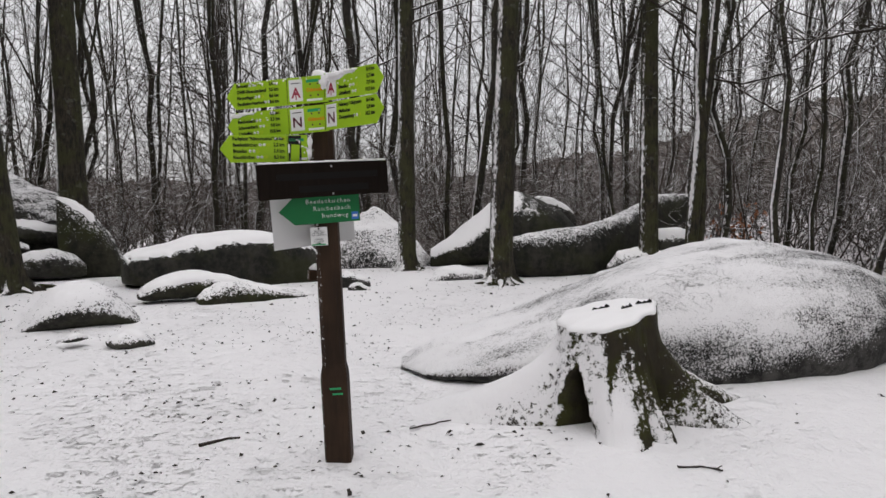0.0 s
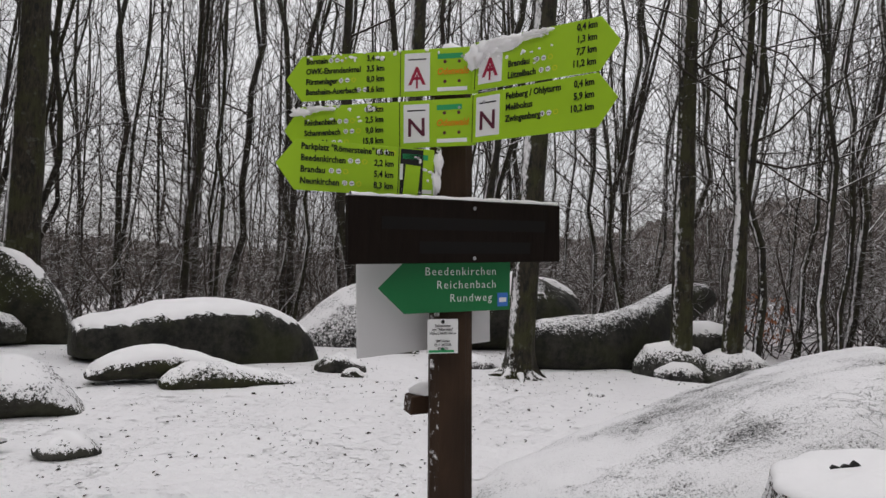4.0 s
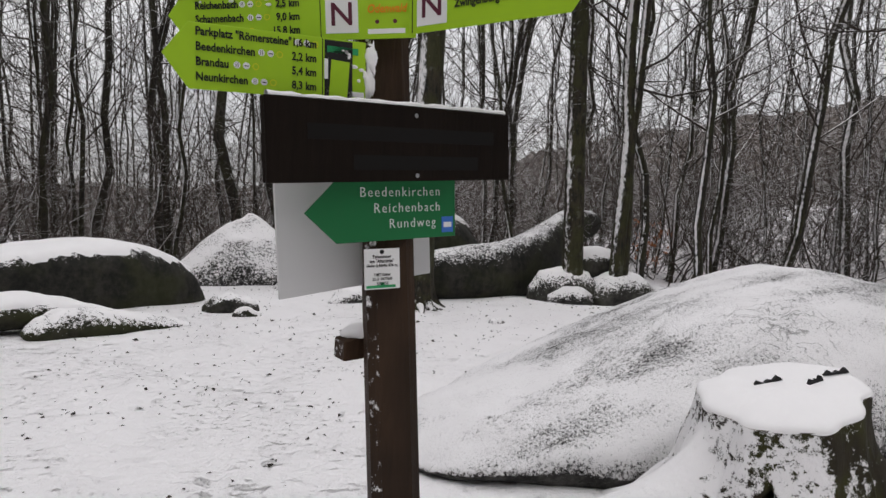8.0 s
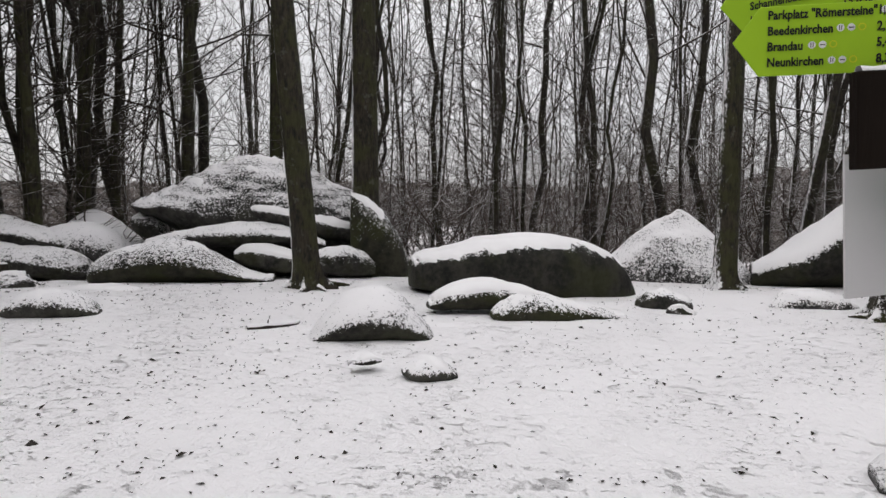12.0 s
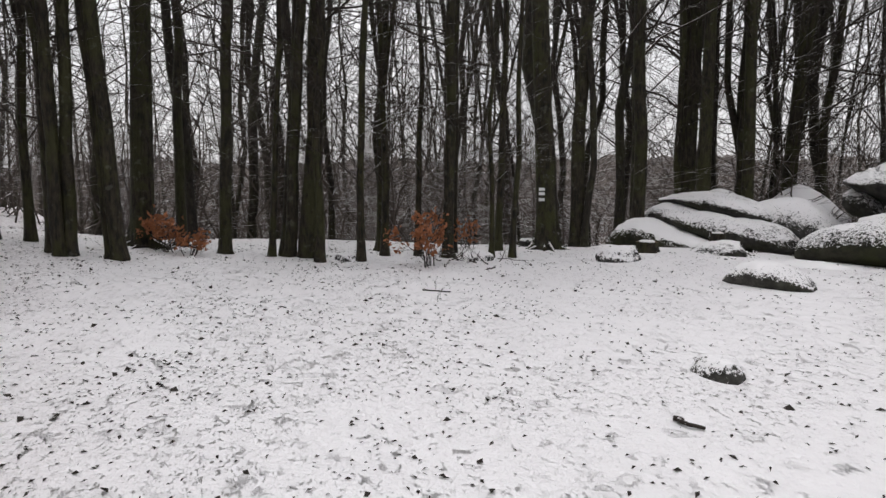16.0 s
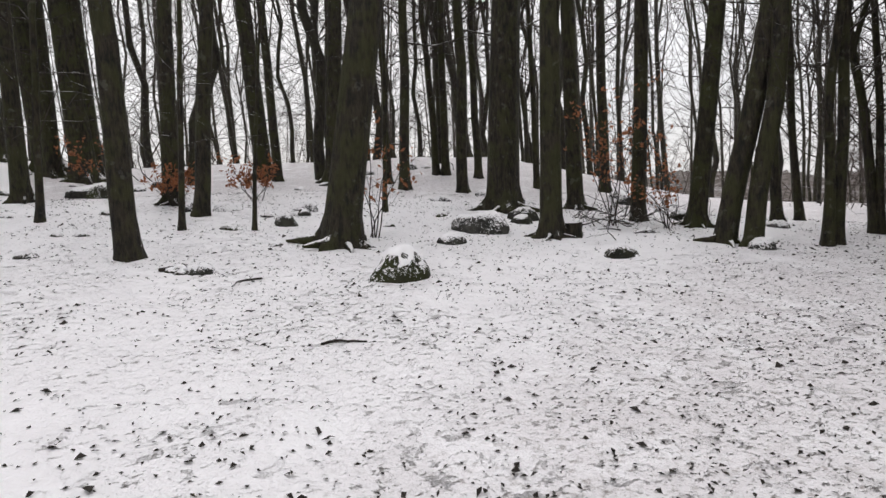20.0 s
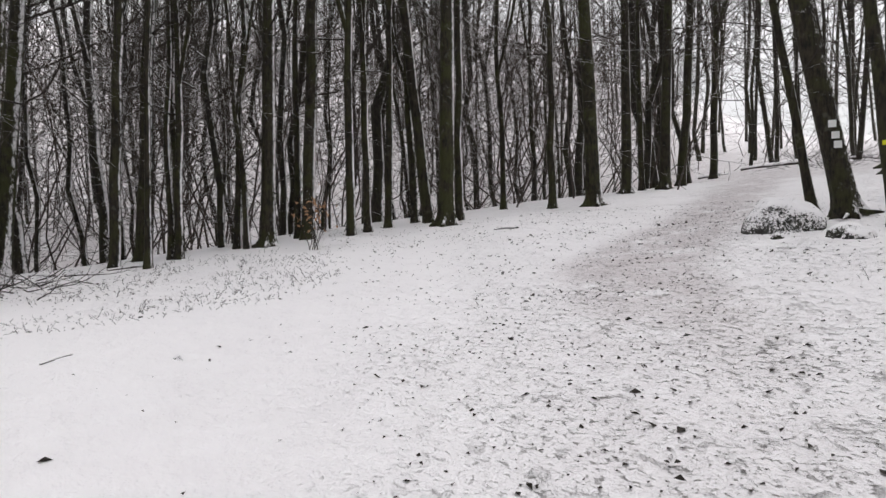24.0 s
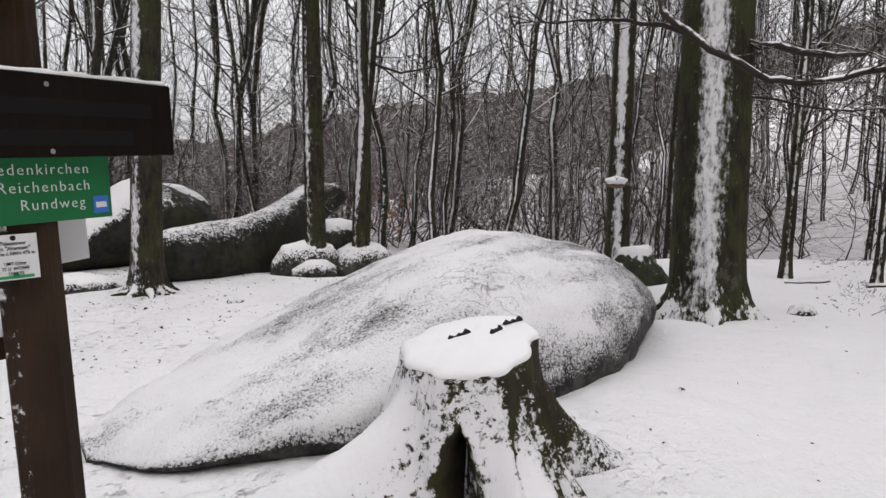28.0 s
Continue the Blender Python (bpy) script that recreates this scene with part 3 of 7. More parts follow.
PATHSIDE = [(-9.5, -9.9, 0.66, -0.04, 0.03), (-8.1, -6.8, 0.35, -0.02, 0.02), (-11.2, -9.5, 0.36, -0.01, 0.01), (-11, -7.6, 0.29, -0.03, 0.03), (-10.1, -5.1, 0.32, -0.12, 0.16), (-10.2, -4.7, 0.28, -0.07, 0.11), (-11.3, -6.5, 0.33, -0.07, 0.09), (-11.3, -4.2, 0.16, -0.02, 0.03), (-11.6, -4.2, 0.18, -0.02, 0.04), (-12.3, -2.2, 0.24, 0.01, -0.02), (-13.7, -3.8, 0.17, -0.01, 0.01), (-13.4, -4.4, 0.14, -0, 0), (-12.2, -1.4, 0.25, 0.01, -0.04), (-13.9, -1.4, 0.39, -0.01, 0.03), (-12.1, -2, 0.2, -0, 0.02), (-12.1, -1.3, 0.23, 0.01, -0.03)]
PATHSIDE_B = [(-12.3, -2.3, 0.16, -0.01, 0.03), (-13.3, -3.5, 0.15, 0, -0.01), (-13.4, -3, 0.16, -0, 0.01)]
HILL = [(-2.1, -7.7, 0.29, 0.01, -0), (-4.8, -7.5, 0.52, -0.17, 0.07), (-10.5, -12.9, 0.29, -0.01, 0.01), (-9.3, -13.8, 0.27, -0.03, 0.02), (-8.2, -15.9, 0.45, -0.07, 0.03), (-3.7, -11.2, 0.28, -0.09, 0.02), (-3.5, -13, 0.35, -0.03, 0), (-1.2, -11.6, 0.13, -0.09, -0), (-0.9, -14.8, 0.35, -0.01, -0), (-3.1, -9.8, 0.1, -0.05, 0.01), (-4.1, -9.3, 0.07, -0.09, 0.02), (-7, -10.4, 0.09, -0.05, 0.03)]
TRACK = [(0.3, -8.7, 0.51, -0.01, -0), (2.5, -10.2, 0.22, 0.1, 0.03), (3.5, -11.2, 0.39, 0.18, 0.07), (4.2, -11.6, 0.17, 0.18, 0.07), (2.5, -12.8, 0.17, 0.09, 0.02), (6.2, -23.3, 0.58, 0.02, 0.01), (5.8, -34, 0.47, 0.03, 0.01), (2.3, -13.8, 0.16, 0.05, 0.01), (10.3, -13.1, 0.39, 0.03, 0.02), (11.8, -16.7, 0.34, -0.01, -0.01), (11.3, -18.1, 0.36, -0.01, -0.01), (11.4, -19.3, 0.31, -0.05, -0.03), (13.2, -24.8, 0.31, 0, 0)]
TRACK_B = [(12.4, -6.7, 0.22, 0, 0), (13, -5.9, 0.3, -0.02, -0.04), (11.2, -12.4, 0.22, -0, -0), (12.9, -12.2, 0.17, 0, 0)]
VALLEY = [(13.3, -1.8, 0.23, -0.01, -0.03), (14, -2.5, 0.29, -0.02, -0.07), (11.3, -8.7, 0.38, -0.02, -0.03), (12.5, -9.1, 0.29, 0.05, 0.06), (12, -9.7, 0.21, -0.01, -0.01), (12.9, -8.1, 0.2, -0.02, -0.03), (13.5, -4.4, 0.17, -0.02, -0.04), (13.1, -3, 0.18, -0.01, -0.03)]
SLOPE = [(14.3, 0, 0.33, -0.01, -0.1), (10.7, 2.3, 0.2, -0, 0), (15.4, 2.1, 0.23, 0, -0.03), (12, 3.6, 0.2, 0, -0.02), (12, 4.3, 0.16, 0, -0.02)]
RIGHT = [(9.8, 4.8, 0.13, 0.02, -0.08), (8.7, 6.7, 0.15, 0.02, -0.04), (8.9, 5.6, 0.12, 0.01, -0.02)]
CREST = [(-1.5, -20.9, 0.68, 0.05, -0.03), (-2.3, -19.1, 0.64, 0.05, -0.03), (-6.8, -17.7, 0.5, 0.04, -0.02), (-7.0, -17.0, 0.26, 0.02, -0.01), (-9.3, -14.7, 0.2, -0.01, 0.0), (-11.2, -15.3, 0.22, 0.01, -0.01), (-11.4, -15.1, 0.24, -0.03, 0.02), (-12.0, -14.3, 0.23, 0.02, -0.01), (-12.9, -12.8, 0.18, 0.01, -0.01), (-15.1, -12.4, 0.31, -0.02, 0.01), (-13.5, -6.3, 0.21, 0.03, -0.02), (-14.8, -6.6, 0.17, 0.05, -0.03), (-13.4, -4.5, 0.17, 0.07, -0.04), (-0.3, -22.8, 0.41, 0.02, 0.01), (-1.6, -19.9, 0.45, 0.02, 0.01), (0.0, -18.3, 0.29, 0.02, 0.01), (-2.6, -19.3, 0.46, 0.03, 0.01), (11.9, -17.7, 0.2, 0.02, 0.01), (2.1, -17.1, 0.3, 0.06, 0.02), (3.7, -22.0, 0.25, 0.06, 0.02), (5.6, -20.9, 0.41, 0.03, 0.01)]
WOOD_EDGE = [(13.0, -4.9, 0.33, -0.03, -0.04), (13.0, -9.0, 0.2, 0.02, 0.03), (12.4, -2.2, 0.14, -0.0, -0.01), (15.0, -3.6, 0.21, 0.01, 0.01), (13.2, 0.3, 0.23, -0.01, -0.08), (13.9, 2.1, 0.17, -0.0, -0.02), (12.8, 3.8, 0.16, 0.01, 0.04), (14.4, 1.2, 0.11, 0.0, 0.03), (13.2, -4.5, 0.14, 0.0, 0.03), (13.3, 3.2, 0.14, 0.0, 0.0), (13.3, -2.9, 0.14, -0.0, -0.01), (13.5, -5.9, 0.17, 0.0, 0.0), (12.6, -7.3, 0.19, -0.0, -0.01), (-14.3, -0.8, 0.19, 0.0, 0.02), (-12.4, 1.7, 0.15, -0.0, -0.0), (-12.5, 2.4, 0.14, 0.0, 0.02), (-12.0, -2.1, 0.19, 0.0, 0.02), (-15.1, 9.0, 0.31, -0.0, -0.02), (-15.2, 10.7, 0.34, -0.0, -0.02), (-15.9, 10.5, 0.19, -0.0, -0.03), (-14.6, 11.5, 0.28, -0.0, -0.04), (-15.9, 10.8, 0.37, -0.02, -0.04), (-16.1, 12.3, 0.3, -0.0, -0.0), (-16.2, 13.8, 0.28, 0.02, 0.04), (-12.4, 16.8, 0.4, 0.0, 0.0), (-14.6, 15.6, 0.38, 0.02, 0.01), (-16.3, 13.7, 0.33, 0.03, 0.02), (-15.7, 12.0, 0.27, 0.01, 0.01), (-16.5, 15.0, 0.26, 0.02, 0.01), (-15.9, 10.7, 0.36, 0.01, 0.01), (-13.0, 1.2, 0.21, 0.02, 0.05), (-13.8, 4.3, 0.18, 0.0, 0.01), (-14.0, 2.9, 0.18, 0.01, 0.02), (-14.0, 5.3, 0.15, 0.0, 0.01)]
for row in CREST + WOOD_EDGE + FRONT + RIM + PATHSIDE + PATHSIDE_B + HILL + TRACK + TRACK_B + VALLEY + SLOPE + RIGHT:
    plant(*row)


# ---- far woods, past counting ----
def in_clearing(x, y):
    d = math.hypot(x + 1, y - 1)
    a = math.degrees(math.atan2(x + 1, y - 1))
    if a < -112 or a > 150:
        r = 19 if a < -112 else 22
    elif a < -62:
        r = 14.5
    elif a < -20:
        r = 18.5
    elif a < 20:
        r = 19.5
    else:
        r = max(13.0, rim(a) - 1.5)
    return d < r or to_line(x, y, TRAIL) < 2.2 or to_line(x, y, TRAIL_B) < 2.2


def far_woods():
    rng = np.random.default_rng(77)
    near = [[t.arrays() for t in stem_and_crown(100 + i, 15 + i, 0.17 + 0.02 * i, sides=7, prim=26, twigs=(6, 1), low=0.15, finest=0.0065, fork=i != 2, segs=17, bend=0.06, flare=0.35, spread=1.15, wob=0.15)] for i in range(8)]
    far = [[t.arrays() for t in stem_and_crown(140 + i, 16 + i, 0.22, sides=5, prim=15, twigs=(5, 0), low=0.2, segs=9, bend=0.04, flare=0.2, spread=1.2, finest=0.013, fork=i % 2 == 0, wob=0.13)] for i in range(6)]
    dim = [[t.arrays() for t in stem_and_crown(180 + i, 15 + i, 0.26, sides=3, prim=12, twigs=(0, 0), low=0.16, segs=4, bend=0.03, flare=0.1, spread=1.2, finest=0.03)] for i in range(5)]
    banks = {}
    for ring, (r0, r1, area, protos) in enumerate(((12.5, 30, 9.5, near), (30, 55, 13.0, far), (55, 90, 45.0, dim))):
        count = int(math.pi * (r1 ** 2 - r0 ** 2) / area)
        for _ in range(count):
            r, a = math.sqrt(rng.uniform(r0 ** 2, r1 ** 2)), rng.uniform(0, 2 * math.pi)
            x, y = r * math.sin(a) - 1, r * math.cos(a) + 1
            if in_clearing(x, y):
                continue
            deg = math.degrees(math.atan2(x + 1, y - 1))
            hill = deg < -112 or deg > 150
            dip = -112 < deg < -58
            if 20 < deg < 48 and rng.random() < 0.35:
                continue
            if ring == 1 and dip and rng.random() < 0.3:
                continue
            if hill and rng.random() < (0.25 if ring == 0 else 0.05):
                continue
            if ring and not 35 < deg < 150 and rng.random() < 0.2:
                continue
            if any(abs(x - t[0]) + abs(y - t[1]) < 0.7 for t in FRONT):
                continue
            stem, crown = protos[rng.integers(len(protos))]
            k = rng.uniform(0.55, 1.25) * (1.3 if hill else 1.0)
            th = rng.uniform(0, 2 * math.pi)
            c, s = math.cos(th), math.sin(th)
            rot = np.array(((c, -s, rng.normal(0, 0.04)), (s, c, rng.normal(0, 0.04)), (0, 0, 1)))
            tall = 1.35 if -112 < deg < 20 else 1.1
            off = np.array((x, y, land(x, y) - 0.1))
            sector = int((deg + 180) // 60) % 6
            for which, (v, q) in (("trunks", stem), ("branches", crown)):
                sc = np.array((k, k, (0.8 + 0.35 * k) * tall)) if which == "trunks" else np.array((0.6 + 0.4 * k, 0.6 + 0.4 * k, (0.8 + 0.35 * k) * tall))
                bank = banks.setdefault((ring, sector, which), [[], [], 0])
                bank[0].append((v * sc) @ rot.T + off)
                bank[1].append(q + bank[2])
                bank[2] += len(v)
    woods = {}
    for (ring, sector, which), (v, q, _) in banks.items():
        ob = woods.get((ring, sector))
        if ob is None:
            ob = woods[(ring, sector)] = tagged(new("far_woods"), "dense leafless beech wood dusted with snow", "woods", "far woods", "stuff")
        part(which, fast_mesh(which, np.concatenate(v), np.concatenate(q), M_BARK_FAR if which == "trunks" else M_TWIG_FAR), None, ob)


far_woods()


def thicket():
    """Fine twiggy growth in the depth of the wood, which closes the view."""
    rng = np.random.default_rng(58)
    protos = []
    for i in range(8):
        t = Tubes()
        h, n = rng.uniform(7, 10), 6
        pts = np.column_stack([wander(rng, n, 1.3) + rng.normal(0, 0.25, (n, 2)), np.linspace(-0.3, h, n)])
        t.add(pts, np.linspace(0.034, 0.010, n), 3)
        for _ in range(18):
            k = rng.uniform(0.12, 0.97)
            p = np.array([np.interp(k * (n - 1), np.arange(n), pts[:, c]) for c in range(3)])
            a, el = rng.uniform(0, 6.28), rng.uniform(-0.25, 0.9)
            grow_branch(t, rng, p, (math.cos(a) * math.cos(el), math.sin(a) * math.cos(el), math.sin(el)), rng.uniform(1.5, 3.8), 0.013, 1, 3, (0, 1), 0.010)
        protos.append(t.arrays())
    v, q, n = [], [], 0
    for i in range(3340):
        r, a = (math.sqrt(rng.uniform(27 ** 2, 82 ** 2)), rng.uniform(0, 2 * math.pi)) if i < 1900 else (rng.uniform(20, 44), radians(rng.uniform(12, 62))) if i < 2240 else (rng.uniform(19, 46), radians(rng.uniform(68, 148))) if i < 2520 else (rng.uniform(16.5, 40), radians(rng.uniform(-116, 12)))
        x, y = r * math.sin(a) - 1, r * math.cos(a) + 1
        deg = math.degrees(math.atan2(x + 1, y - 1))
        if in_clearing(x, y) or rng.random() < (0.0 if i >= 1900 else 0.55 if deg < -112 or deg > 150 else 0.0 if -112 < deg < -58 else 0.35 if deg < 20 else 0.40 if deg < 75 else 0.1):
            continue
        pv, pq = protos[rng.integers(8)]
        k, th = rng.uniform(0.6, 1.2) * (1.0 + 0.4 * sm(27, 55, r) if -112 < deg < 20 else 1.0), rng.uniform(0, 6.28)
        c, s = math.cos(th), math.sin(th)
        rot = np.array(((c, -s, rng.normal(0, 0.08)), (s, c, rng.normal(0, 0.08)), (0, 0, 1)))
        bush = i >= 1900
        v.append((pv * np.array((1.1, 1.1, k * (rng.uniform(0.35, 0.7) if bush and not 66 < deg < 150 else 1.0)))) @ rot.T + np.array((x, y, land(x, y))))
        q.append(pq + n)
        n += len(pv)
    tagged(new("thicket", fast_mesh("thicket", np.concatenate(v), np.concatenate(q), M_THICKET)), "fine bare twigs deep in the wood, misty haze painted in as paler grey-brown", "thicket", kind="stuff")


thicket()


def ridge_mat():
    """A wooded hillside far off: grey-brown crowns with snow between the stems."""
    m = Mat("far_wooded_slope", 0.9, 0.1)
    stems = m.noise(0.9, 4, 0.6, (1, 1, 0.10))
    crowns = m.noise(0.22, 5, 0.65)
    base = m.mix(m.step(stems, 0.40, 0.62), c4(0.050, 0.041, 0.036), c4(0.135, 0.118, 0.108))
    return m.colour(m.mix(m.math("MULTIPLY", m.step(crowns, 0.52, 0.70), 0.45), base, c4(0.42, 0.41, 0.42))).bump(crowns, 0.6, 1.0).mat


SKYLINE = ((-180, 1.6), (-150, 1.0), (-112, 0.0), (-66, 0.2), (-35, 0.6), (0, 1.2), (14, 3.2), (24, 5.6), (40, 8.2), (70, 13.0), (110, 12.0), (140, 9.0), (158, 5.0), (180, 1.6))


def far_ridge():
    """The wooded heights beyond the valley, rising from 115 m to a ragged crest of treetops."""
    n, rows = 1440, 14
    verts = []
    for j in range(rows):
        f = j / (rows - 1)
        for i in range(n):
            a = -180 + 360 * i / n
            top = np.interp(a, [p[0] for p in SKYLINE], [p[1] for p in SKYLINE])
            ca, sa = math.cos(radians(a)), math.sin(radians(a))
            top += 1.0 * noise.noise((ca * 3.2, sa * 3.2, 1.0)) + 0.6 * noise.noise((ca * 14, sa * 14, 2.0))
            r = 115 + 75 * f
            z = -16 + (r * math.tan(radians(top)) + 17.5) * sm(0, 1, f) + 1.2 * f * noise.noise((ca * 30, sa * 30, f * 4))
            if j == rows - 1:
                z += 1.6 * abs(noise.noise((ca * 120, sa * 120, 5.0))) + 0.9 * noise.noise((ca * 260, sa * 260, 6.0))
            verts.append((-1 + r * sa, 1 + r * ca, z))
    quads = [(j * n + i, (j + 1) * n + i, (j + 1) * n + (i + 1) % n, j * n + (i + 1) % n) for j in range(rows - 1) for i in range(n)]
    tagged(new("backdrop", fast_mesh("backdrop", verts, quads, ridge_mat())), "distant wooded hillside, grey-brown and dusted with snow", "hillside", kind="structure")


far_ridge()


def undergrowth():
    """Thin self-sown saplings and whips under the wood, too many to count."""
    rng = np.random.default_rng(41)
    protos = []
    for i in range(7):
        t = Tubes()
        h = rng.uniform(1.6, 4.2)
        n = 7
        w = wander(rng, n, 0.5) + rng.normal(0, 0.06, (n, 2))
        pts = np.column_stack([w, np.linspace(-0.1, h, n)])
        t.add(pts, np.linspace(0.017, 0.006, n), 3)
        for _ in range(8):
            k = rng.uniform(0.12, 0.95)
            p = np.array([np.interp(k * (n - 1), np.arange(n), pts[:, c]) for c in range(3)])
            a, el = rng.uniform(0, 6.28), rng.uniform(0.1, 0.9)
            grow_branch(t, rng, p, (math.cos(a) * math.cos(el), math.sin(a) * math.cos(el), math.sin(el)), rng.uniform(0.4, 1.0), 0.007, 1, 3, (0, 1), 0.005)
        protos.append(t.arrays())
    v, q, n = [], [], 0
    for _ in range(1000):
        r, a = math.sqrt(rng.uniform(13 ** 2, 42 ** 2)), rng.uniform(0, 2 * math.pi)
        x, y = r * math.sin(a) - 1, r * math.cos(a) + 1
        deg = math.degrees(math.atan2(x + 1, y - 1))
        if in_clearing(x, y) or ((deg < -100 or deg > 140) and rng.random() < 0.6) or not 0 < deg < 60 and noise.noise((x * 0.15, y * 0.15, 6)) < -0.25:
            continue
        pv, pq = protos[rng.integers(7)]
        k, th = rng.uniform(0.6, 1.3) * (1 + 0.02 * (r - 13)), rng.uniform(0, 6.28)
        c, s = math.cos(th), math.sin(th)
        rot = np.array(((c, -s, rng.normal(0, 0.12)), (s, c, rng.normal(0, 0.12)), (0, 0, 1)))
        v.append((pv * k) @ rot.T + np.array((x, y, land(x, y))))
        q.append(pq + n)
        n += len(pv)
    tagged(new("undergrowth", fast_mesh("undergrowth", np.concatenate(v), np.concatenate(q), M_TWIG_FAR)), "thin bare saplings and whips under the beeches", "undergrowth", kind="stuff")


undergrowth()


# ---- boulders ----
def rock_shape(seed, size, flat=0.6, power=2.4, rough=0.16, nu=40, nv=22, lean=(0.0, 0.0), cut=0.35, taper=0.0, facet=1.0):
    """Vertices and quads of a weathered block, its base sunk under the origin. size: half length, half width, height."""
    rng = np.random.default_rng(seed)
    off = rng.uniform(0, 50, 3)
    a, b, h = size
    planes = [Vector(n).normalized() for n in rng.normal(0, 1, (7, 3)) + np.array((0, 0, 0.25))]
    depth = rng.uniform(0.70, 0.95, 7) * facet
    verts = []
    for j in range(nv + 1):
        ph = -cut * math.pi / 2 + (1 + cut) * math.pi / 2 * j / nv
        for i in range(nu):
            th = 2 * math.pi * i / nu
            cx, cy, cz = math.cos(ph) * math.cos(th), math.cos(ph) * math.sin(th), math.sin(ph)
            norm = (abs(cx) ** power + abs(cy) ** power + abs(cz) ** power) ** (1 / power)
            x, y, z = cx / norm, cy / norm, cz / norm
            n1 = noise.noise(Vector((x * 1.1, y * 1.1, z * 1.1)) + Vector(off))
            n2 = noise.noise(Vector((x * 2.9, y * 2.9, z * 2.9)) + Vector(off))
            n3 = noise.noise(Vector((x * 7.5, y * 7.5, z * 7.5)) + Vector(off))
            k = 1 + rough * (1.2 * n1 + 0.5 * n2 + 0.16 * n3)
            p = Vector((x, y, z))
            for n, dd in zip(planes, depth):
                over = p.dot(n) - dd
                if over > 0:
                    p -= n * over * 0.8
            x, y, z = p.x * k, p.y * k, p.z * k
            s = 1 - taper * max(0, z)
            verts.append((x * a * s + lean[0] * z, y * b * s + lean[1] * z, z * h))
    quads = [(j * nu + i, j * nu + (i + 1) % nu, (j + 1) * nu + (i + 1) % nu, (j + 1) * nu + i) for j in range(nv) for i in range(nu)]
    return np.array(verts), np.array(quads)


def grid_normals(v, q):
    n = np.zeros_like(v)
    fn = np.cross(v[q[:, 2]] - v[q[:, 0]], v[q[:, 3]] - v[q[:, 1]])
    for k in range(4):
        np.add.at(n, q[:, k], fn)
    return n / (np.linalg.norm(n, axis=1)[:, None] + 1e-9)


def cap_over(v, q, thick, at, soft=0.18, seed=0, turn=0.0):
    """A snow blanket over the faces that look up: it lies on the stone there and dives under its skin elsewhere."""
    n = grid_normals(v, q)
    out = np.empty_like(v)
    for i, (p, d) in enumerate(zip(v, n)):
        r = noise.noise(Vector(p * 2.1) + Vector((seed, 3, 7))) * 0.30 + noise.noise(Vector(p * 9.0) + Vector((seed, 9, 1))) * 0.24
        s = sm(at - soft, at + soft, d[2] + r)
        out[i] = p + np.array((0, 0, 1)) * thick * s * (0.85 + 0.5 * r) - d * 0.035 * (1 - s) + d * thick * 0.25 * s
    return out


def boulder(x, y, size, turn=0.0, seed=1, mat=None, label="", z=None, snow=0.032, snow_at=0.80, tilt=(0.0, 0.0), name="boulder", group="boulders of the clearing", sink=0.06, **kw):
    base = (rough_land(x, y) if z is None else z) - sink
    ob = thing(name, pose(x, y, base, tilt[0], tilt[1], turn), label or "weathered granite boulder capped with snow", "rock", group)
    v, q = rock_shape(seed, size, **kw)
    part("stone", fast_mesh("stone", v, q, mat or M_ROCK), None, ob)
    if snow and mat is not M_ROCK_FROST:
        # the cap is worked out in the tilted stone's upright frame
        r = np.array(pose(0, 0, 0, tilt[0], tilt[1], turn).to_3x3())
        c = cap_over(v @ r.T, q, snow, snow_at, seed=seed) @ r
        part("snow_cap", fast_mesh("snow_cap", c, q, M_SNOW), None, ob, "smooth white snow cap")
    return ob


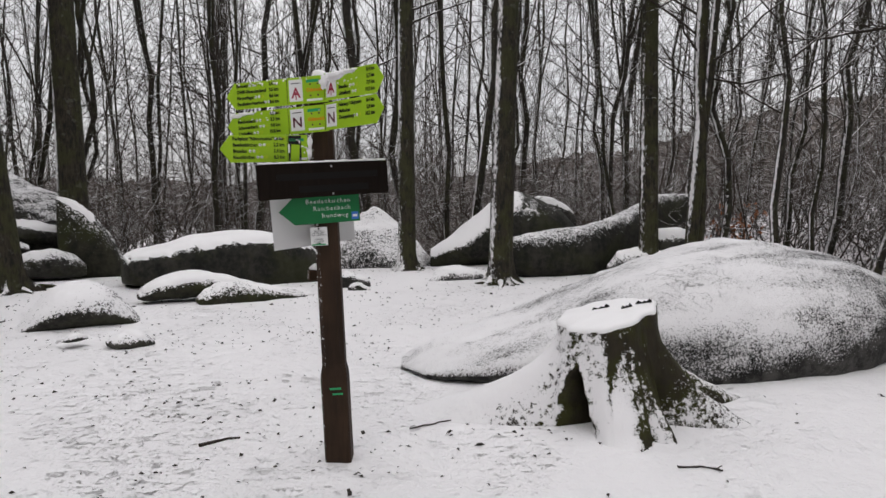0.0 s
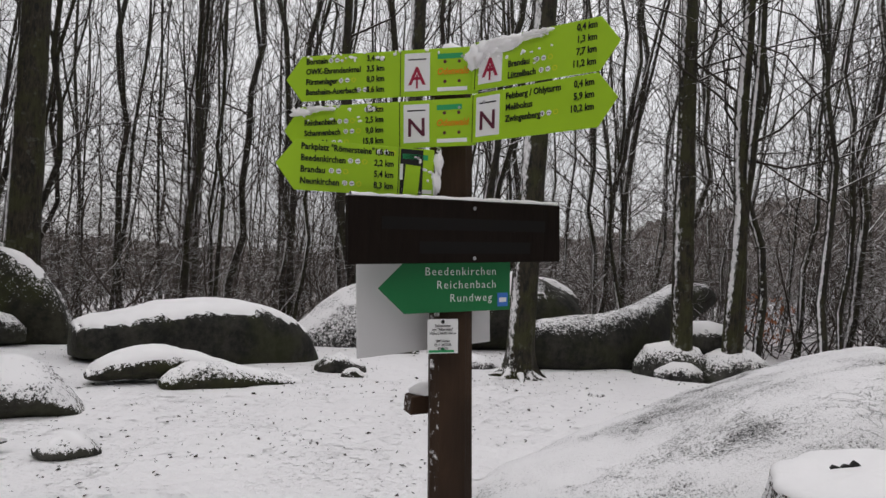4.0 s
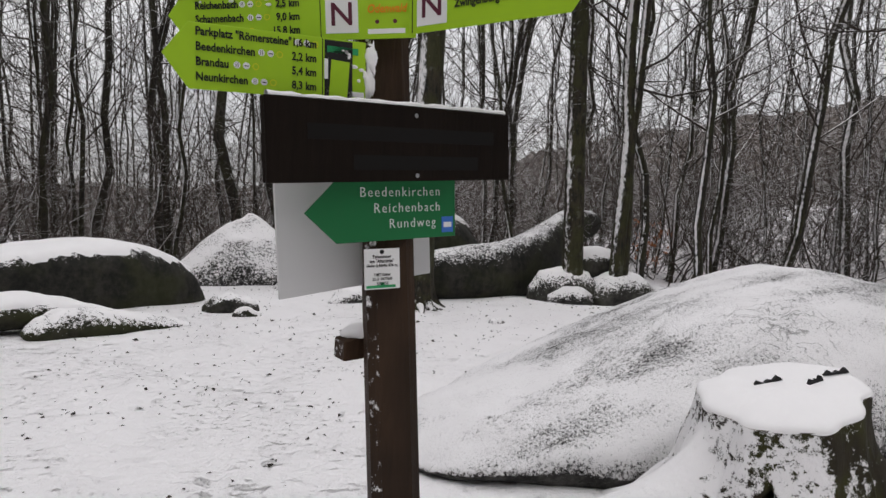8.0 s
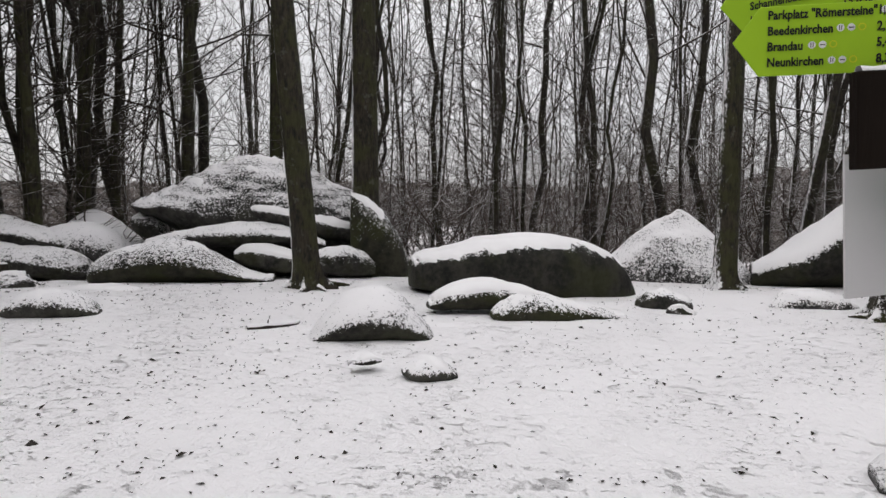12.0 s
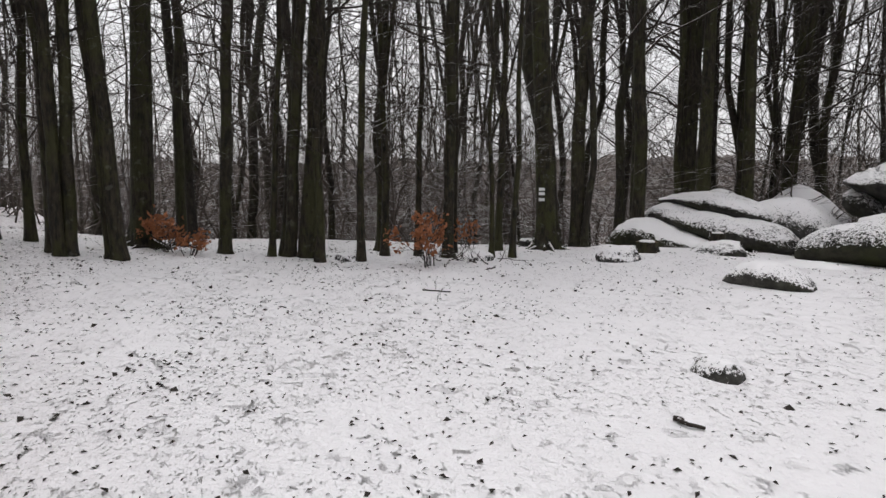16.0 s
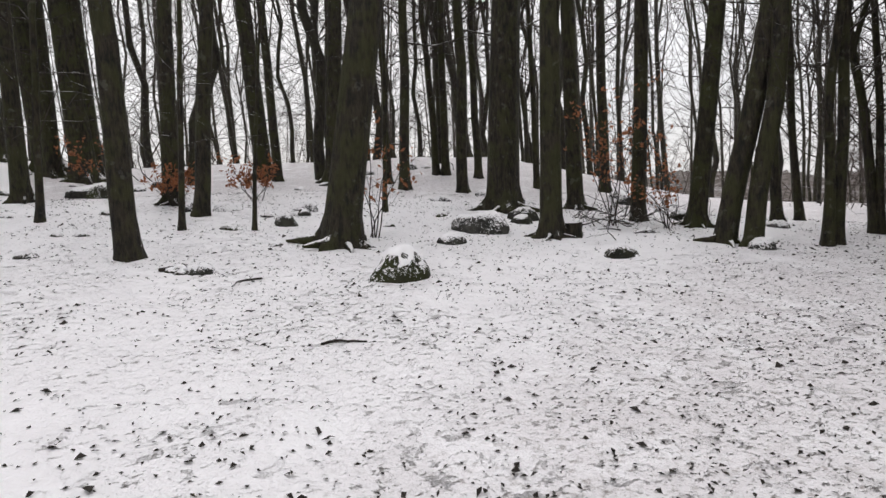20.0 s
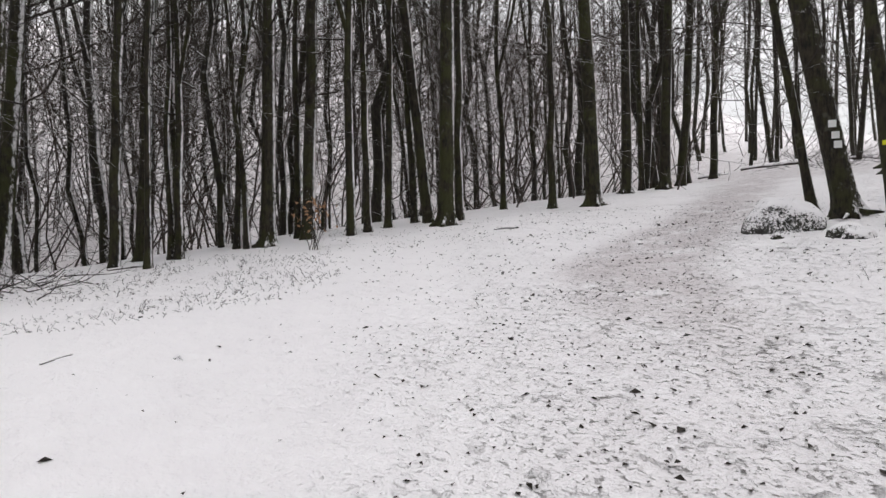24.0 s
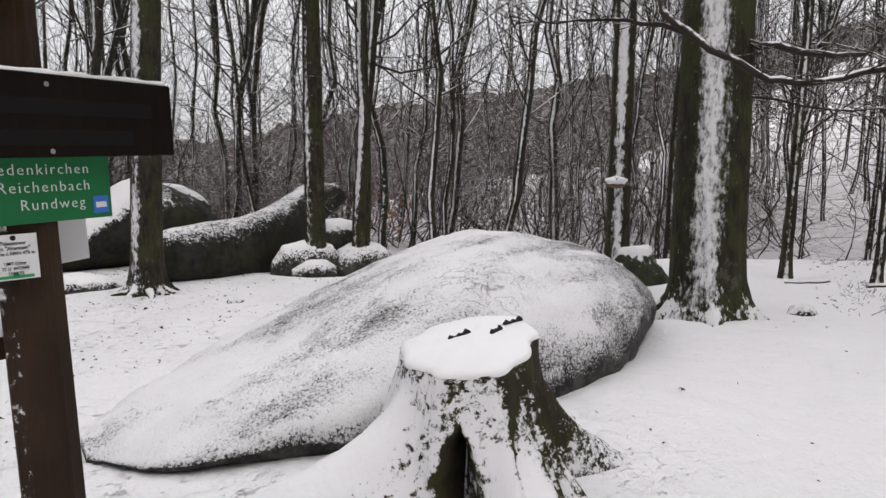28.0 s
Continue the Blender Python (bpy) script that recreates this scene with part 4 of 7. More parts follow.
def spine_rock(name, stations, label, mat, snow, snow_at, seed, power=2.3, nu=30, nv=64, rough=0.05, soft=0.18, strata=0.0, place=Matrix()):
    """A long boulder from cross sections: x, near y, far y, foot z and top z."""
    st = np.array(stations, dtype=float)
    x0, y0 = st[:, 0].mean(), (st[:, 1].mean() + st[:, 2].mean()) / 2
    z0 = st[:, 3].min() + 0.3
    t = np.linspace(0, 1, len(st))
    verts = []
    for j in range(nv + 1):
        f = j / nv
        f = 0.5 - 0.5 * math.cos(math.pi * f)
        xs, yn, yf, zb, zt = (np.interp(f, t, st[:, c]) for c in range(5))
        k = 0.06
        lo, hi = max(0, f - k), min(1, f + k)
        xs, yn, yf, zb, zt = ((np.interp(lo, t, st[:, c]) + 2 * np.interp(f, t, st[:, c]) + np.interp(hi, t, st[:, c])) / 4 for c in range(5))
        for i in range(nu):
            a = 2 * math.pi * i / nu
            c, s = math.cos(a), math.sin(a)
            norm = (abs(c) ** power + abs(s) ** power) ** (1 / power)
            p = Vector((xs, (yn + yf) / 2 + c / norm * (yf - yn) / 2, (zb + zt) / 2 + s / norm * (zt - zb) / 2))
            d = Vector((0, c, s))
            nn = 1.2 * noise.noise(p * 0.9 + Vector((seed, 0, 0))) + 0.4 * noise.noise(p * 4.1 + Vector((seed, 5, 0))) + 0.16 * noise.noise(p * 11 + Vector((seed, 9, 0)))
            if strata:
                bed = noise.noise(Vector((p.x * 0.5 + seed, p.y * 0.5, (p.z + 0.28 * p.x) * 5.5)))
                nn += strata / rough * (abs(bed) * 1.6 - 0.4)
            p += d * rough * nn
            verts.append((p.x - x0, p.y - y0, p.z - z0))
    quads = np.array([(j * nu + i, j * nu + (i + 1) % nu, (j + 1) * nu + (i + 1) % nu, (j + 1) * nu + i) for j in range(nv) for i in range(nu)])[:, ::-1]
    v = np.array(verts)
    for ring_at in (0, nv):
        end = slice(ring_at * nu, (ring_at + 1) * nu)
        v[end] = v[end].mean(axis=0)
    if grid_normals(v, quads)[int(np.argmax(v[:, 2]))][2] < 0:
        quads = quads[:, ::-1]
    ob = thing(name, place @ pose(x0, y0, z0), label, "rock", "boulders of the clearing")
    part("stone", fast_mesh("stone", v, quads, mat), None, ob)
    if snow:
        part("snow_cap", fast_mesh("snow_cap", cap_over(v, quads, snow, snow_at, soft, seed), quads, M_SNOW), None, ob, "smooth white snow cap")
    return ob


DRAWN_AT = (2.0, 5.35, 0.78)


def whale_mat():
    """Pale granite under drifted snow: smooth on the back, in long grainy streaks below, bare at the rim."""
    m = Mat("whale_granite", 0.8, 0.3)
    b, fine, clump = m.noise(9, 6, 0.7), m.noise(150, 3, 0.7), m.noise(58, 4, 0.65)
    band = m.noise(1.0, 5, 0.6, (0.55, 1.7, 1.7), 0.3)
    base = m.mix(m.step(b, 0.35, 0.65), c4(0.010, 0.0098, 0.009), c4(0.080, 0.076, 0.070))
    up = m.math("ADD", m.along((0, 0, 1)), m.math("MULTIPLY", m.along(WIND), 0.52))
    up = m.math("ADD", m.math("MULTIPLY", m.step(up, -0.12, 0.22), 0.55), m.math("MULTIPLY", up, 0.45))
    steep = m.math("ADD", 0.50, m.math("MULTIPLY", m.step(up, 0.98, 0.76), 0.55))
    grain = m.math("ADD", m.math("MULTIPLY", m.math("SUBTRACT", b, 0.5), 0.8), m.math("ADD", m.math("MULTIPLY", m.math("SUBTRACT", fine, 0.5), 2.3), m.math("MULTIPLY", m.math("SUBTRACT", clump, 0.5), 2.3)))
    level = m.math("ADD", m.math("ADD", up, m.math("MULTIPLY", grain, steep)), m.math("MULTIPLY", m.math("SUBTRACT", band, 0.5), 1.8))
    cover = m.step(level, 0.60, 0.96)
    thin = m.math("MULTIPLY", m.step(m.noise(120, 4, 0.75), 0.50, 0.72), m.step(m.noise(1.5, 4, 0.6, (0.5, 1.6, 1.6), 0.5), 0.40, 0.66))
    base = m.mix(m.math("MULTIPLY", cover, 0.96), base, SNOW)
    base = m.mix(m.math("MULTIPLY", thin, 0.55), base, c4(0.16, 0.155, 0.15))
    # lines that fingers have drawn in the snow on the back
    gap = m.n.new("ShaderNodeVectorMath")
    gap.operation = "DISTANCE"
    m.l.new(m.pos, gap.inputs[0])
    gap.inputs[1].default_value = DRAWN_AT
    swirl = m.math("ABSOLUTE", m.math("SUBTRACT", m.noise(5.2, 2, 0.5, None, 1.4), 0.5))
    drawn = m.math("MULTIPLY", m.step(swirl, 0.020, 0.004), m.math("MULTIPLY", m.step(m.math("ADD", gap.outputs["Value"], m.math("MULTIPLY", m.noise(4, 3), 0.5)), 0.72, 0.48), m.step(m.noise(60, 3, 0.7), 0.36, 0.50)))
    base = m.mix(m.math("MULTIPLY", drawn, 0.55), base, c4(0.20, 0.195, 0.19))
    h = m.math("ADD", m.math("MULTIPLY", b, 0.5), m.math("ADD", m.math("MULTIPLY", m.math("SUBTRACT", cover, drawn), 0.5), m.math("MULTIPLY", clump, 0.3)))
    return m.colour(base).bump(h, 0.7, 0.035).mat


M_ROCK_WHALE = whale_mat()
spine_rock("whale_boulder", [(-0.44, 5.88, 5.98, -0.12, -0.07), (-0.15, 5.28, 6.4, -0.13, 0.06), (0.1, 5.14, 6.6, -0.15, 0.17), (0.6, 5.0, 7.0, -0.22, 0.34), (1.2, 4.88, 7.3, -0.36, 0.58), (1.9, 4.87, 7.5, -0.55, 0.87),
                             (2.8, 4.97, 7.5, -0.50, 1.08), (3.6, 5.2, 7.3, -0.30, 0.94), (4.25, 5.6, 6.9, -0.06, 0.66), (4.7, 6.0, 6.65, 0.10, 0.42), (4.95, 6.28, 6.45, 0.18, 0.27)],
           "long whale-backed granite boulder under thin frosty snow", M_ROCK_WHALE, 0.0, 0.93, 3, power=2.25, rough=0.075, nu=72, nv=130)
spine_rock("flat_boulder", [(1.68, -0.19, 0.31, -0.25, 0.15), (1.8, -0.46, 0.74, -0.29, 0.3), (2.15, -0.58, 0.95, -0.34, 0.36), (2.64, -0.67, 1.1, -0.37, 0.46), (2.99, -0.73, 1.19, -0.42, 0.59), (3.43, -0.76, 1.23, -0.49, 0.65), (4.13, -0.76, 1.23, -0.58, 0.64), (4.63, -0.73, 1.19, -0.67, 0.61), (5.03, -0.67, 1.1, -0.73, 0.5), (5.44, -0.58, 0.95, -0.77, 0.31), (5.75, -0.46, 0.74, -0.8, 0.03), (6.0, -0.19, 0.31, -0.79, -0.39)],
           "flat-topped dark boulder with a thick snow cap", M_ROCK_DARK, 0.035, 0.74, 5, power=3.4, rough=0.05, nu=44, nv=90, soft=0.10, place=pose(-7.57, 11.42, 0, 0, 0, 33.6))
spine_rock("slab_boulder", [(1.6, -0.09, 0.14, -0.22, -0.19), (1.73, -0.24, 0.39, -0.26, -0.05), (2.05, -0.31, 0.5, -0.27, 0.1), (2.36, -0.34, 0.55, -0.27, 0.17), (2.6, -0.34, 0.55, -0.26, 0.15), (2.92, -0.31, 0.5, -0.26, 0.06), (3.33, -0.24, 0.39, -0.25, -0.06), (3.61, -0.09, 0.14, -0.23, -0.15)],
           "low slab of mossy granite edged with snow", M_ROCK_MOSS, 0.035, 0.66, 6, power=2.0, rough=0.045, nu=32, nv=56, place=pose(-6.3, 9.5, 0, 0, 0, 33.6))
spine_rock("wedge_stone", [(2.37, -0.08, 0.12, -0.26, -0.2), (2.5, -0.21, 0.35, -0.37, -0.08), (2.79, -0.27, 0.44, -0.41, 0.03), (3.09, -0.3, 0.49, -0.42, 0.03), (3.54, -0.3, 0.49, -0.41, -0.06), (3.99, -0.27, 0.44, -0.4, -0.17), (4.32, -0.21, 0.35, -0.38, -0.26), (4.45, -0.08, 0.12, -0.37, -0.32)],
           "low wedge of mossy granite dusted with snow", M_ROCK_MOSS, 0.02, 0.9, 7, power=2.0, rough=0.04, nu=36, nv=64, place=pose(-5.94, 8.96, 0, 0, 0, 33.6))
spine_rock("cone_boulder", [(-0.08, -0.11, 0.19, -0.31, -0.24), (0.09, -0.32, 0.52, -0.37, 0.0), (0.34, -0.41, 0.67, -0.39, 0.26), (0.63, -0.45, 0.74, -0.4, 0.35), (0.89, -0.45, 0.74, -0.4, 0.31), (1.12, -0.41, 0.67, -0.39, 0.12), (1.29, -0.32, 0.52, -0.36, -0.11), (1.38, -0.11, 0.19, -0.31, -0.24)],
           "low cone of granite half buried in snow", M_ROCK_CONE, 0.0, 0.93, 13, power=1.6, rough=0.04, nu=48, nv=80, place=pose(-5.36, 8.09, 0, 0, 0, 33.6))
spine_rock("flat_stone", [(0.74, -0.04, 0.07, -0.13, -0.1), (0.83, -0.15, 0.24, -0.21, -0.04), (0.99, -0.17, 0.28, -0.23, -0.02), (1.14, -0.15, 0.24, -0.21, -0.06), (1.23, -0.04, 0.07, -0.2, -0.15)],
           "small flat stone under snow", M_ROCK_GREY, 0.02, 0.85, 14, power=2.0, rough=0.02, nu=24, nv=32, place=pose(-4.25, 6.42, 0, 0, 0, 33.6))
spine_rock("flat_stone", [(0.33, -0.02, 0.04, -0.11, -0.1), (0.41, -0.09, 0.15, -0.13, -0.05), (0.51, -0.09, 0.15, -0.13, -0.03), (0.61, -0.02, 0.04, -0.11, -0.08)],
           "small dark stone edged with snow", M_ROCK_GREY, 0.015, 0.9, 15, power=2.0, rough=0.015, nu=20, nv=24, place=pose(-4.42, 6.67, 0, 0, 0, 33.6))
boulder(-2.0, 18.0, (1.75, 0.95, 1.62), 0, 8, M_ROCK_FROST, "pale pointed boulder plastered with snow", power=1.8, taper=0.35, snow=0.06)
spine_rock("wedge_boulder", [(-0.4, 17.5, 18.3, -0.6, -0.1), (0.3, 17.2, 19.0, -0.6, 0.38), (1.1, 17.0, 19.5, -0.6, 0.98), (1.9, 17.0, 19.6, -0.6, 1.58), (2.6, 17.0, 19.5, -0.6, 1.42), (3.3, 17.2, 19.0, -0.6, 1.05), (3.8, 17.6, 18.6, -0.6, 0.45)],
           "steep dark wedge of granite with snow on its slope", M_ROCK_WEDGE, 0.0, 0.62, 9, power=2.0, rough=0.09)
spine_rock("slug_boulder", [(1.4, -0.25, 0.15, -0.18, 0.34), (1.54, -0.48, 0.52, -0.32, 0.6), (2.04, -0.48, 0.79, -0.36, 0.66), (2.89, -0.35, 1.1, -0.42, 0.74), (3.64, 0.01, 1.57, -0.46, 0.86), (4.23, 0.59, 2.19, -0.44, 0.97), (4.73, 1.21, 2.77, -0.27, 1.21), (5.18, 1.85, 3.3, -0.06, 1.41), (5.94, 2.72, 3.99, 0.38, 1.52), (6.7, 3.42, 4.42, 0.76, 1.48), (7.0, 3.85, 4.25, 1.0, 1.26)],
           "dark slug-shaped boulder rearing up at one end", M_ROCK_SLUG, 0.0, 0.85, 12, power=2.2, rough=0.06, nu=44, nv=90, place=pose(-0.06, 13.94, 0, 0, 0, -1.1))
spine_rock("block_boulder", [(2.64, -0.11, 0.19, 0.32, 1.09), (2.89, -0.39, 0.64, 0.33, 1.35), (3.4, -0.46, 0.74, 0.34, 1.3), (3.87, -0.39, 0.64, 0.35, 1.07), (4.09, -0.11, 0.19, 0.39, 0.79)],
           "snow-topped block behind the steep wedge", M_ROCK, 0.05, 0.6, 121, power=2.6, rough=0.05, nu=26, nv=36, place=pose(0.06, 20.24, 0, 0, 0, -1.1))
boulder(0.35, 13.75, (0.62, 0.42, 0.40), 10, 121, M_ROCK_FROST, "low mound of rock under smooth snow", power=2.0)
boulder(1.9, 10.65, (0.13, 0.10, 0.13), 0, 122, M_ROCK_FROST, "small stone rounded over with snow", name="stone", nu=20, nv=12)
boulder(-1.86, 12.7, (0.42, 0.3, 0.33), 0, 16, M_ROCK, "small dark rock capped with snow")
boulder(-1.6, 12.1, (0.24, 0.18, 0.16), 0, 17, M_ROCK, "small dark rock capped with snow")
# the pile on the left
spine_rock("peaked_boulder", [(-4.01, -0.3, 0.5, 1.02, 1.16), (-3.74, -0.71, 1.16, 0.76, 1.3), (-3.19, -0.91, 1.48, 0.59, 1.47), (-2.52, -1.04, 1.7, -0.01, 1.92), (-1.91, -1.14, 1.86, -0.41, 2.21), (-1.44, -1.2, 1.95, -0.68, 2.37), (-0.9, -1.22, 1.98, -0.66, 2.31), (-0.36, -1.2, 1.95, -0.65, 2.06), (0.32, -1.14, 1.86, -0.64, 1.78), (1.01, -1.04, 1.7, -0.63, 1.39), (1.63, -0.91, 1.48, -0.62, 0.96), (2.05, -0.71, 1.16, -0.61, 0.42), (2.27, -0.3, 0.5, -0.6, -0.19)],
           "great peaked boulder topping the pile, frosted with snow", M_ROCK_STRATA, 0.05, 1.02, 21, power=1.5, rough=0.10, strata=0.10, nu=56, nv=110, place=pose(-9.89, 14.92, 0, 0, 0, 33.6))
spine_rock("split_boulder", [(-3.98, -0.08, 0.12, 0.59, 0.85), (-3.82, -0.26, 0.43, 0.39, 0.95), (-3.62, -0.3, 0.5, 0.32, 0.93), (-3.35, -0.26, 0.43, 0.29, 0.69), (-3.22, -0.08, 0.12, 0.29, 0.47)],
           "small split block propped under the great boulder", M_ROCK_PILE, 0.0, 0.85, 211, power=2.4, rough=0.06, nu=24, nv=28, place=pose(-9.78, 14.75, 0, 0, 0, 33.6))
spine_rock("slab_boulder", [(-3.44, -0.14, 0.23, 0.16, 0.41), (-2.76, -0.4, 0.66, 0.24, 0.63), (-2.15, -0.51, 0.83, 0.23, 0.72), (-1.53, -0.56, 0.92, 0.26, 0.78), (-1.04, -0.56, 0.92, 0.25, 0.76), (-0.55, -0.51, 0.83, 0.28, 0.68), (-0.05, -0.4, 0.66, 0.27, 0.48), (0.26, -0.14, 0.23, 0.22, 0.32)],
           "broad slab with a smooth snowy slope and dark underside", M_ROCK_PILE, 0.0, 0.62, 24, power=1.9, rough=0.06, strata=0.03, nu=32, nv=60, place=pose(-9.06, 13.67, 0, 0, 0, 33.6))
spine_rock("slab_boulder", [(-1.45, -0.14, 0.23, 0.94, 1.04), (-1.22, -0.45, 0.74, 0.76, 1.12), (-0.71, -0.56, 0.91, 0.64, 1.08), (-0.06, -0.56, 0.91, 0.44, 0.95), (0.58, -0.45, 0.74, 0.28, 0.77), (0.99, -0.14, 0.23, 0.24, 0.59)],
           "dark lens-shaped slab wedged high in the boulder pile", M_ROCK, 0.05, 0.72, 23, power=2.3, rough=0.05, nu=28, nv=44, place=pose(-9.4, 14.17, 0, 0, 0, 33.6))
spine_rock("low_boulder", [(-1.6, -0.1, 0.15, 0.05, 0.19), (-1.37, -0.3, 0.49, -0.1, 0.34), (-0.99, -0.37, 0.61, -0.18, 0.32), (-0.63, -0.37, 0.61, -0.22, 0.21), (-0.28, -0.3, 0.49, -0.21, 0.1), (-0.04, -0.1, 0.16, -0.2, -0.08)],
           "low dark block under the slabs, snow on top", M_ROCK, 0.04, 0.62, 241, power=2.2, rough=0.05, nu=24, nv=32, place=pose(-8.73, 13.17, 0, 0, 0, 33.6))
spine_rock("low_boulder", [(-0.14, -0.09, 0.14, -0.19, 0.13), (0.19, -0.29, 0.48, -0.3, 0.28), (0.66, -0.34, 0.56, -0.31, 0.31), (1.01, -0.29, 0.48, -0.31, 0.19), (1.25, -0.09, 0.14, -0.28, -0.04)],
           "rough block dusted with snow behind a beech", M_ROCK_PILE, 0.0, 0.7, 242, power=2.2, rough=0.06, nu=24, nv=32, place=pose(-8.68, 13.09, 0, 0, 0, 33.6))
spine_rock("mossy_boulder", [(-4.11, -0.14, 0.23, -0.35, -0.04), (-3.96, -0.38, 0.62, -0.41, 0.13), (-3.51, -0.49, 0.8, -0.43, 0.37), (-2.77, -0.55, 0.9, -0.42, 0.54), (-2.37, -0.57, 0.93, -0.41, 0.45), (-1.92, -0.55, 0.9, -0.4, 0.27), (-1.46, -0.49, 0.8, -0.39, 0.01), (-1.06, -0.38, 0.62, -0.39, -0.19), (-0.74, -0.14, 0.23, -0.38, -0.24)],
           "broad mossy boulder at the foot of the pile", M_ROCK_MOSS, 0.015, 0.95, 25, power=1.6, rough=0.06, nu=32, nv=60, place=pose(-8.45, 12.75, 0, 0, 0, 33.6))
spine_rock("leaning_boulder", [(0.73, -0.14, 0.23, -0.62, 1.39), (1.16, -0.45, 0.74, -0.62, 1.27), (1.47, -0.56, 0.91, -0.61, 1.0), (1.73, -0.56, 0.91, -0.61, 0.63), (1.92, -0.45, 0.74, -0.6, 0.21), (2.06, -0.14, 0.23, -0.6, -0.29)],
           "tall dark slab leaning on the pile, snow on its edge", M_ROCK_MOSS, 0.04, 0.72, 22, power=2.6, rough=0.06, nu=32, nv=44, place=pose(-9.06, 13.67, 0, 0, 0, 33.6))
spine_rock("slab_boulder", [(-7.68, -0.16, 0.26, 0.56, 0.61), (-7.3, -0.48, 0.79, 0.52, 0.75), (-6.85, -0.61, 0.99, 0.42, 0.81), (-6.21, -0.65, 1.05, 0.23, 0.79), (-5.63, -0.61, 0.99, 0.19, 0.65), (-5.21, -0.48, 0.79, 0.2, 0.47), (-5.06, -0.16, 0.26, 0.15, 0.3)],
           "upper slab of layered granite with a snowy back", M_ROCK_PILE, 0.0, 0.55, 26, power=2.1, rough=0.06, strata=0.05, nu=36, nv=60, place=pose(-9.4, 14.17, 0, 0, 0, 33.6))
spine_rock("slab_boulder", [(-6.66, -0.07, 0.11, 0.72, 0.82), (-6.46, -0.25, 0.41, 0.69, 0.9), (-6.2, -0.25, 0.41, 0.63, 0.84), (-6.01, -0.07, 0.11, 0.61, 0.74)],
           "thin broken slab lying on another", M_ROCK_PILE, 0.0, 0.6, 261, power=2.4, rough=0.04, nu=20, nv=24, place=pose(-9.56, 14.42, 0, 0, 0, 33.6))
spine_rock("slab_boulder", [(-7.81, -0.16, 0.26, 0.2, 0.29), (-7.49, -0.46, 0.74, 0.05, 0.49), (-6.94, -0.58, 0.95, -0.11, 0.54), (-6.33, -0.64, 1.04, -0.2, 0.36), (-5.59, -0.64, 1.04, -0.37, 0.33), (-4.91, -0.58, 0.95, -0.42, 0.2), (-4.55, -0.46, 0.74, -0.39, 0.02), (-4.39, -0.16, 0.26, -0.36, -0.19)],
           "layered slab dipping under snow with a dark end", M_ROCK_PILE, 0.0, 0.55, 27, power=1.9, rough=0.07, strata=0.06, nu=36, nv=60, place=pose(-9.06, 13.67, 0, 0, 0, 33.6))
spine_rock("slab_boulder", [(-8.35, -0.14, 0.23, -0.66, -0.52), (-8.13, -0.42, 0.69, -0.69, -0.1), (-7.79, -0.53, 0.87, -0.69, 0.22), (-7.3, -0.57, 0.93, -0.68, 0.23), (-6.72, -0.53, 0.87, -0.67, 0.04), (-6.2, -0.42, 0.69, -0.66, -0.12), (-5.67, -0.14, 0.23, -0.65, -0.37)],
           "lower slab, mossy at its end and white on top", M_ROCK_MOSS, 0.018, 0.62, 28, power=1.9, rough=0.07, strata=0.05, nu=36, nv=60, place=pose(-8.68, 13.09, 0, 0, 0, 33.6))
spine_rock("rounded_boulder", [(-5.99, -0.14, 0.23, -0.36, 0.36), (-5.39, -0.45, 0.74, -0.42, 0.67), (-4.8, -0.56, 0.91, -0.41, 0.72), (-4.34, -0.56, 0.91, -0.4, 0.53), (-4.01, -0.45, 0.74, -0.39, 0.27), (-3.75, -0.14, 0.23, -0.39, 0.04)],
           "rounded boulder plastered with snow", M_ROCK_FROST, 0.0, 0.9, 29, power=2.0, rough=0.05, nu=28, nv=40, place=pose(-9.62, 14.5, 0, 0, 0, 33.6))
spine_rock("pointed_boulder", [(-6.04, -0.19, 0.31, -0.28, 0.36), (-5.74, -0.65, 1.07, -0.28, 0.67), (-5.36, -0.76, 1.24, -0.27, 0.9), (-4.84, -0.65, 1.07, -0.26, 0.64), (-4.17, -0.19, 0.31, -0.25, 0.13)],
           "pale pointed boulder behind the pile, white with snow", M_ROCK_FROST, 0.06, 0.3, 30, power=1.6, rough=0.05, nu=28, nv=40, place=pose(-10.72, 16.17, 0, 0, 0, 33.6))
spine_rock("low_boulder", [(-8.63, -0.11, 0.19, -0.84, -0.57), (-8.09, -0.39, 0.64, -0.83, -0.41), (-7.66, -0.46, 0.74, -0.77, -0.34), (-7.29, -0.39, 0.64, -0.67, -0.38), (-7.09, -0.11, 0.19, -0.59, -0.49)],
           "low boulder rounded over with snow", M_ROCK_FROST, 0.05, 0.5, 31, power=2.0, rough=0.04, nu=24, nv=32, place=pose(-7.96, 12.0, 0, 0, 0, 33.6))
spine_rock("low_boulder", [(-6.18, -0.08, 0.12, -0.5, -0.42), (-5.9, -0.26, 0.43, -0.5, -0.24), (-5.53, -0.3, 0.5, -0.5, -0.19), (-5.1, -0.26, 0.43, -0.49, -0.26), (-4.88, -0.08, 0.12, -0.46, -0.36)],
           "low dark rock with a snow cap", M_ROCK_MOSS, 0.03, 0.75, 33, power=2.0, rough=0.04, nu=24, nv=32, place=pose(-8.07, 12.17, 0, 0, 0, 33.6))
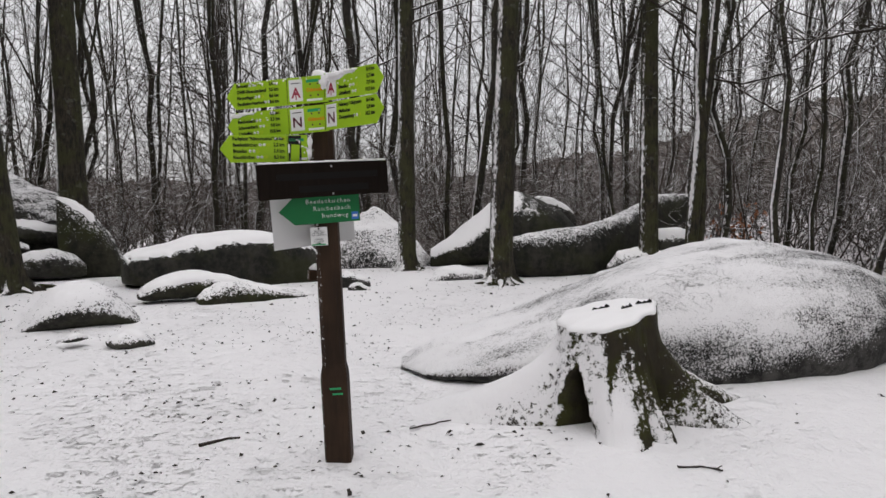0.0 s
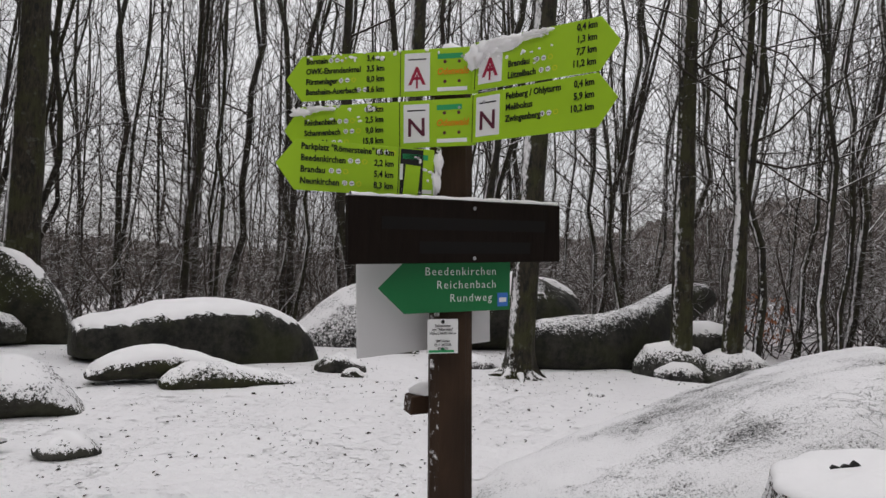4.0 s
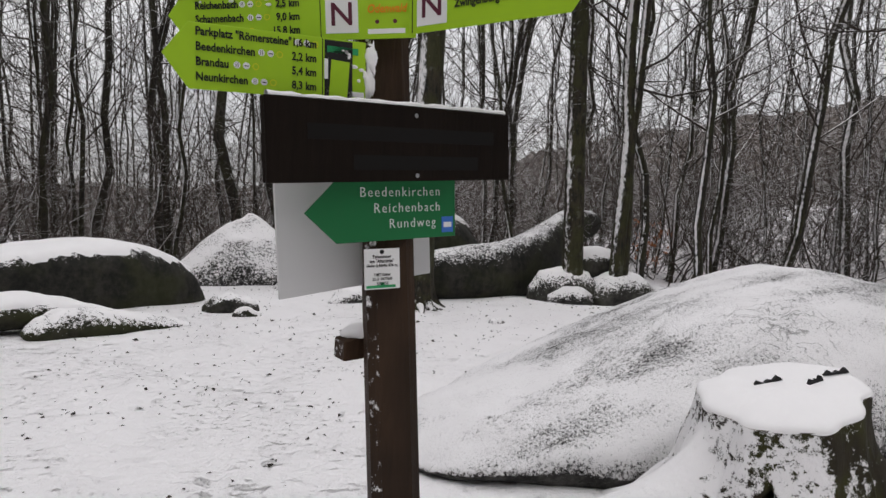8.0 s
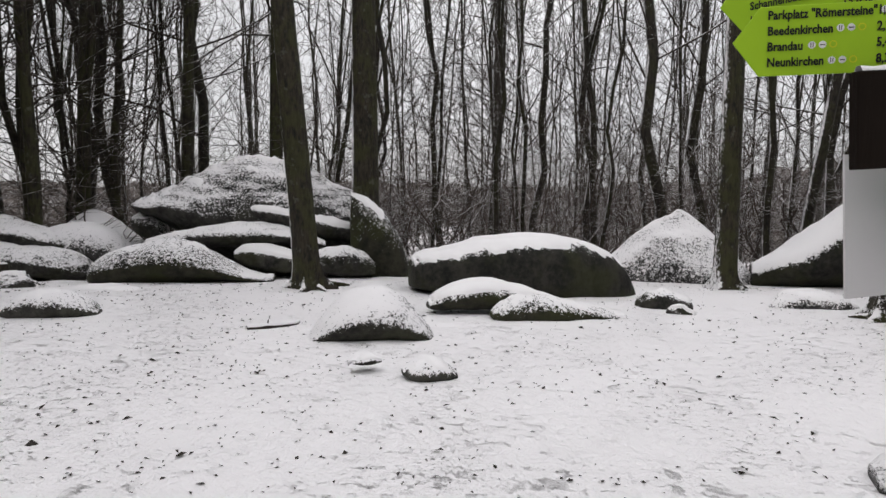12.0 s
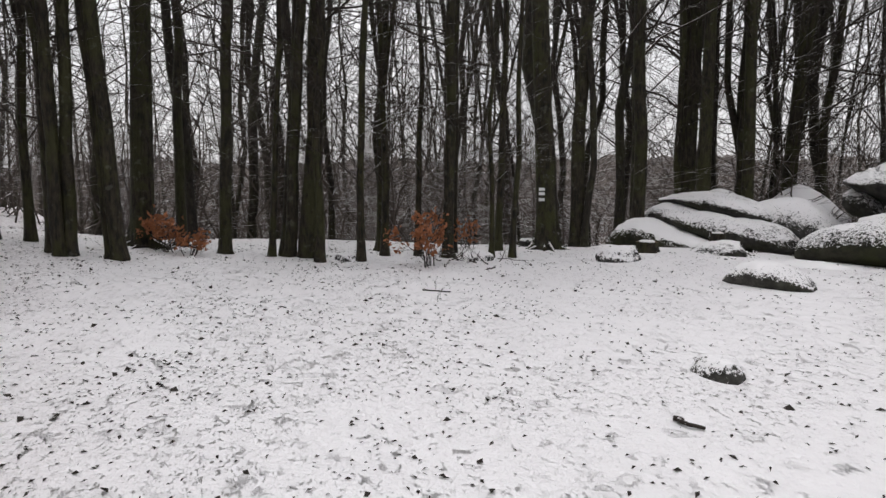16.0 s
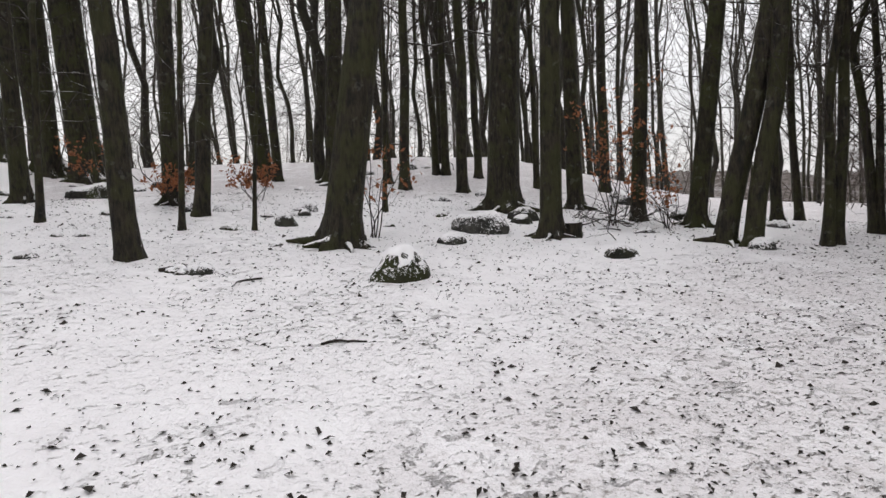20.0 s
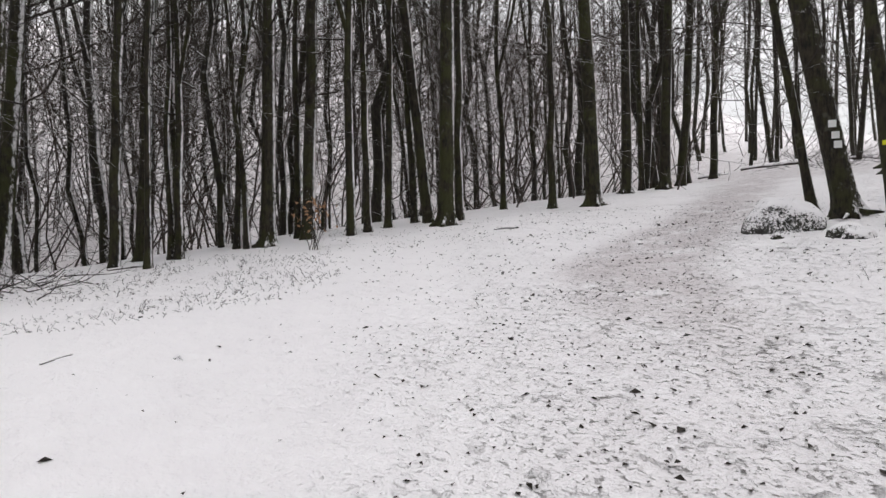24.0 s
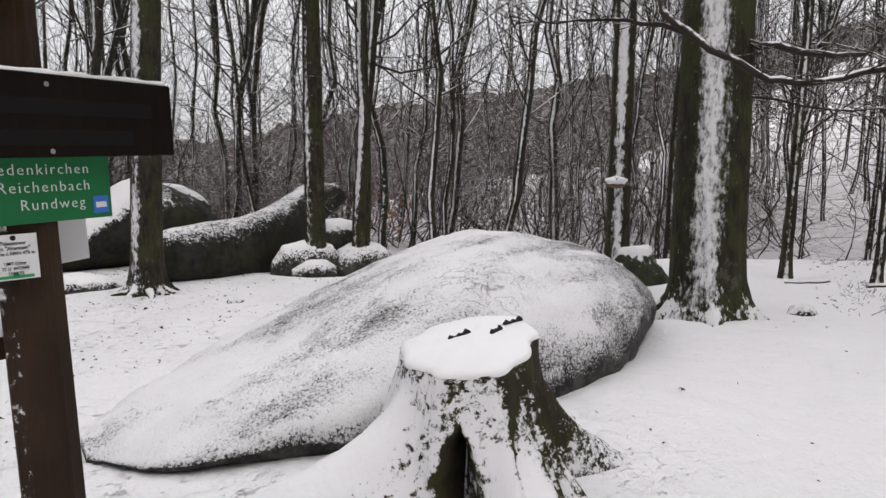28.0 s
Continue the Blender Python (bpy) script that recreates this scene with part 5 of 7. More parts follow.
spine_rock("boulder", [(-4.11, -0.08, 0.12, -0.31, -0.25), (-3.97, -0.24, 0.39, -0.36, -0.05), (-3.68, -0.3, 0.48, -0.39, 0.05), (-3.3, -0.3, 0.48, -0.38, 0.04), (-3.01, -0.24, 0.39, -0.35, -0.09), (-2.88, -0.08, 0.12, -0.29, -0.24)],
           "rounded dark boulder with a speckled snow cap", M_ROCK_GREY, 0.015, 0.9, 132, power=2.0, rough=0.04, nu=32, nv=44, place=pose(-6.52, 9.84, 0, 0, 0, 33.6))
spine_rock("low_boulder", [(-4.14, -0.07, 0.11, -0.39, -0.29), (-3.79, -0.23, 0.37, -0.42, -0.17), (-3.38, -0.27, 0.43, -0.42, -0.16), (-2.97, -0.23, 0.37, -0.41, -0.26), (-2.82, -0.07, 0.11, -0.38, -0.34)],
           "low dark rock with a snow cap", M_ROCK_GREY, 0.03, 0.7, 34, power=2.0, rough=0.04, nu=24, nv=32, place=pose(-7.68, 11.59, 0, 0, 0, 33.6))
boulder(-11.9, 6.9, (0.4, 0.3, 0.3), 60, 34, M_ROCK_FROST, "small rock rounded over with snow")
boulder(-12.3, 9.2, (0.6, 0.4, 0.3), 50, 35, M_ROCK, "low dark rock with a snow cap")
boulder(-12.5, 4.4, (0.35, 0.25, 0.24), 80, 36, M_ROCK_FROST, "small rock rounded over with snow")
boulder(-12.6, 2.2, (0.26, 0.2, 0.2), 80, 37, M_ROCK_FROST, "small rock rounded over with snow")
boulder(-14.8, 6.2, (0.25, 0.2, 0.2), 80, 38, M_ROCK, "small dark rock by a beech")
boulder(-5.72, 4.52, (0.21, 0.16, 0.20), 30, 7, M_ROCK_GREY, "head-sized speckled stone in the snow", snow=0, name="stone", facet=1.3, power=2.0)
# right of the slug
spine_rock("low_boulder", [(3.17, -0.09, 0.14, -0.41, -0.04), (3.42, -0.29, 0.48, -0.45, 0.26), (3.94, -0.34, 0.56, -0.45, 0.35), (4.36, -0.29, 0.48, -0.44, 0.24), (4.57, -0.09, 0.14, -0.37, 0.0)],
           "low speckled rock among others under snow", M_ROCK_GREY, 0.03, 0.72, 41, power=2.1, rough=0.05, nu=26, nv=36, place=pose(0.30, 13.88, 0, 0, 0, -6.4))
spine_rock("block_boulder", [(4.11, -0.1, 0.15, 0.15, 0.53), (4.25, -0.33, 0.53, 0.07, 0.68), (4.73, -0.38, 0.62, 0.05, 0.7), (5.15, -0.33, 0.53, 0.1, 0.6), (5.32, -0.1, 0.16, 0.15, 0.37)],
           "flat block of rock under a thick snow cap, lying on others", M_ROCK, 0.06, 0.6, 42, power=2.1, rough=0.05, nu=26, nv=36, place=pose(0.36, 14.38, 0, 0, 0, -6.4))
spine_rock("low_boulder", [(4.27, -0.1, 0.15, -0.47, -0.13), (4.46, -0.33, 0.53, -0.51, 0.15), (4.89, -0.38, 0.62, -0.51, 0.32), (5.36, -0.33, 0.53, -0.5, 0.28), (5.68, -0.1, 0.16, -0.43, -0.06)],
           "dark rock with a speckled snowy back", M_ROCK_GREY, 0.02, 0.8, 43, power=2.1, rough=0.05, nu=26, nv=36, place=pose(0.29, 13.78, 0, 0, 0, -6.4))
spine_rock("low_boulder", [(3.46, -0.07, 0.11, -0.4, -0.15), (3.75, -0.25, 0.41, -0.45, 0.05), (4.11, -0.25, 0.41, -0.44, 0.06), (4.33, -0.07, 0.11, -0.39, -0.12)],
           "small frosted rock at the foot of others", M_ROCK_FROST, 0.0, 0.8, 44, power=2.1, rough=0.05, nu=26, nv=36, place=pose(0.27, 13.58, 0, 0, 0, -6.4))
boulder(6.9, 7.9, (0.45, 0.35, 0.48), 0, 45, M_ROCK_SMOOTH, "mossy rock with a snow cap beside the great beech", power=2.8, snow=0.07, snow_at=0.62)
boulder(8.15, 3.3, (0.46, 0.36, 0.5), -60, 146, M_ROCK_SMOOTH, "smooth green-grey block with a snow cap", power=2.5, snow=0.06, snow_at=0.66, facet=1.2)
boulder(9.3, 1.25, (0.19, 0.16, 0.26), 0, 47, M_ROCK_SMOOTH, "small mossy stone on the bank", snow=0, name="stone")
boulder(6.35, 5.3, (0.18, 0.14, 0.16), 0, 48, M_ROCK_FROST, "small stone under snow", name="stone")
boulder(5.2, -0.7, (0.2, 0.14, 0.1), 80, 49, M_ROCK_FROST, "flat stone rounded over with snow", name="stone")
# up the hill
boulder(-4.55, -5.25, (0.34, 0.30, 0.38), 20, 51, M_ROCK_MOSS, "round mossy boulder with a snowy flank", power=2.0, snow=0.02, snow_at=0.62, facet=1.2)
for k, (x, y, w, mat) in enumerate([(-2.3, -16.1, 0.59, M_ROCK), (-3.7, -12.0, 0.30, M_ROCK_FROST), (-4.7, -9.6, 0.25, M_ROCK), (-3.8, -9.6, 0.20, M_ROCK_MOSS), (-6.3, -6.9, 0.24, M_ROCK_GREY), (-8.8, -8.4, 0.31, M_ROCK_DARK), (-7.5, -7.9, 0.52, M_ROCK_GREY), (-7.7, -5.0, 0.21, M_ROCK_MOSS), (-9.8, -6.4, 0.20, M_ROCK_GREY), (-12.0, -7.4, 0.29, M_ROCK_MOSS), (-2.5, -6.7, 0.14, M_ROCK_DARK), (-6.3, -8.9, 0.13, M_ROCK_DARK), (-4.0, -7.9, 0.12, M_ROCK), (-1.4, -10.0, 0.14, M_ROCK), (-13.8, -10.6, 0.50, M_ROCK_FROST), (-11.0, -12.3, 0.43, M_ROCK_FROST), (-4.2, -17.7, 0.46, M_ROCK_FROST), (-5.4, -10.6, 0.19, M_ROCK), (-9.1, -11.7, 0.26, M_ROCK_FROST), (-10.1, -4.5, 0.25, M_ROCK_PILE), (-12.7, -5.8, 0.31, M_ROCK_GREY), (-8.0, -5.2, 0.22, M_ROCK_MOSS), (-9.0, -8.6, 0.32, M_ROCK), (-9.9, -6.4, 0.19, M_ROCK_GREY), (-11.6, -12.5, 0.38, M_ROCK_FROST), (-2.6, -15.9, 0.73, M_ROCK_MOSS), (1.7, -13.1, 0.37, M_ROCK_GREY), (2.8, -9.1, 0.26, M_ROCK_GREY), (1.4, -8.8, 0.30, M_ROCK_GREY), (3.6, -8.7, 0.14, M_ROCK), (-0.1, -7.4, 0.18, M_ROCK_GREY), (-2.5, -6.8, 0.15, M_ROCK_DARK), (0.5, -15.0, 0.27, M_ROCK), (3.4, -14.9, 0.21, M_ROCK), (-1.7, -9.9, 0.13, M_ROCK_GREY)]):
    h = w * (0.55 + 0.35 * ((k * 7) % 5) / 4)
    boulder(x, y, (w, w * 0.7, h), 47 * k, 60 + k, mat, ("dark rock" if mat in (M_ROCK, M_ROCK_DARK) else "mossy rock" if mat is M_ROCK_MOSS else "frosted rock") + " breaking through the snow on the slope", name="rock", group="rocks on the slope", nu=26, nv=15, snow=0.02, snow_at=0.86, facet=1.15)
boulder(3.9, -9.55, (0.6, 0.45, 0.58), 30, 71, M_ROCK_FROST, "low rock with dark edge beside the trail")
boulder(2.7, -9.1, (0.28, 0.22, 0.26), 0, 72, M_ROCK_FROST, "small rock plastered with snow", name="rock")
boulder(-0.1, -7.35, (0.22, 0.18, 0.24), 0, 73, M_ROCK_MOSS, "broken mossy stone at the foot of a beech", name="stone")


# ---- tree stump ----
def stump_mat():
    m = Mat("mossy_stump_bark", 0.75, 0.25)
    a, b = m.noise(3.5, 4, 0.6), m.noise(26, 5, 0.7, (1, 1, 0.4))
    base = m.mix(b, c4(0.008, 0.007, 0.005), c4(0.045, 0.036, 0.020))
    base = m.mix(m.math("MULTIPLY", m.step(a, 0.42, 0.60), 0.8), base, c4(0.042, 0.044, 0.009))
    rag = m.math("ADD", m.math("MULTIPLY", m.math("SUBTRACT", m.noise(26, 6, 0.8), 0.5), 2.3), m.math("MULTIPLY", m.math("SUBTRACT", a, 0.5), 0.7))
    face = m.math("ADD", m.math("MULTIPLY", m.along((-0.85, -0.22, 0)), 0.66), m.along((0, 0, 1.0)))
    cover = m.step(m.math("ADD", face, rag), 0.44, 0.58)
    return m.colour(m.mix(cover, base, SNOW)).bump(m.math("ADD", b, cover), 0.6, 0.02).mat


def build_stump():
    ob = thing("tree_stump", pose(1.07, 4.27, land(1.07, 4.27)), "mossy sawn tree stump with spreading roots, thick snow on top", "stump")
    roots = [(166, 1.20, 0.70), (272, 0.42, 0.62), (300, 0.42, 0.30), (344, 0.85, 0.34), (20, 1.15, 0.38), (70, 0.7, 0.4), (115, 0.6, 0.4)]
    nu, nv = 150, 34
    verts, top = [], 0.70
    for j in range(nv + 1):
        f = j / nv
        for i in range(nu):
            a = 360 * i / nu
            reach, width = 0.10, 1.0
            for ra, rl, rw in roots:
                da = (a - ra + 180) % 360 - 180
                g_ = math.exp(-(da / (26 * rw + 4)) ** 2)
                reach = max(reach, rl * g_)
            cave = math.exp(-abs(((a - 226 + 180) % 360 - 180) / (1.5 + 25 * max(0, f - 0.26) + 5 * noise.noise((f * 7, 1, a * 0.02)))) ** 3)
            hollow = math.exp(-(((a - 322 + 180) % 360 - 180) / (2 + 13 * f)) ** 2)
            r0 = 0.315 + 0.02 * math.sin(math.radians(3 * a) + 1) + 0.012 * math.sin(math.radians(9 * a))
            z = top * (1 - f) ** 1.0 + (-0.10) * f
            spread = f ** 2.2 if reach > 0.3 else f ** 1.6
            r = r0 + 0.04 * f + reach * spread - cave * 0.30 * sm(0.26, 0.42, f) - hollow * 0.16 * sm(0.45, 0.7, f)
            r *= 1 + 0.06 * noise.noise((math.cos(math.radians(a)) * 3, math.sin(math.radians(a)) * 3, z * 3)) + 0.035 * noise.noise((math.cos(math.radians(a)) * 9 * r, math.sin(math.radians(a)) * 9 * r, z * 7))
            verts.append((r * math.cos(math.radians(a)), r * math.sin(math.radians(a)), z + 0.075 * math.cos(math.radians(a - 15)) * (1 - f)))
    quads = np.array([(j * nu + i, (j + 1) * nu + i, (j + 1) * nu + (i + 1) % nu, j * nu + (i + 1) % nu) for j in range(nv) for i in range(nu)])
    v = np.array(verts)
    part("bark", fast_mesh("bark", v, quads, M_STUMP), None, ob)
    # the sawn face and the cushion of snow on it
    for name, prof, mat, label in (("sawn_face", [(1.0, 0.0), (0.7, 0.012), (0.35, 0.015), (0.0, 0.015)], M_CUT, ""), ("snow_cushion", [(0.985, -0.02), (1.004, -0.004), (1.0, 0.010), (0.97, 0.020), (0.9, 0.028), (0.6, 0.036), (0.0, 0.038)], M_SNOW, "thick round cushion of snow")):
        vv = []
        for k, h in prof:
            for i in range(nu):
                p = v[i]
                ragged = 1 + (0.02 * noise.noise((p[0] * 9, p[1] * 9, h * 10)) if name == "snow_cushion" else 0)
                vv.append((p[0] * k * ragged, p[1] * k * ragged, top + (p[2] - top) * min(1, k) + h + (0.012 * noise.noise((p[0] * k * 6, p[1] * k * 6, 2)) if h > 0.03 else 0)))
        n = len(prof)
        qq = [(j * nu + i, j * nu + (i + 1) % nu, (j + 1) * nu + (i + 1) % nu, (j + 1) * nu + i) for j in range(n - 1) for i in range(nu)]
        part(name, fast_mesh(name, vv, qq, mat), None, ob, label)
    for k, (x, y, a, l) in enumerate([(-0.02, 0.07, -14, 0.13), (0.13, -0.03, 4, 0.075), (0.25, -0.01, -10, 0.11)]):
        part("splinter", prism([(-l / 2, 0), (l / 2, 0), (l * 0.46, 0.012), (l * 0.36, 0.024), (l * 0.2, 0.008), (l * 0.05, 0.015), (-l * 0.1, 0.005), (-l * 0.3, 0.020), (-l * 0.42, 0.007)], -0.009, 0.009), M_INK, ob, "dark splintered wood poking out of the snow", pose(x, y, top + 0.034 + 0.075 * (x * 0.97 + y * 0.26) / 0.33, 0, 4 * k - 16, a))


M_STUMP = stump_mat()
build_stump()


# ---- signpost ----
def frame_of(left, right):
    """Plate frame: origin at left, x to right, y backwards, z up."""
    left, right = Vector(left), Vector(right)
    ex = (right - left).normalized()
    ez = (Vector((0, 0, 1)) - ex * ex.z).normalized()
    ey = ez.cross(ex)
    m = Matrix((ex, ey, ez)).transposed().to_4x4()
    m.translation = left
    return m, (right - left).length


def lettering(text, size, x, z, parent, mat, y=-0.006, align="LEFT", bold=0.0, wide=1.0, name="lettering", spacing=1.0, shear=0.0):
    cu = bpy.data.curves.new("letters", "FONT")
    cu.body, cu.size, cu.align_x, cu.offset, cu.extrude, cu.resolution_u = text, size, align, bold, 0.0006, 2
    cu.space_character, cu.shear = spacing, shear
    tmp = new("letters", cu)
    me = bpy.data.meshes.new_from_object(tmp.evaluated_get(bpy.context.evaluated_depsgraph_get()))
    bpy.data.objects.remove(tmp)
    me.materials.clear()
    me.materials.append(mat)
    return part(name, me, None, parent, "", pose(x, y, z, 90) @ Matrix.Diagonal((wide, 1, 1, 1)))


def ring(r0, r1, n=14):
    bm = bmesh.new()
    a = [bm.verts.new((r0 * math.cos(2 * math.pi * i / n), 0, r0 * math.sin(2 * math.pi * i / n))) for i in range(n)]
    b = [bm.verts.new((r1 * math.cos(2 * math.pi * i / n), 0, r1 * math.sin(2 * math.pi * i / n))) for i in range(n)]
    for i in range(n):
        bm.faces.new((a[i], a[(i + 1) % n], b[(i + 1) % n], b[i]))
    return bm


def disc(r, n=14):
    bm = bmesh.new()
    bm.faces.new([bm.verts.new((r * math.cos(2 * math.pi * i / n), 0, -r * math.sin(2 * math.pi * i / n))) for i in range(n)])
    return bm


BASE = Vector((-0.625, 3.69, 0.0))
BASE.z = land(BASE.x, BASE.y)
post_thing = thing("signpost", pose(*BASE), "wooden trail signpost with lime-green arrows and a blank dark board", "signpost")
to_post = Matrix.Translation(-BASE)
TOP = Vector((-0.735, 3.80, 2.16))


def build_post():
    axis = (TOP - BASE)
    up = axis.normalized()
    m = Vector((0, 0, 1)).rotation_difference(up).to_matrix().to_4x4() @ Matrix.Rotation(radians(2), 4, "Z")
    h, c = 0.066, 0.026
    tube = bmesh.new()
    rings = []
    for z, hh, cc in ((-0.4, 0.075, 0.010), (0.50, 0.075, 0.010), (0.56, h, c), (axis.length - 0.03, h, c), (axis.length, h - 0.02, c)):
        pts = [(hh - cc, -hh), (hh, -hh + cc), (hh, hh - cc), (hh - cc, hh), (-hh + cc, hh), (-hh, hh - cc), (-hh, -hh + cc), (-hh + cc, -hh)]
        rings.append([tube.verts.new((x, y, z)) for x, y in pts])
    for r0, r1 in zip(rings, rings[1:]):
        for i in range(8):
            tube.faces.new((r0[i], r0[(i + 1) % 8], r1[(i + 1) % 8], r1[i]))
    tube.faces.new(rings[-1])
    post = part("post", tube, M_POST, post_thing, "chamfered brown post streaked with snow", m)
    part("snow_tuft", fast_mesh("snow_tuft", *blob(3, (0.055, 0.05, 0.05)), M_SNOW), None, post, "", pose(0, 0, axis.length - 0.01))
    note = part("notice", box(-0.04, 0.04, -0.004, 0, -0.06, 0.06), M_MINT, post, "small frosted notice with a green edge", pose(-h - 0.010, 0.0, 0.42, 0, 0, -90))
    part("notice_sheet", box(-0.034, 0.034, -0.0052, -0.004, -0.053, 0.053), M_WHITE, note)
    part("graffiti", box(-0.045, 0.02, -0.002, 0, 0, 0.012), M_MINT, post, "", pose(0.02, -h - 0.011, 0.42))
    part("graffiti", box(-0.03, 0.03, -0.002, 0, 0, 0.010), M_MINT, post, "", pose(0.02, -h - 0.011, 0.39))
    return post


def blob(seed, size, n=14, k=8, rough=0.3):
    verts = []
    for j in range(k + 1):
        ph = -math.pi / 2 + math.pi * j / k
        for i in range(n):
            th = 2 * math.pi * i / n
            p = Vector((math.cos(ph) * math.cos(th), math.cos(ph) * math.sin(th), math.sin(ph)))
            s = 1 + rough * noise.noise(p * 1.7 + Vector((seed, 0, 0)))
            verts.append((p.x * s * size[0], p.y * s * size[1], p.z * s * size[2]))
    quads = [(j * n + i, j * n + (i + 1) % n, (j + 1) * n + (i + 1) % n, (j + 1) * n + i) for j in range(k) for i in range(n)]
    return np.array(verts), np.array(quads)


build_post()


def icons(plate, x, z, r=0.0078, blue=False, rings=3):
    for dx in (-0.0022, 0.0022):
        part("pictogram_stroke", box(x + dx - 0.0007, x + dx + 0.0007, -0.0062, -0.0056, z - 0.005, z + 0.005), M_INK, plate)
    part("pictogram_stroke", box(x + 0.0158, x + 0.0262, -0.0062, -0.0056, z - 0.0016, z + 0.0004), M_INK, plate)
    for k in range(rings):
        if k == 0 and rings == 3:
            o = part("pictogram", disc(r), M_PAPER, plate, "", pose(x, -0.0052, z))
        elif k < rings - 1:
            o = part("pictogram", disc(r), M_BLUE if blue else M_PAPER, plate, "", pose(x + 0.021 * k, -0.0052, z))
        else:
            o = part("pictogram", ring(r * 0.72, r), M_GOLD, plate, "", pose(x + 0.021 * k, -0.0052, z))


M_GOLD = plain("yellow_print", (0.62, 0.62, 0.02), 0.5, 0.0, 4, 0)
AH = 0.148


def arrow_plate(left, right, points_left, rows, box_mark, label, tip=0.055, text_x=0.07, dist_x=0.335, box_x=0.40, logo_x=None, torn=False):
    m, w = frame_of(left, right)
    h = AH / 2
    if points_left:
        outline = [(0, 0), (tip, -h), (w, -h), (w, h), (tip, h)]
    else:
        outline = [(0, -h), (w - tip, -h), (w, 0), (w - tip, h), (0, h)]
    plate = part("arrow_plate", prism(outline, -0.004, 0.0, 0.001), M_LIME, post_thing, label, to_post @ m)
    for k, (name, km, ic) in enumerate(rows):
        z = h - 0.028 - 0.0335 * k - (0.004 if len(rows) == 3 else 0)
        lettering(name, 0.0265, text_x, z, plate, M_INK, bold=0.0006, wide=0.82)
        lettering(km, 0.0265, dist_x, z, plate, M_INK, align="RIGHT", bold=0.0006, wide=0.82)
        if ic:
            icons(plate, ic, z + 0.009)
    if box_mark:
        ch, mat = box_mark
        part("mark_panel", box(box_x, box_x + 0.082, -0.0052, -0.004, -h + 0.016, h - 0.012), M_PAPER, plate, "white panel with a trail mark")
        lettering(ch, 0.080, box_x + 0.041, -h + 0.036, plate, mat, align="CENTER", bold=0.001, name="trail_mark")
        if ch == "A":
            part("trail_mark_stem", box(box_x + 0.038, box_x + 0.044, -0.0066, -0.0056, -h + 0.024, -h + 0.068), mat, plate)
        part("caption_bar", box(box_x + 0.012, box_x + 0.07, -0.0056, -0.0053, h - 0.034, h - 0.030), M_INK, plate)
    if logo_x is not None:
        part("logo_strip", box(logo_x + 0.006, logo_x + 0.085, -0.0052, -0.004, h - 0.034, h - 0.018), M_MINT, plate)
        part("logo_strip", box(logo_x + 0.006, logo_x + 0.10, -0.0052, -0.004, -h + 0.012, -h + 0.024), M_PAPER, plate)
        if torn:
            part("torn_backing", box(logo_x, logo_x + 0.07, -0.0052, -0.004, -h + 0.006, h - 0.004), M_INK, plate, "dark patch where the sticker is torn")
            part("torn_sticker", box(logo_x + 0.014, logo_x + 0.06, -0.0075, -0.0055, -h + 0.02, h - 0.024), M_LIME, plate, "", pose(0, 0, 0, 0, 4, 0))
            part("torn_sticker", box(logo_x - 0.001, logo_x + 0.008, -0.0075, -0.0055, -h + 0.05, h - 0.05), M_PAPER, plate)
        else:
            lettering("Odenwald", 0.030, logo_x + 0.004, -0.010, plate, M_ORANGE, bold=0.0007, wide=0.80, name="place_name", shear=0.25)
            for dx, dz in ((0.03, 0.03), (0.075, 0.03), (0.03, -0.032), (0.075, -0.032)):
                part("logo_flower", disc(0.0055, 8), M_PURPLE, plate, "", pose(logo_x + dx, -0.0052, dz))
    for x in ((w - 0.05,) if points_left else (0.05,)):
        part("bolt", disc(0.005, 8), M_STEEL, plate, "", pose(x, -0.006, 0.045))
    part("divider", box(box_x - 0.014, box_x - 0.012, -0.0052, -0.004, -h + 0.002, h - 0.002), M_INK, plate)
    return plate


LAB = "lime-green arrow plate with black place names and distances"
arrow_plate((-1.268, 3.805, 2.045), (-0.655, 3.645, 2.075), True, [("Borstein", "3,4 km", 0.155), ("OWK-Ehrendenkmal", "3,5 km", 0), ("Fürstenlager", "8,0 km", 0.19), ("Bensheim-Auerbach", "8,6 km", 0.25)], ("A", M_RED), LAB, logo_x=0.50)
arrow_plate((-1.262, 3.795, 1.875), (-0.655, 3.645, 1.915), True, [("", "1,5 km", 0.28), ("Reichenbach", "2,5 km", 0.19), ("Schannenbach", "9,0 km", 0.21), ("Lindenfels", "15,8 km", 0.17)], ("N", M_PURPLE), LAB, logo_x=0.50)
arrow_plate((-1.235, 3.56, 1.735), (-0.775, 3.655, 1.745), True, [("Parkplatz \"Römersteine\"", "1,6 km", 0.30), ("Beedenkirchen", "2,2 km", 0.215), ("Brandau", "5,4 km", 0.16), ("Neunkirchen", "8,3 km", 0.20)], None, LAB, logo_x=0.365, torn=True, box_x=0.373, dist_x=0.345)
arrow_plate((-0.672, 3.622, 2.075), (-0.315, 3.325, 2.08), False, [("", "0,4 km", 0), ("", "1,3 km", 0), ("Brandau", "7,7 km", 0.22), ("Lützelbach", "11,2 km", 0.235)], ("A", M_RED), LAB, text_x=0.125, dist_x=0.40, box_x=0.022)
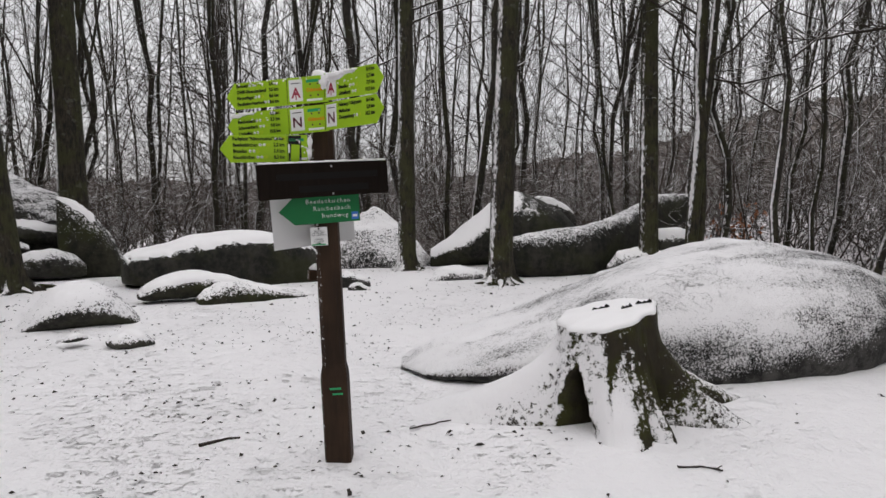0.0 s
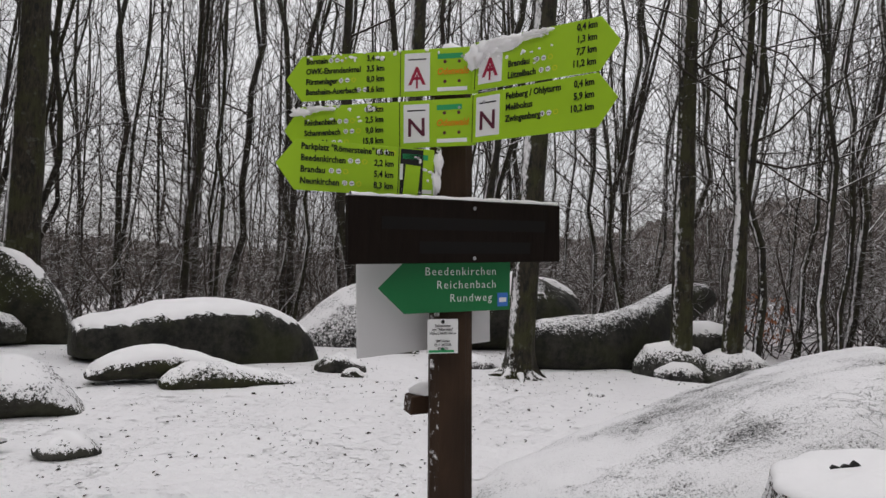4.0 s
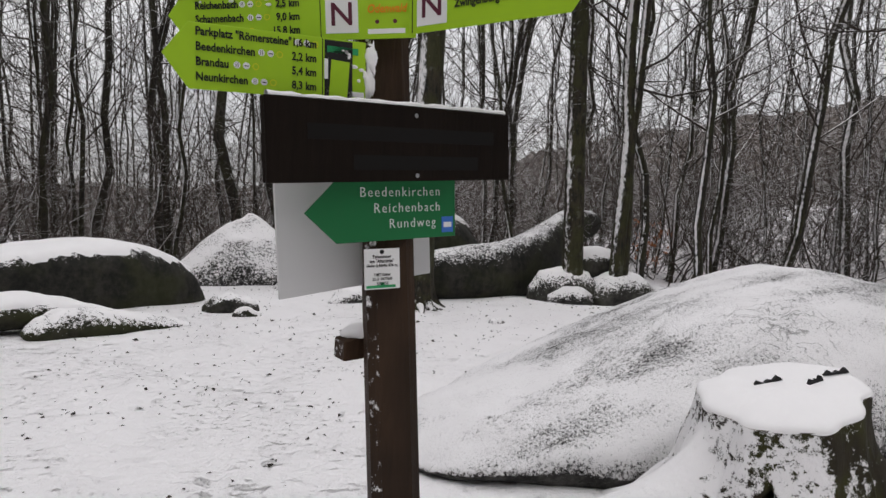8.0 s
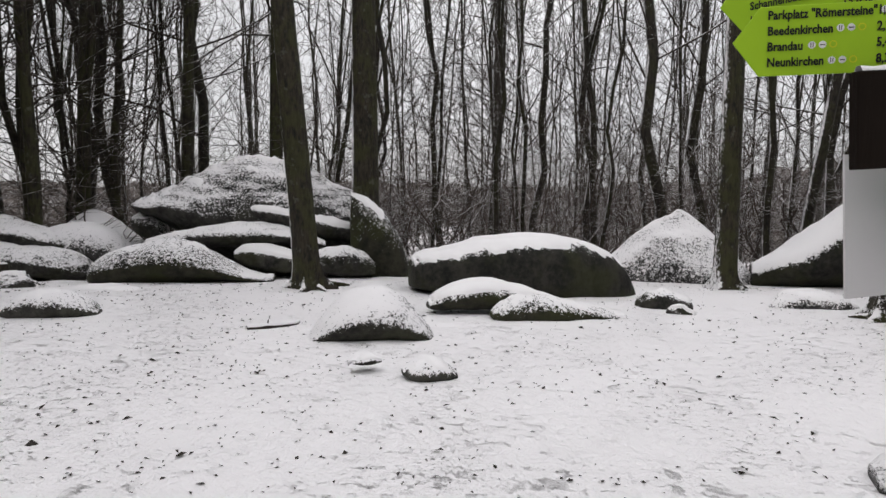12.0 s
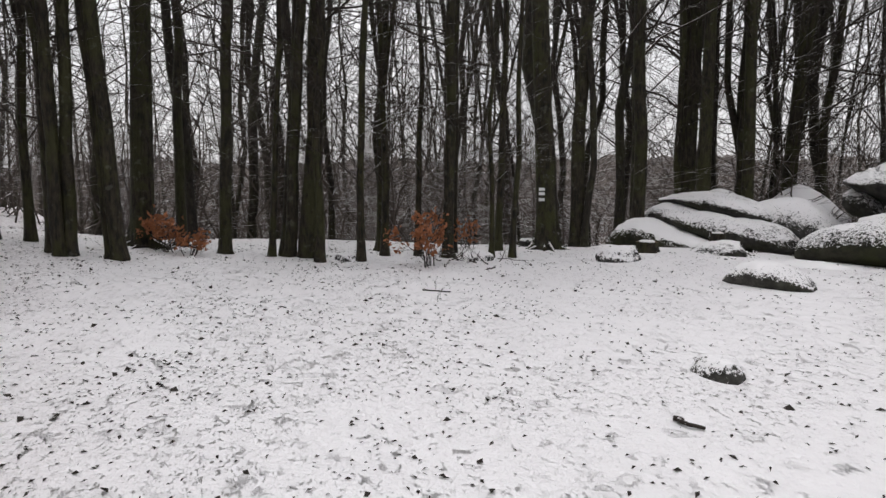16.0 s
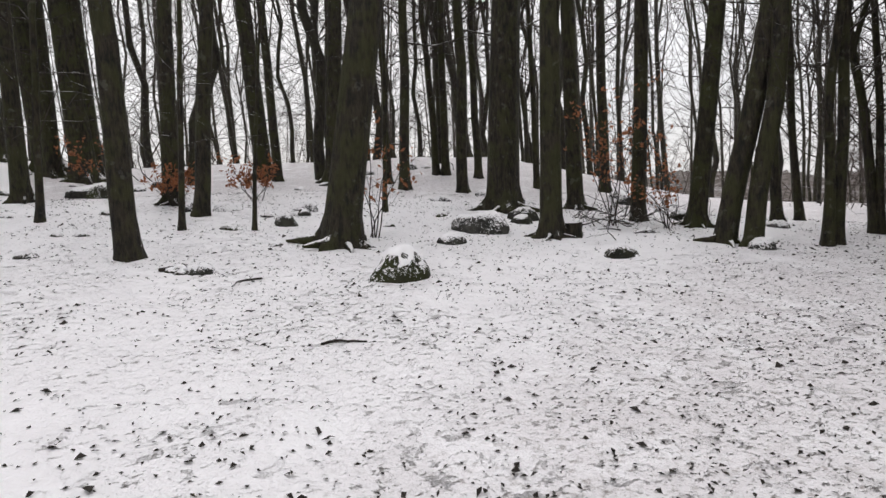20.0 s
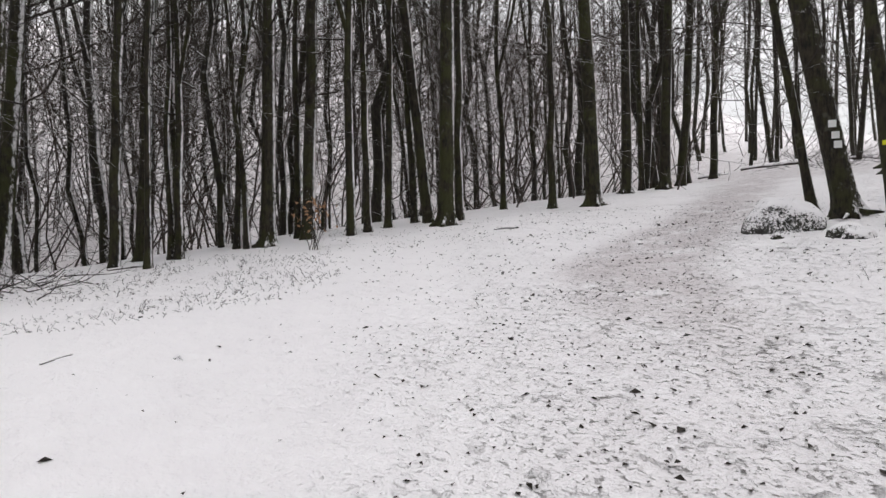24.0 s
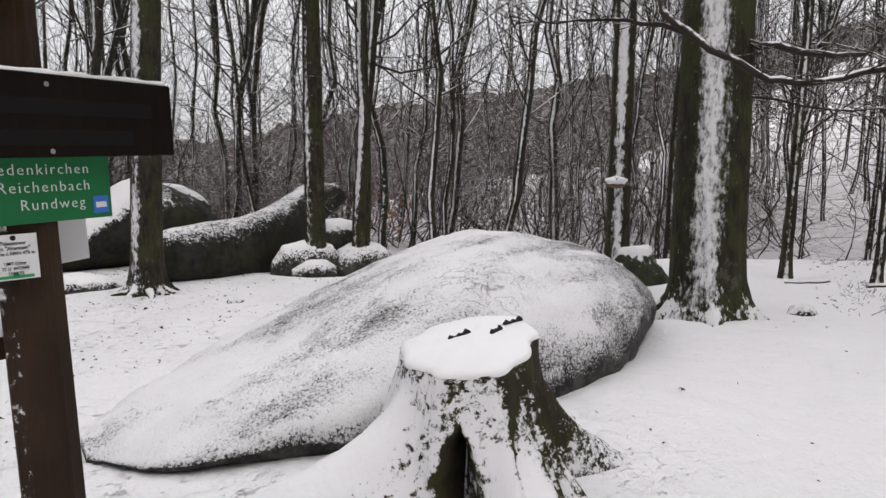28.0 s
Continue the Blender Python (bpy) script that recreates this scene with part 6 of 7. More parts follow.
arrow_plate((-0.672, 3.622, 1.915), (-0.315, 3.325, 1.93), False, [("Felsberg / Ohlyturm", "0,4 km", 0), ("Melibokus", "5,9 km", 0.0), ("Zwingenberg", "10,2 km", 0.245)], ("N", M_PURPLE), LAB, text_x=0.125, dist_x=0.40, box_x=0.022)


def spray(seed, count, x0, x1, top, reach):
    """Small flecks of blown snow, thickest along the upper edge."""
    rng = random.Random(seed)
    return [(rng.uniform(x0, x1), top - 0.148 * min(0.95, abs(rng.gauss(0, reach))), rng.uniform(0.003, 0.008), rng.uniform(0.002, 0.006)) for _ in range(count)]


def plate_snow(left, right, spots, seed):
    m, w = frame_of(left, right)
    for k, (x, z, sx, sz) in enumerate(spots):
        part("blown_snow", fast_mesh("blown_snow", *(blob(seed + k, (sx, 0.012, sz), 18, 9, 0.9) if sx > 0.009 else blob(seed + k, (sx, 0.004, sz), 7, 4, 0.6)), M_SNOW), None, post_thing, "clump of blown snow on a plate", to_post @ m @ pose(x, -0.006, z))


plate_snow((-0.672, 3.622, 2.075), (-0.315, 3.325, 2.08), [(0.015, 0.035, 0.035, 0.035), (0.05, 0.05, 0.04, 0.022), (0.10, 0.052, 0.045, 0.020), (0.15, 0.056, 0.035, 0.016), (0.20, 0.060, 0.035, 0.012), (0.24, 0.064, 0.022, 0.008)] + spray(31, 46, 0.0, 0.27, 0.075, 0.30), 5)
plate_snow((-1.262, 3.795, 1.875), (-0.655, 3.645, 1.915), [(0.11, 0.064, 0.05, 0.010), (0.06, 0.055, 0.03, 0.014)] + spray(32, 26, 0.03, 0.30, 0.075, 0.16), 15)
plate_snow((-1.235, 3.56, 1.735), (-0.775, 3.655, 1.745), [(0.476, -0.03, 0.012, 0.045), (0.484, 0.03, 0.012, 0.04)] + spray(33, 14, 0.40, 0.49, 0.07, 0.5), 25)
plate_snow((-1.268, 3.805, 2.045), (-0.655, 3.645, 2.075), spray(34, 22, 0.04, 0.58, 0.074, 0.10), 85)


def build_boards():
    m, w = frame_of((-1.01, 3.475, 1.55), (-0.345, 3.805, 1.595))
    h = 0.096
    dark = part("name_board", prism([(0, -h), (w, -h + 0.004), (w, h - 0.003), (w * 0.5, h), (0, h)], -0.012, 0.016, 0.003), M_BOARD, post_thing, "blackened wooden name board", to_post @ m)
    for z, lo, hi in ((0.022, 0.10, 0.68), (-0.048, 0.22, 0.62)):
        part("worn_lettering", box(lo, hi, -0.0128, -0.012, z - 0.018, z + 0.018), M_ENGRAVE, dark, "worn engraved line no longer legible")
    part("screw", disc(0.006, 10), M_STEEL, dark, "", pose(w * 0.55, -0.013, 0.072))
    part("screw", disc(0.006, 10), M_STEEL, dark, "", pose(w * 0.55, -0.013, -0.08))
    snow_line = Tubes()
    xs = np.linspace(0.01, w - 0.01, 26)
    rng = np.random.default_rng(4)
    snow_line.add(np.column_stack([xs, np.full(26, 0.002), np.full(26, h + 0.001)]), 0.006 + 0.006 * rng.random(26), 6)
    part("snow_line", snow_line.mesh("snow_line", M_SNOW), None, dark, "thin line of snow")
    g, gw = frame_of((-0.92, 3.555, 1.39), (-0.505, 3.765, 1.415))
    gh = 0.077
    green = part("direction_sign", prism([(0, 0), (0.085, -gh), (gw, -gh), (gw, gh), (0.085, gh)], -0.005, 0.0, 0.001), M_GREEN, post_thing, "dark green arrow sign with white lettering", to_post @ g)
    for k, s in enumerate(("Beedenkirchen", "Reichenbach", "Rundweg")):
        lettering(s, 0.036, gw - 0.055 - (0.016 if k == 2 else 0), 0.036 - 0.041 * k, green, M_PAPER, -0.0058, "RIGHT", -0.0004, 1.0, spacing=1.2)
    part("badge", box(gw - 0.05, gw - 0.01, -0.0066, -0.005, -gh + 0.012, -gh + 0.055), M_BLUE, green, "small blue badge")
    part("badge_print", box(gw - 0.044, gw - 0.016, -0.0072, -0.0067, -gh + 0.026, -gh + 0.040), M_PAPER, green)
    wm, ww = frame_of((-0.985, 3.655, 1.335), (-0.555, 3.87, 1.37))
    part("white_panel", prism([(0, -0.165), (ww, -0.150), (ww, 0.15), (0, 0.16)], -0.004, 0.004, 0.001), M_WHITE, post_thing, "blank white panel behind the post", to_post @ wm)
    lm, lw = frame_of((-0.765, 3.645, 1.25), (-0.672, 3.66, 1.255))
    lab = part("height_label", box(0, lw, -0.003, 0, -0.052, 0.052), M_PAPER, post_thing, "white label with small print", to_post @ lm)
    for k, (t, s) in enumerate((("Felsenmeer", 0.0125), ("am \"Altarstein\"", 0.0125), ("Höhe ü NHN 476 m", 0.0115), ("", 0.01), ("UMT-Gitter", 0.0105), ("32 U  0477645", 0.0105), ("5508152", 0.0105))):
        if t:
            lettering(t, s, lw / 2, 0.028 - 0.0115 * k, lab, M_INK, -0.0036, "CENTER", 0.0001, 0.85)
    part("label_edge", box(0.004, lw - 0.012, -0.0036, -0.003, -0.049, -0.042), M_MINT, lab)
    part("label_seal", disc(0.006, 10), M_INK, lab, "", pose(lw / 2, -0.0036, 0.044))
    part("label_seal", disc(0.006, 10), M_MINT, lab, "", pose(lw / 2, -0.0036, -0.040))
    # stub of a wooden arm at the back of the post
    am = Matrix.Translation((-0.785, 3.80, 1.03)) @ Matrix.Rotation(radians(20), 4, "Z")
    arm = part("wooden_stub", prism([(-0.03, -0.045), (0.06, -0.04), (0.06, 0.03), (-0.028, 0.012)], -0.035, 0.035, 0.004), M_POST, post_thing, "short reddish wooden stub with snow", to_post @ am)
    part("snow_tuft", fast_mesh("snow_tuft", *blob(8, (0.05, 0.04, 0.025)), M_SNOW), None, arm, "", pose(0.03, 0, 0.028))


build_boards()


# ---- the great beech beside the whale boulder ----
def limb(tubes, rng, pts, r0, r1, twigs=14, reach=0.7):
    pts = np.array(pts, dtype=float)
    t = np.linspace(0, 1, len(pts))
    tt = np.linspace(0, 1, len(pts) * 3)
    fine = np.column_stack([np.interp(tt, t, pts[:, c]) for c in range(3)])
    fine[1:-1] = (fine[:-2] + 2 * fine[1:-1] + fine[2:]) / 4
    fine[1:-1] += rng.normal(0, 0.012, (len(tt) - 2, 3))
    tubes.add(fine, r0 + (r1 - r0) * tt, 7)
    for _ in range(twigs):
        k = rng.integers(len(tt) // 4, len(tt))
        along = fine[min(k + 1, len(tt) - 1)] - fine[max(k - 1, 0)]
        along /= np.linalg.norm(along) + 1e-6
        d = along + rng.normal(0, 0.7, 3) + np.array((0, 0, 0.1))
        grow_branch(tubes, rng, fine[k], d / np.linalg.norm(d), reach * rng.uniform(0.5, 1.3), 0.008, 1, 4, (0, 4), 0.003)
    return fine


def snow_along(pts, r, name, parent):
    """A ridge of snow lying on a limb."""
    up = pts + np.array((0, 0, r * 0.75))
    rng = np.random.default_rng(len(pts))
    t = Tubes()
    t.add(up, r * (0.55 + 0.4 * rng.random(len(up))), 7)
    part(name, t.mesh(name, M_SNOW), None, parent, "ridge of snow lying on the limb")


def great_beech():
    x, y = 5.52, 5.92
    base = Vector((x, y, rough_land(x, y)))
    ob = thing("great_beech", pose(*base), "old broad beech with a vertical snow streak and snow-laden limbs", "tree", "trees round the clearing")
    stem, crown = stem_and_crown(901, 24, 0.76, sides=36, prim=26, twigs=(7, 4), low=0.24, roots=6, flare=0.42, bend=0.004, segs=22, finest=0.006)
    part("trunk", stem.mesh("trunk", M_BARK_GREAT), None, ob)
    part("crown", crown.mesh("crown", M_TWIG), None, ob)
    o = np.array(base)
    rng = np.random.default_rng(17)
    for pts, r0, r1, tw in (([(5.3, 6.15, 3.75), (4.9, 6.32, 3.44), (4.52, 5.69, 2.92), (4.42, 5.24, 2.63), (4.47, 4.91, 2.41), (4.62, 4.66, 2.30), (4.96, 4.26, 2.37), (5.22, 3.91, 2.47), (5.56, 3.57, 2.55), (6.08, 3.19, 2.64), (6.59, 2.64, 2.53)], 0.042, 0.010, 46),
                            ([(5.5, 5.8, 2.95), (5.66, 5.27, 2.82), (5.93, 5.0, 2.75), (6.32, 4.88, 2.79)], 0.045, 0.022, 6),
                            ([(5.3, 6.0, 3.0), (4.62, 6.03, 3.05), (4.2, 6.19, 3.05), (3.87, 6.52, 3.03), (3.66, 6.95, 3.08)], 0.03, 0.006, 40),
                            ([(5.6, 5.6, 2.39), (6.28, 4.97, 2.23), (6.85, 4.42, 2.35), (7.31, 3.99, 2.31)], 0.015, 0.005, 26)):
        t = Tubes()
        fine = limb(t, rng, np.array(pts) - o, r0, r1, tw)
        lo = part("limb", t.mesh("limb", M_TWIG), None, ob)
        if r0 > 0.035:
            snow_along(fine[2:-2], 0.022, "snow_ridge", lo)


M_BARK_GREAT = bark_mat("great_beech_bark", c4(0.008, 0.007, 0.004), c4(0.032, 0.028, 0.013), 0.9, 0.965, 0.7, 0.16, 0.22)
great_beech()


def snow_shelf():
    m = pose(6.60, 8.12, 1.50)
    ob = thing("bracket_fungus", m, "bracket on a beech trunk heaped with snow", "fungus")
    part("bracket", fast_mesh("bracket", *blob(61, (0.14, 0.12, 0.05)), M_CUT), None, ob)
    part("snow_heap", fast_mesh("snow_heap", *blob(62, (0.17, 0.14, 0.06)), M_SNOW), None, ob, "", pose(-0.02, -0.02, 0.055))
    t = Tubes()
    rng = np.random.default_rng(3)
    for _ in range(5):
        grow_branch(t, rng, (0, 0, 0), (rng.normal(0, 1), rng.normal(-0.4, 0.5), 0.2), 0.35, 0.008, 1, 4, (0, 3))
    part("twigs", t.mesh("twigs", M_TWIG), None, ob)


snow_shelf()


# ---- trail marks on trunks ----
def trail_mark(x, y, z, mat, label, w=0.09, h=0.09, face=0.0):
    ob = part("trail_marker", box(-w / 2, w / 2, -0.004, 0.0, -h / 2, h / 2, 0.0012), mat, None, "", pose(x, y, z, 0, 0, face))
    tagged(ob, label, "trail marker", "trail markers")


for z in (0.94, 0.85, 0.73):
    trail_mark(-13.99, 6.20, z, M_PAPER, "small white trail mark fixed to a beech trunk", 0.12, 0.06, 65)
trail_mark(-12.07, -1.40, 0.78, M_GOLD, "small yellow trail mark on a beech trunk", 0.11, 0.16, 112)
for x, y, z in ((3.62, -10.83, 2.98), (3.58, -10.86, 2.79), (3.55, -10.88, 2.63)):
    trail_mark(x, y, z, M_PAPER, "white trail mark painted on a leaning trunk", 0.12, 0.12, 207)
trail_mark(2.60, -9.96, 2.50, M_GOLD, "yellow trail mark on a slim trunk", 0.06, 0.07, 207)


# ---- copper-leaved young beeches ----
def shrub(x, y, h, w, leaves, seed, label="", mat=None):
    rng = np.random.default_rng(seed)
    ob = thing("beech_sapling", on_land(x, y), label or "young beech still holding copper-brown dead leaves", "shrub", "copper-leaved saplings")
    clouds = []
    for _ in range(7 if h < 1.5 else 5):
        a = rng.uniform(0, 6.28)
        d = np.array((math.cos(a) * 0.5 * w / h, math.sin(a) * 0.5 * w / h, 1))
        p = np.array((rng.normal(0, 0.05), rng.normal(0, 0.05), -0.05))
        t = Tubes()
        grow_branch(t, rng, p, d / np.linalg.norm(d), h * rng.uniform(0.7, 1.05), 0.006 + 0.004 * h, 0, 4, (6, 3), 0.002)
        part("stem", t.mesh("stem", M_TWIG), None, ob)
        clouds += t.v
    v = np.concatenate(clouds)
    v = v[v[:, 2] > 0.28 * h]
    lv, lq = [], []
    for i in range(leaves):
        c = v[rng.integers(len(v))] + rng.normal(0, 0.03, 3)
        ax = rng.normal(0, 1, 3)
        ax /= np.linalg.norm(ax)
        up = np.cross(ax, rng.normal(0, 1, 3))
        up /= np.linalg.norm(up)
        nn = np.cross(ax, up)
        l = rng.uniform(0.035, 0.06)
        b = len(lv)
        lv += [c - ax * l, c + up * l * 0.5 + nn * l * 0.25, c + ax * l, c - up * l * 0.5 + nn * l * 0.25]
        lq.append((b, b + 1, b + 2, b + 3))
    part("leaves", fast_mesh("leaves", lv, lq, mat or M_COPPER, False), None, ob, "copper-brown withered leaves")


M_PALE_LEAF = plain("pale_withered_leaves", (0.42, 0.24, 0.13), 0.7, 0.35, 9, 0)
shrub(-11.8, 3.45, 0.95, 1.0, 420, 1, "leafy copper-brown beech sapling at the clearing's edge")
shrub(-13.3, -0.9, 0.9, 1.1, 330, 2)
shrub(-12.9, -0.4, 0.5, 0.9, 160, 3)
shrub(-10.0, -7.3, 2.6, 1.5, 260, 4, "tall sapling with scattered copper leaves")
shrub(-10.6, -6.6, 1.3, 1.1, 160, 5)
shrub(-11.3, -8.0, 2.4, 1.3, 170, 6, "tall sapling with scattered copper leaves")
shrub(-5.6, -8.0, 1.9, 0.7, 110, 7, "thin sapling with a few copper leaves beside a leaning beech")
shrub(-3.4, -12.6, 1.1, 1.8, 420, 8)
shrub(-5.2, -12.9, 1.1, 1.6, 420, 9)
shrub(-2.4, -17.0, 1.6, 1.6, 170, 10)
shrub(11.0, -5.0, 1.3, 0.9, 70, 11, "sapling with pale withered leaves in front of the wood", M_PALE_LEAF)
shrub(11.9, 5.2, 1.6, 1.4, 200, 12, "sapling with pale withered leaves in the dip", M_PALE_LEAF)
shrub(7.6, 16.5, 1.9, 1.2, 200, 13)
shrub(-13.5, 4.6, 0.8, 0.9, 120, 14)


# ---- small stumps, logs and brush ----
def small_stump(x, y, r, h, seed):
    rng = np.random.default_rng(seed)
    ob = thing("old_stump", on_land(x, y), "weathered grey stump with a dusting of snow", "stump", "old stumps")
    t = Tubes()
    zz = np.array((-0.15, 0.0, h * 0.3, h * 0.7, h))
    lob = 1 + rng.normal(0, 0.07, (5, 14)) + np.exp(-np.clip(zz, 0, None) / 0.12)[:, None] * 0.35 * (1 + np.cos(np.linspace(0, 2 * math.pi, 14, endpoint=False) * 4))[None, :] * 0.6
    t.add(np.column_stack([np.zeros(5), np.zeros(5), zz]), np.full(5, r), 14, lob)
    part("bark", t.mesh("bark", M_BARK), None, ob)
    bm = disc(r * 0.99, 14)
    part("sawn_top", bm, M_CUT, ob, "", pose(0, 0, h - 0.01, -90))
    part("snow_top", fast_mesh("snow_top", *blob(seed, (r * 0.8, r * 0.75, 0.03)), M_SNOW), None, ob, "", pose(0.02, 0, h))


small_stump(-8.45, -6.65, 0.13, 0.22, 71)
small_stump(-12.6, 7.8, 0.2, 0.2, 74)
small_stump(-12.9, 9.5, 0.14, 0.35, 75)


def log(x, y, length, r, turn, seed, z=0.0, label="fallen branch lying in the snow", name="fallen_log", snow=True, slope=0.0):
    rng = np.random.default_rng(seed)
    n = 9
    ob = thing(name, on_land(x, y), label, "log", "fallen wood")
    s = np.linspace(-0.5, 0.5, n) * length
    c, sn = math.cos(radians(turn)), math.sin(radians(turn))
    pts = np.column_stack([s * c, s * sn, np.zeros(n)]) + np.column_stack([wander(rng, n, 0.2 * length), np.zeros(n)])
    for i in range(n):
        pts[i, 2] = land(x + pts[i, 0], y + pts[i, 1]) - land(x, y) + z + r * 0.55 + slope * s[i]
    t = Tubes()
    t.add(pts, r * np.linspace(1, 0.6, n), 8)
    for _ in range(3 if length > 1 else 1):
        k = rng.integers(2, n - 1)
        grow_branch(t, rng, pts[k], (rng.normal(0, 0.7), rng.normal(0, 0.7), abs(rng.normal(0, 0.3)) + 0.05), length * 0.2, r * 0.4, 1, 4, (0, 2))
    part("wood", t.mesh("wood", M_TWIG), None, ob)
    if snow:
        st = Tubes()
        st.add(pts + np.array((0, 0, r * 0.62)), r * np.linspace(1.0, 0.6, n) * (0.75 + 0.4 * rng.random(n)), 7)
        part("snow_ridge", st.mesh("snow_ridge", M_SNOW), None, ob)


for k, (x, y, l, r, a) in enumerate([(8.8, 5.3, 1.3, 0.035, 130), (10.1, 4.4, 1.6, 0.05, 115), (8.4, 6.3, 1.0, 0.03, 150), (7.9, 10.0, 1.3, 0.03, 160), (9.6, 4.9, 1.0, 0.025, 95), (12.9, -2.0, 1.5, 0.035, 60), (13.6, -0.6, 1.3, 0.03, 30), (12.6, 1.5, 1.2, 0.03, 140), (11.6, 3.4, 1.1, 0.03, 160),
                                          (6.75, 1.2, 0.5, 0.015, 120), (6.0, 0.25, 0.6, 0.012, 125), (9.2, -8.6, 0.9, 0.02, 60), (13.5, -30.5, 2.4, 0.12, 25), (10.5, -32.0, 2.0, 0.10, -20), (15.0, -28.0, 2.0, 0.08, 140)]):
    log(x, y, l * (0.55 if y > -25 else 1.0), r, a, 200 + k, z=-0.3 * r)
for k, (x, y, l, r, a) in enumerate([(-6.3, 8.6, 0.75, 0.035, 70), (1.4, -9.0, 0.9, 0.03, -25), (-2.45, -6.85, 0.3, 0.04, 20), (-3.0, -5.8, 0.45, 0.012, 40), (1.36, 3.35, 0.22, 0.010, -15), (-0.05, 4.25, 0.42, 0.007, 35), (-4.85, 3.72, 0.22, 0.02, 20), (-1.42, 3.95, 0.25, 0.012, 30), (-3.1, -3.4, 0.30, 0.012, 160), (-9.4, 3.1, 0.35, 0.012, 60)]):
    log(x, y, l, r, a, 260 + k, name="fallen_stick", label="dark fallen stick half sunk in the snow", snow=l > 0.7)


def brush_pile(x, y, w, h, count, seed, label):
    rng = np.random.default_rng(seed)
    t = Tubes()
    for _ in range(count):
        a = rng.uniform(0, 6.28)
        p = np.array((rng.normal(0, w * 0.3), rng.normal(0, w * 0.2), rng.uniform(0, h * 0.5)))
        p[2] += land(x + p[0], y + p[1]) - land(x, y)
        grow_branch(t, rng, p, (math.cos(a), math.sin(a), rng.uniform(-0.1, 0.35)), rng.uniform(0.4, 1.0) * w * 0.45, 0.012, 0, 4, (3, 1), 0.004)
    ob = thing("brush_pile", on_land(x, y), label, "brushwood", "brushwood", "stuff")
    part("brushwood", t.mesh("brushwood", M_TWIG), None, ob)


brush_pile(-9.9, -6.9, 2.2, 0.5, 40, 1, "tangle of cut branches among the stones")
brush_pile(9.0, -25.5, 5.0, 1.1, 60, 2, "heap of cut branches beside the trail")
brush_pile(-13.6, -0.8, 1.8, 0.4, 26, 3, "low tangle of twigs at the clearing's edge")
brush_pile(10.9, 0.2, 2.6, 0.35, 34, 4, "brambles and twigs on the snowy bank")
brush_pile(12.6, 2.6, 3.0, 0.4, 34, 5, "brambles and twigs on the snowy bank")
brush_pile(-12.0, 4.0, 1.4, 0.25, 22, 6, "low twigs round a sapling")


# ---- stones scattered over the rising ground ----
def scattered_stones():
    rng = random.Random(12)
    made = 0
    while made < 34:
        x, y = rng.uniform(-13, 2.5), rng.uniform(-21, -6.2)
        if to_line(x, y, TRAIL) < 1.6 or to_line(x, y, TRAIL_B) < 1.8 or (x > -9 and y > -7.5 and x > -1.5):
            continue
        made += 1
        w = rng.uniform(0.09, 0.34) * (1.5 if rng.random() < 0.15 else 1)
        boulder(x, y, (w, w * rng.uniform(0.55, 0.9), w * rng.uniform(0.45, 0.8)), rng.uniform(0, 360), 300 + made, rng.choice((M_ROCK, M_ROCK, M_ROCK_MOSS, M_ROCK_FROST)),
                "dark stone breaking through the snow" if w < 0.2 else "granite stone with snow on its back", name="rock", group="rocks on the slope", nu=18, nv=10, snow=0.03)


scattered_stones()


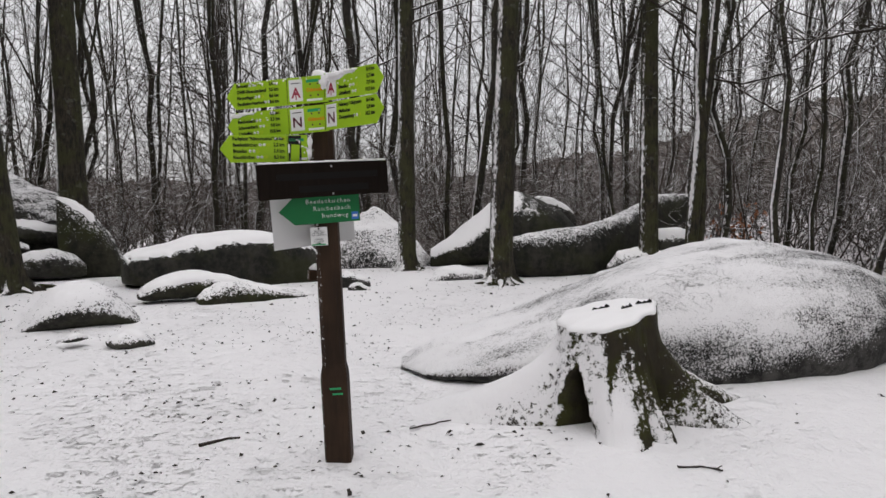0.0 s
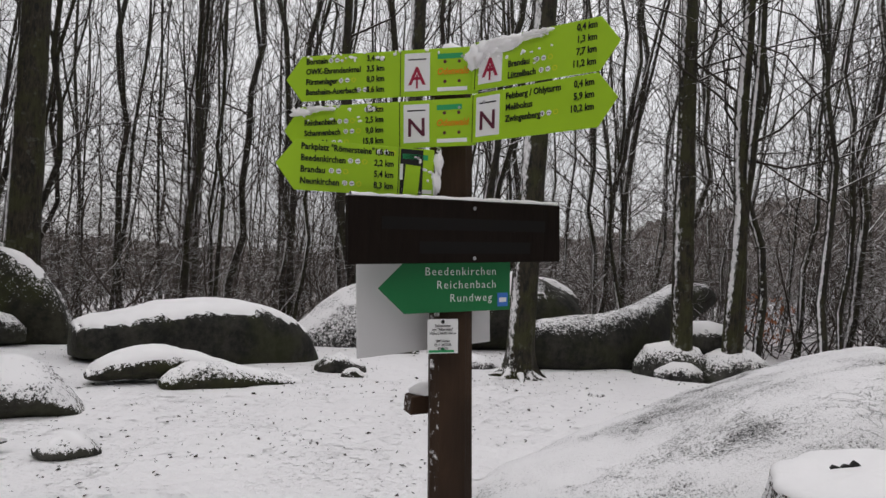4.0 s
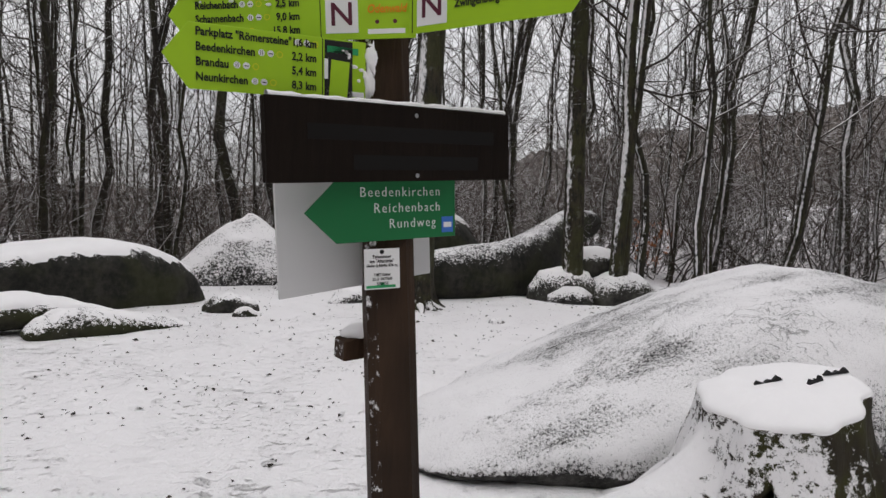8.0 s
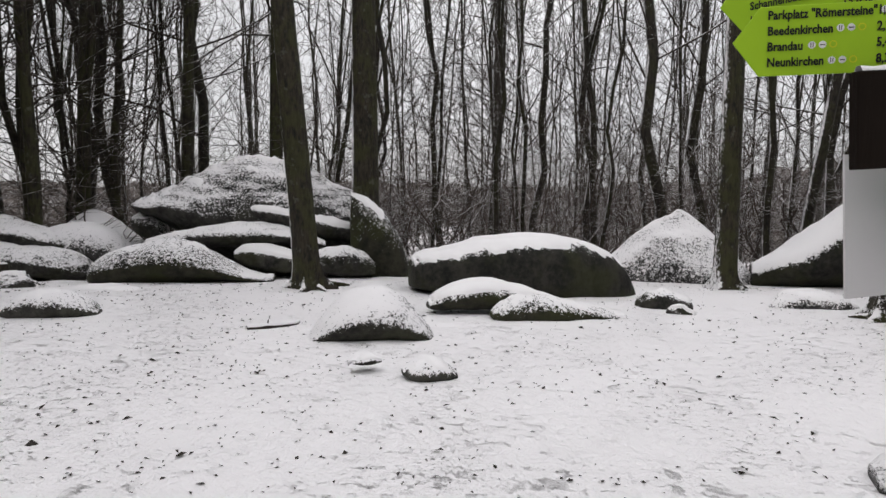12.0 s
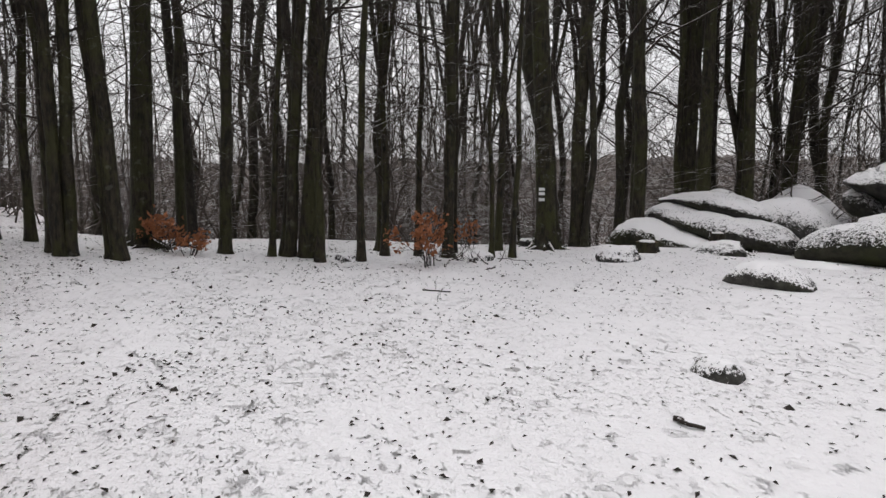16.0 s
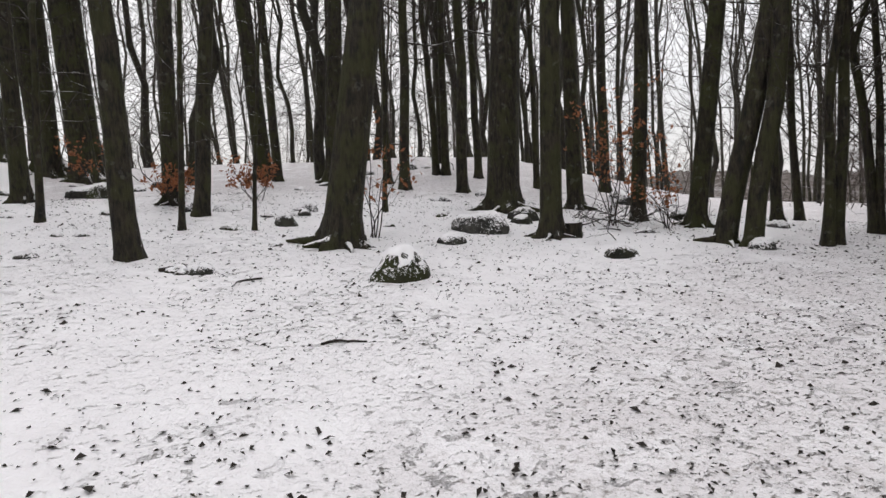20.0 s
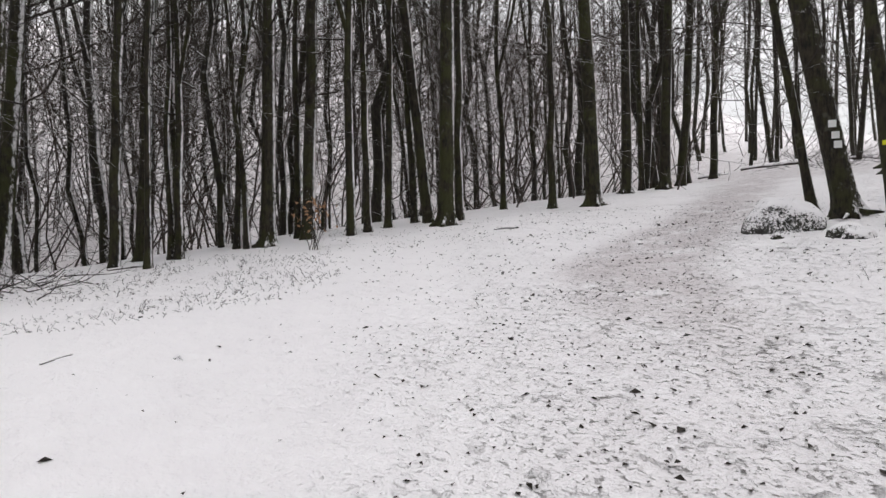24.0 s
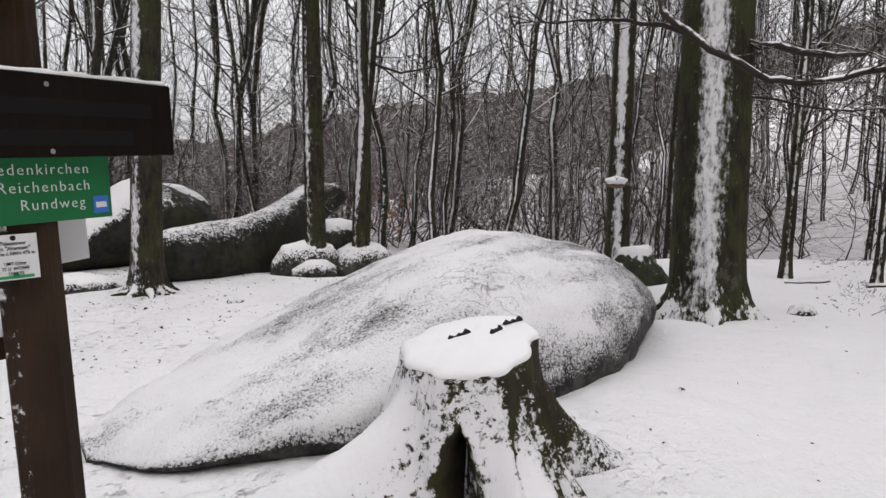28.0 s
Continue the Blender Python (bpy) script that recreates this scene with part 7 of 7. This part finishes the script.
# ---- litter: dead leaves, and stalks on the bank ----
def leaf_litter():
    rng = np.random.default_rng(5)
    v, q = [], []
    made = 0
    while made < 105000:
        r, a = 1.0 + 16.0 * rng.random() ** 0.60, rng.uniform(-math.pi, math.pi)
        x, y = -1 + r * math.sin(a), 1.2 + r * math.cos(a)
        deg = math.degrees(a)
        if deg > 35 and deg < 118:
            p = 0.035 + (0.45 * sm(8.2, 9.8, r) * sm(14.5, 12.5, r) if deg > 62 else 0)
        elif -30 < deg <= 35:
            p = 0.34
        elif deg <= -30:
            p = 0.5 + 0.5 * sm(-55, -95, deg)
        else:
            p = 0.55
        if r > 8:
            p *= 0.65
        w = trodden(x, y)
        clump = noise.noise((x * 0.9, y * 0.9, 4.0)) + 0.6 * noise.noise((x * 3.1, y * 3.1, 9.0))
        made += 1
        if rng.random() > p * (0.55 + 0.6 * w + 0.9 * clump):
            continue
        if 4.7 < y < 7.6 and -0.5 < x < 4.8:
            continue
        s = rng.uniform(0.006, 0.018) * (1.9 if rng.random() < 0.10 else 1.0) * (1.0 if r < 9 else 1.1)
        th = rng.uniform(0, 6.28)
        ax = np.array((math.cos(th), math.sin(th), rng.normal(0, 0.2)))
        up = np.array((-math.sin(th), math.cos(th), rng.normal(0, 0.35)))
        c = np.array((x, y, rough_land(x, y) + 0.004))
        b = len(v)
        k = rng.uniform(0.35, 0.8)
        lift = np.array((0, 0, s * rng.uniform(0.2, 0.7)))
        v += [c - ax * s * 1.2, c - up * s * k + lift, c + ax * s * 1.2, c + up * s * k + lift * 0.5, c - ax * s * 0.1 - lift * 0.2]
        q += [(b, b + 1, b + 4, b + 3), (b + 1, b + 2, b + 3, b + 4)]
    tagged(new("leaf_litter", fast_mesh("leaf_litter", v, q, M_LITTER, False)), "scattered dark dead leaves and crumbs of soil on snow", "leaf litter", kind="stuff")


def stalks():
    rng = np.random.default_rng(8)
    t = Tubes()
    for _ in range(3800):
        a, d = rng.uniform(62, 118), rng.uniform(8.5, 14.5)
        x, y = -1 + d * math.sin(radians(a)), 1 + d * math.cos(radians(a))
        if noise.noise((x * 0.7, y * 0.7, 2)) < -0.1:
            continue
        grow_branch(t, rng, (x, y, rough_land(x, y) - 0.02), (rng.normal(0, 0.7), rng.normal(0, 0.7), 0.32), rng.uniform(0.05, 0.17), 0.0055, 1, 4, (0, 1), 0.003)
    for x, y in ((3.16, 1.61), (2.81, 1.54), (3.0, 1.6), (1.65, -6.26), (1.18, -6.1), (-8.9, 3.05), (-9.6, 3.1), (5.0, 3.5), (-4.4, -4.2)):
        for _ in range(2):
            grow_branch(t, rng, (x + rng.normal(0, 0.04), y + rng.normal(0, 0.04), rough_land(x, y) - 0.02), (rng.normal(0, 0.5), rng.normal(0, 0.5), 0.8), rng.uniform(0.08, 0.2), 0.004, 1, 4, (0, 2), 0.002)
    tagged(new("dry_stalks", t.mesh("dry_stalks", M_TWIG)), "thin dry stalks and brambles poking out of the snow", "dry stalks", kind="stuff")


leaf_litter()
stalks()
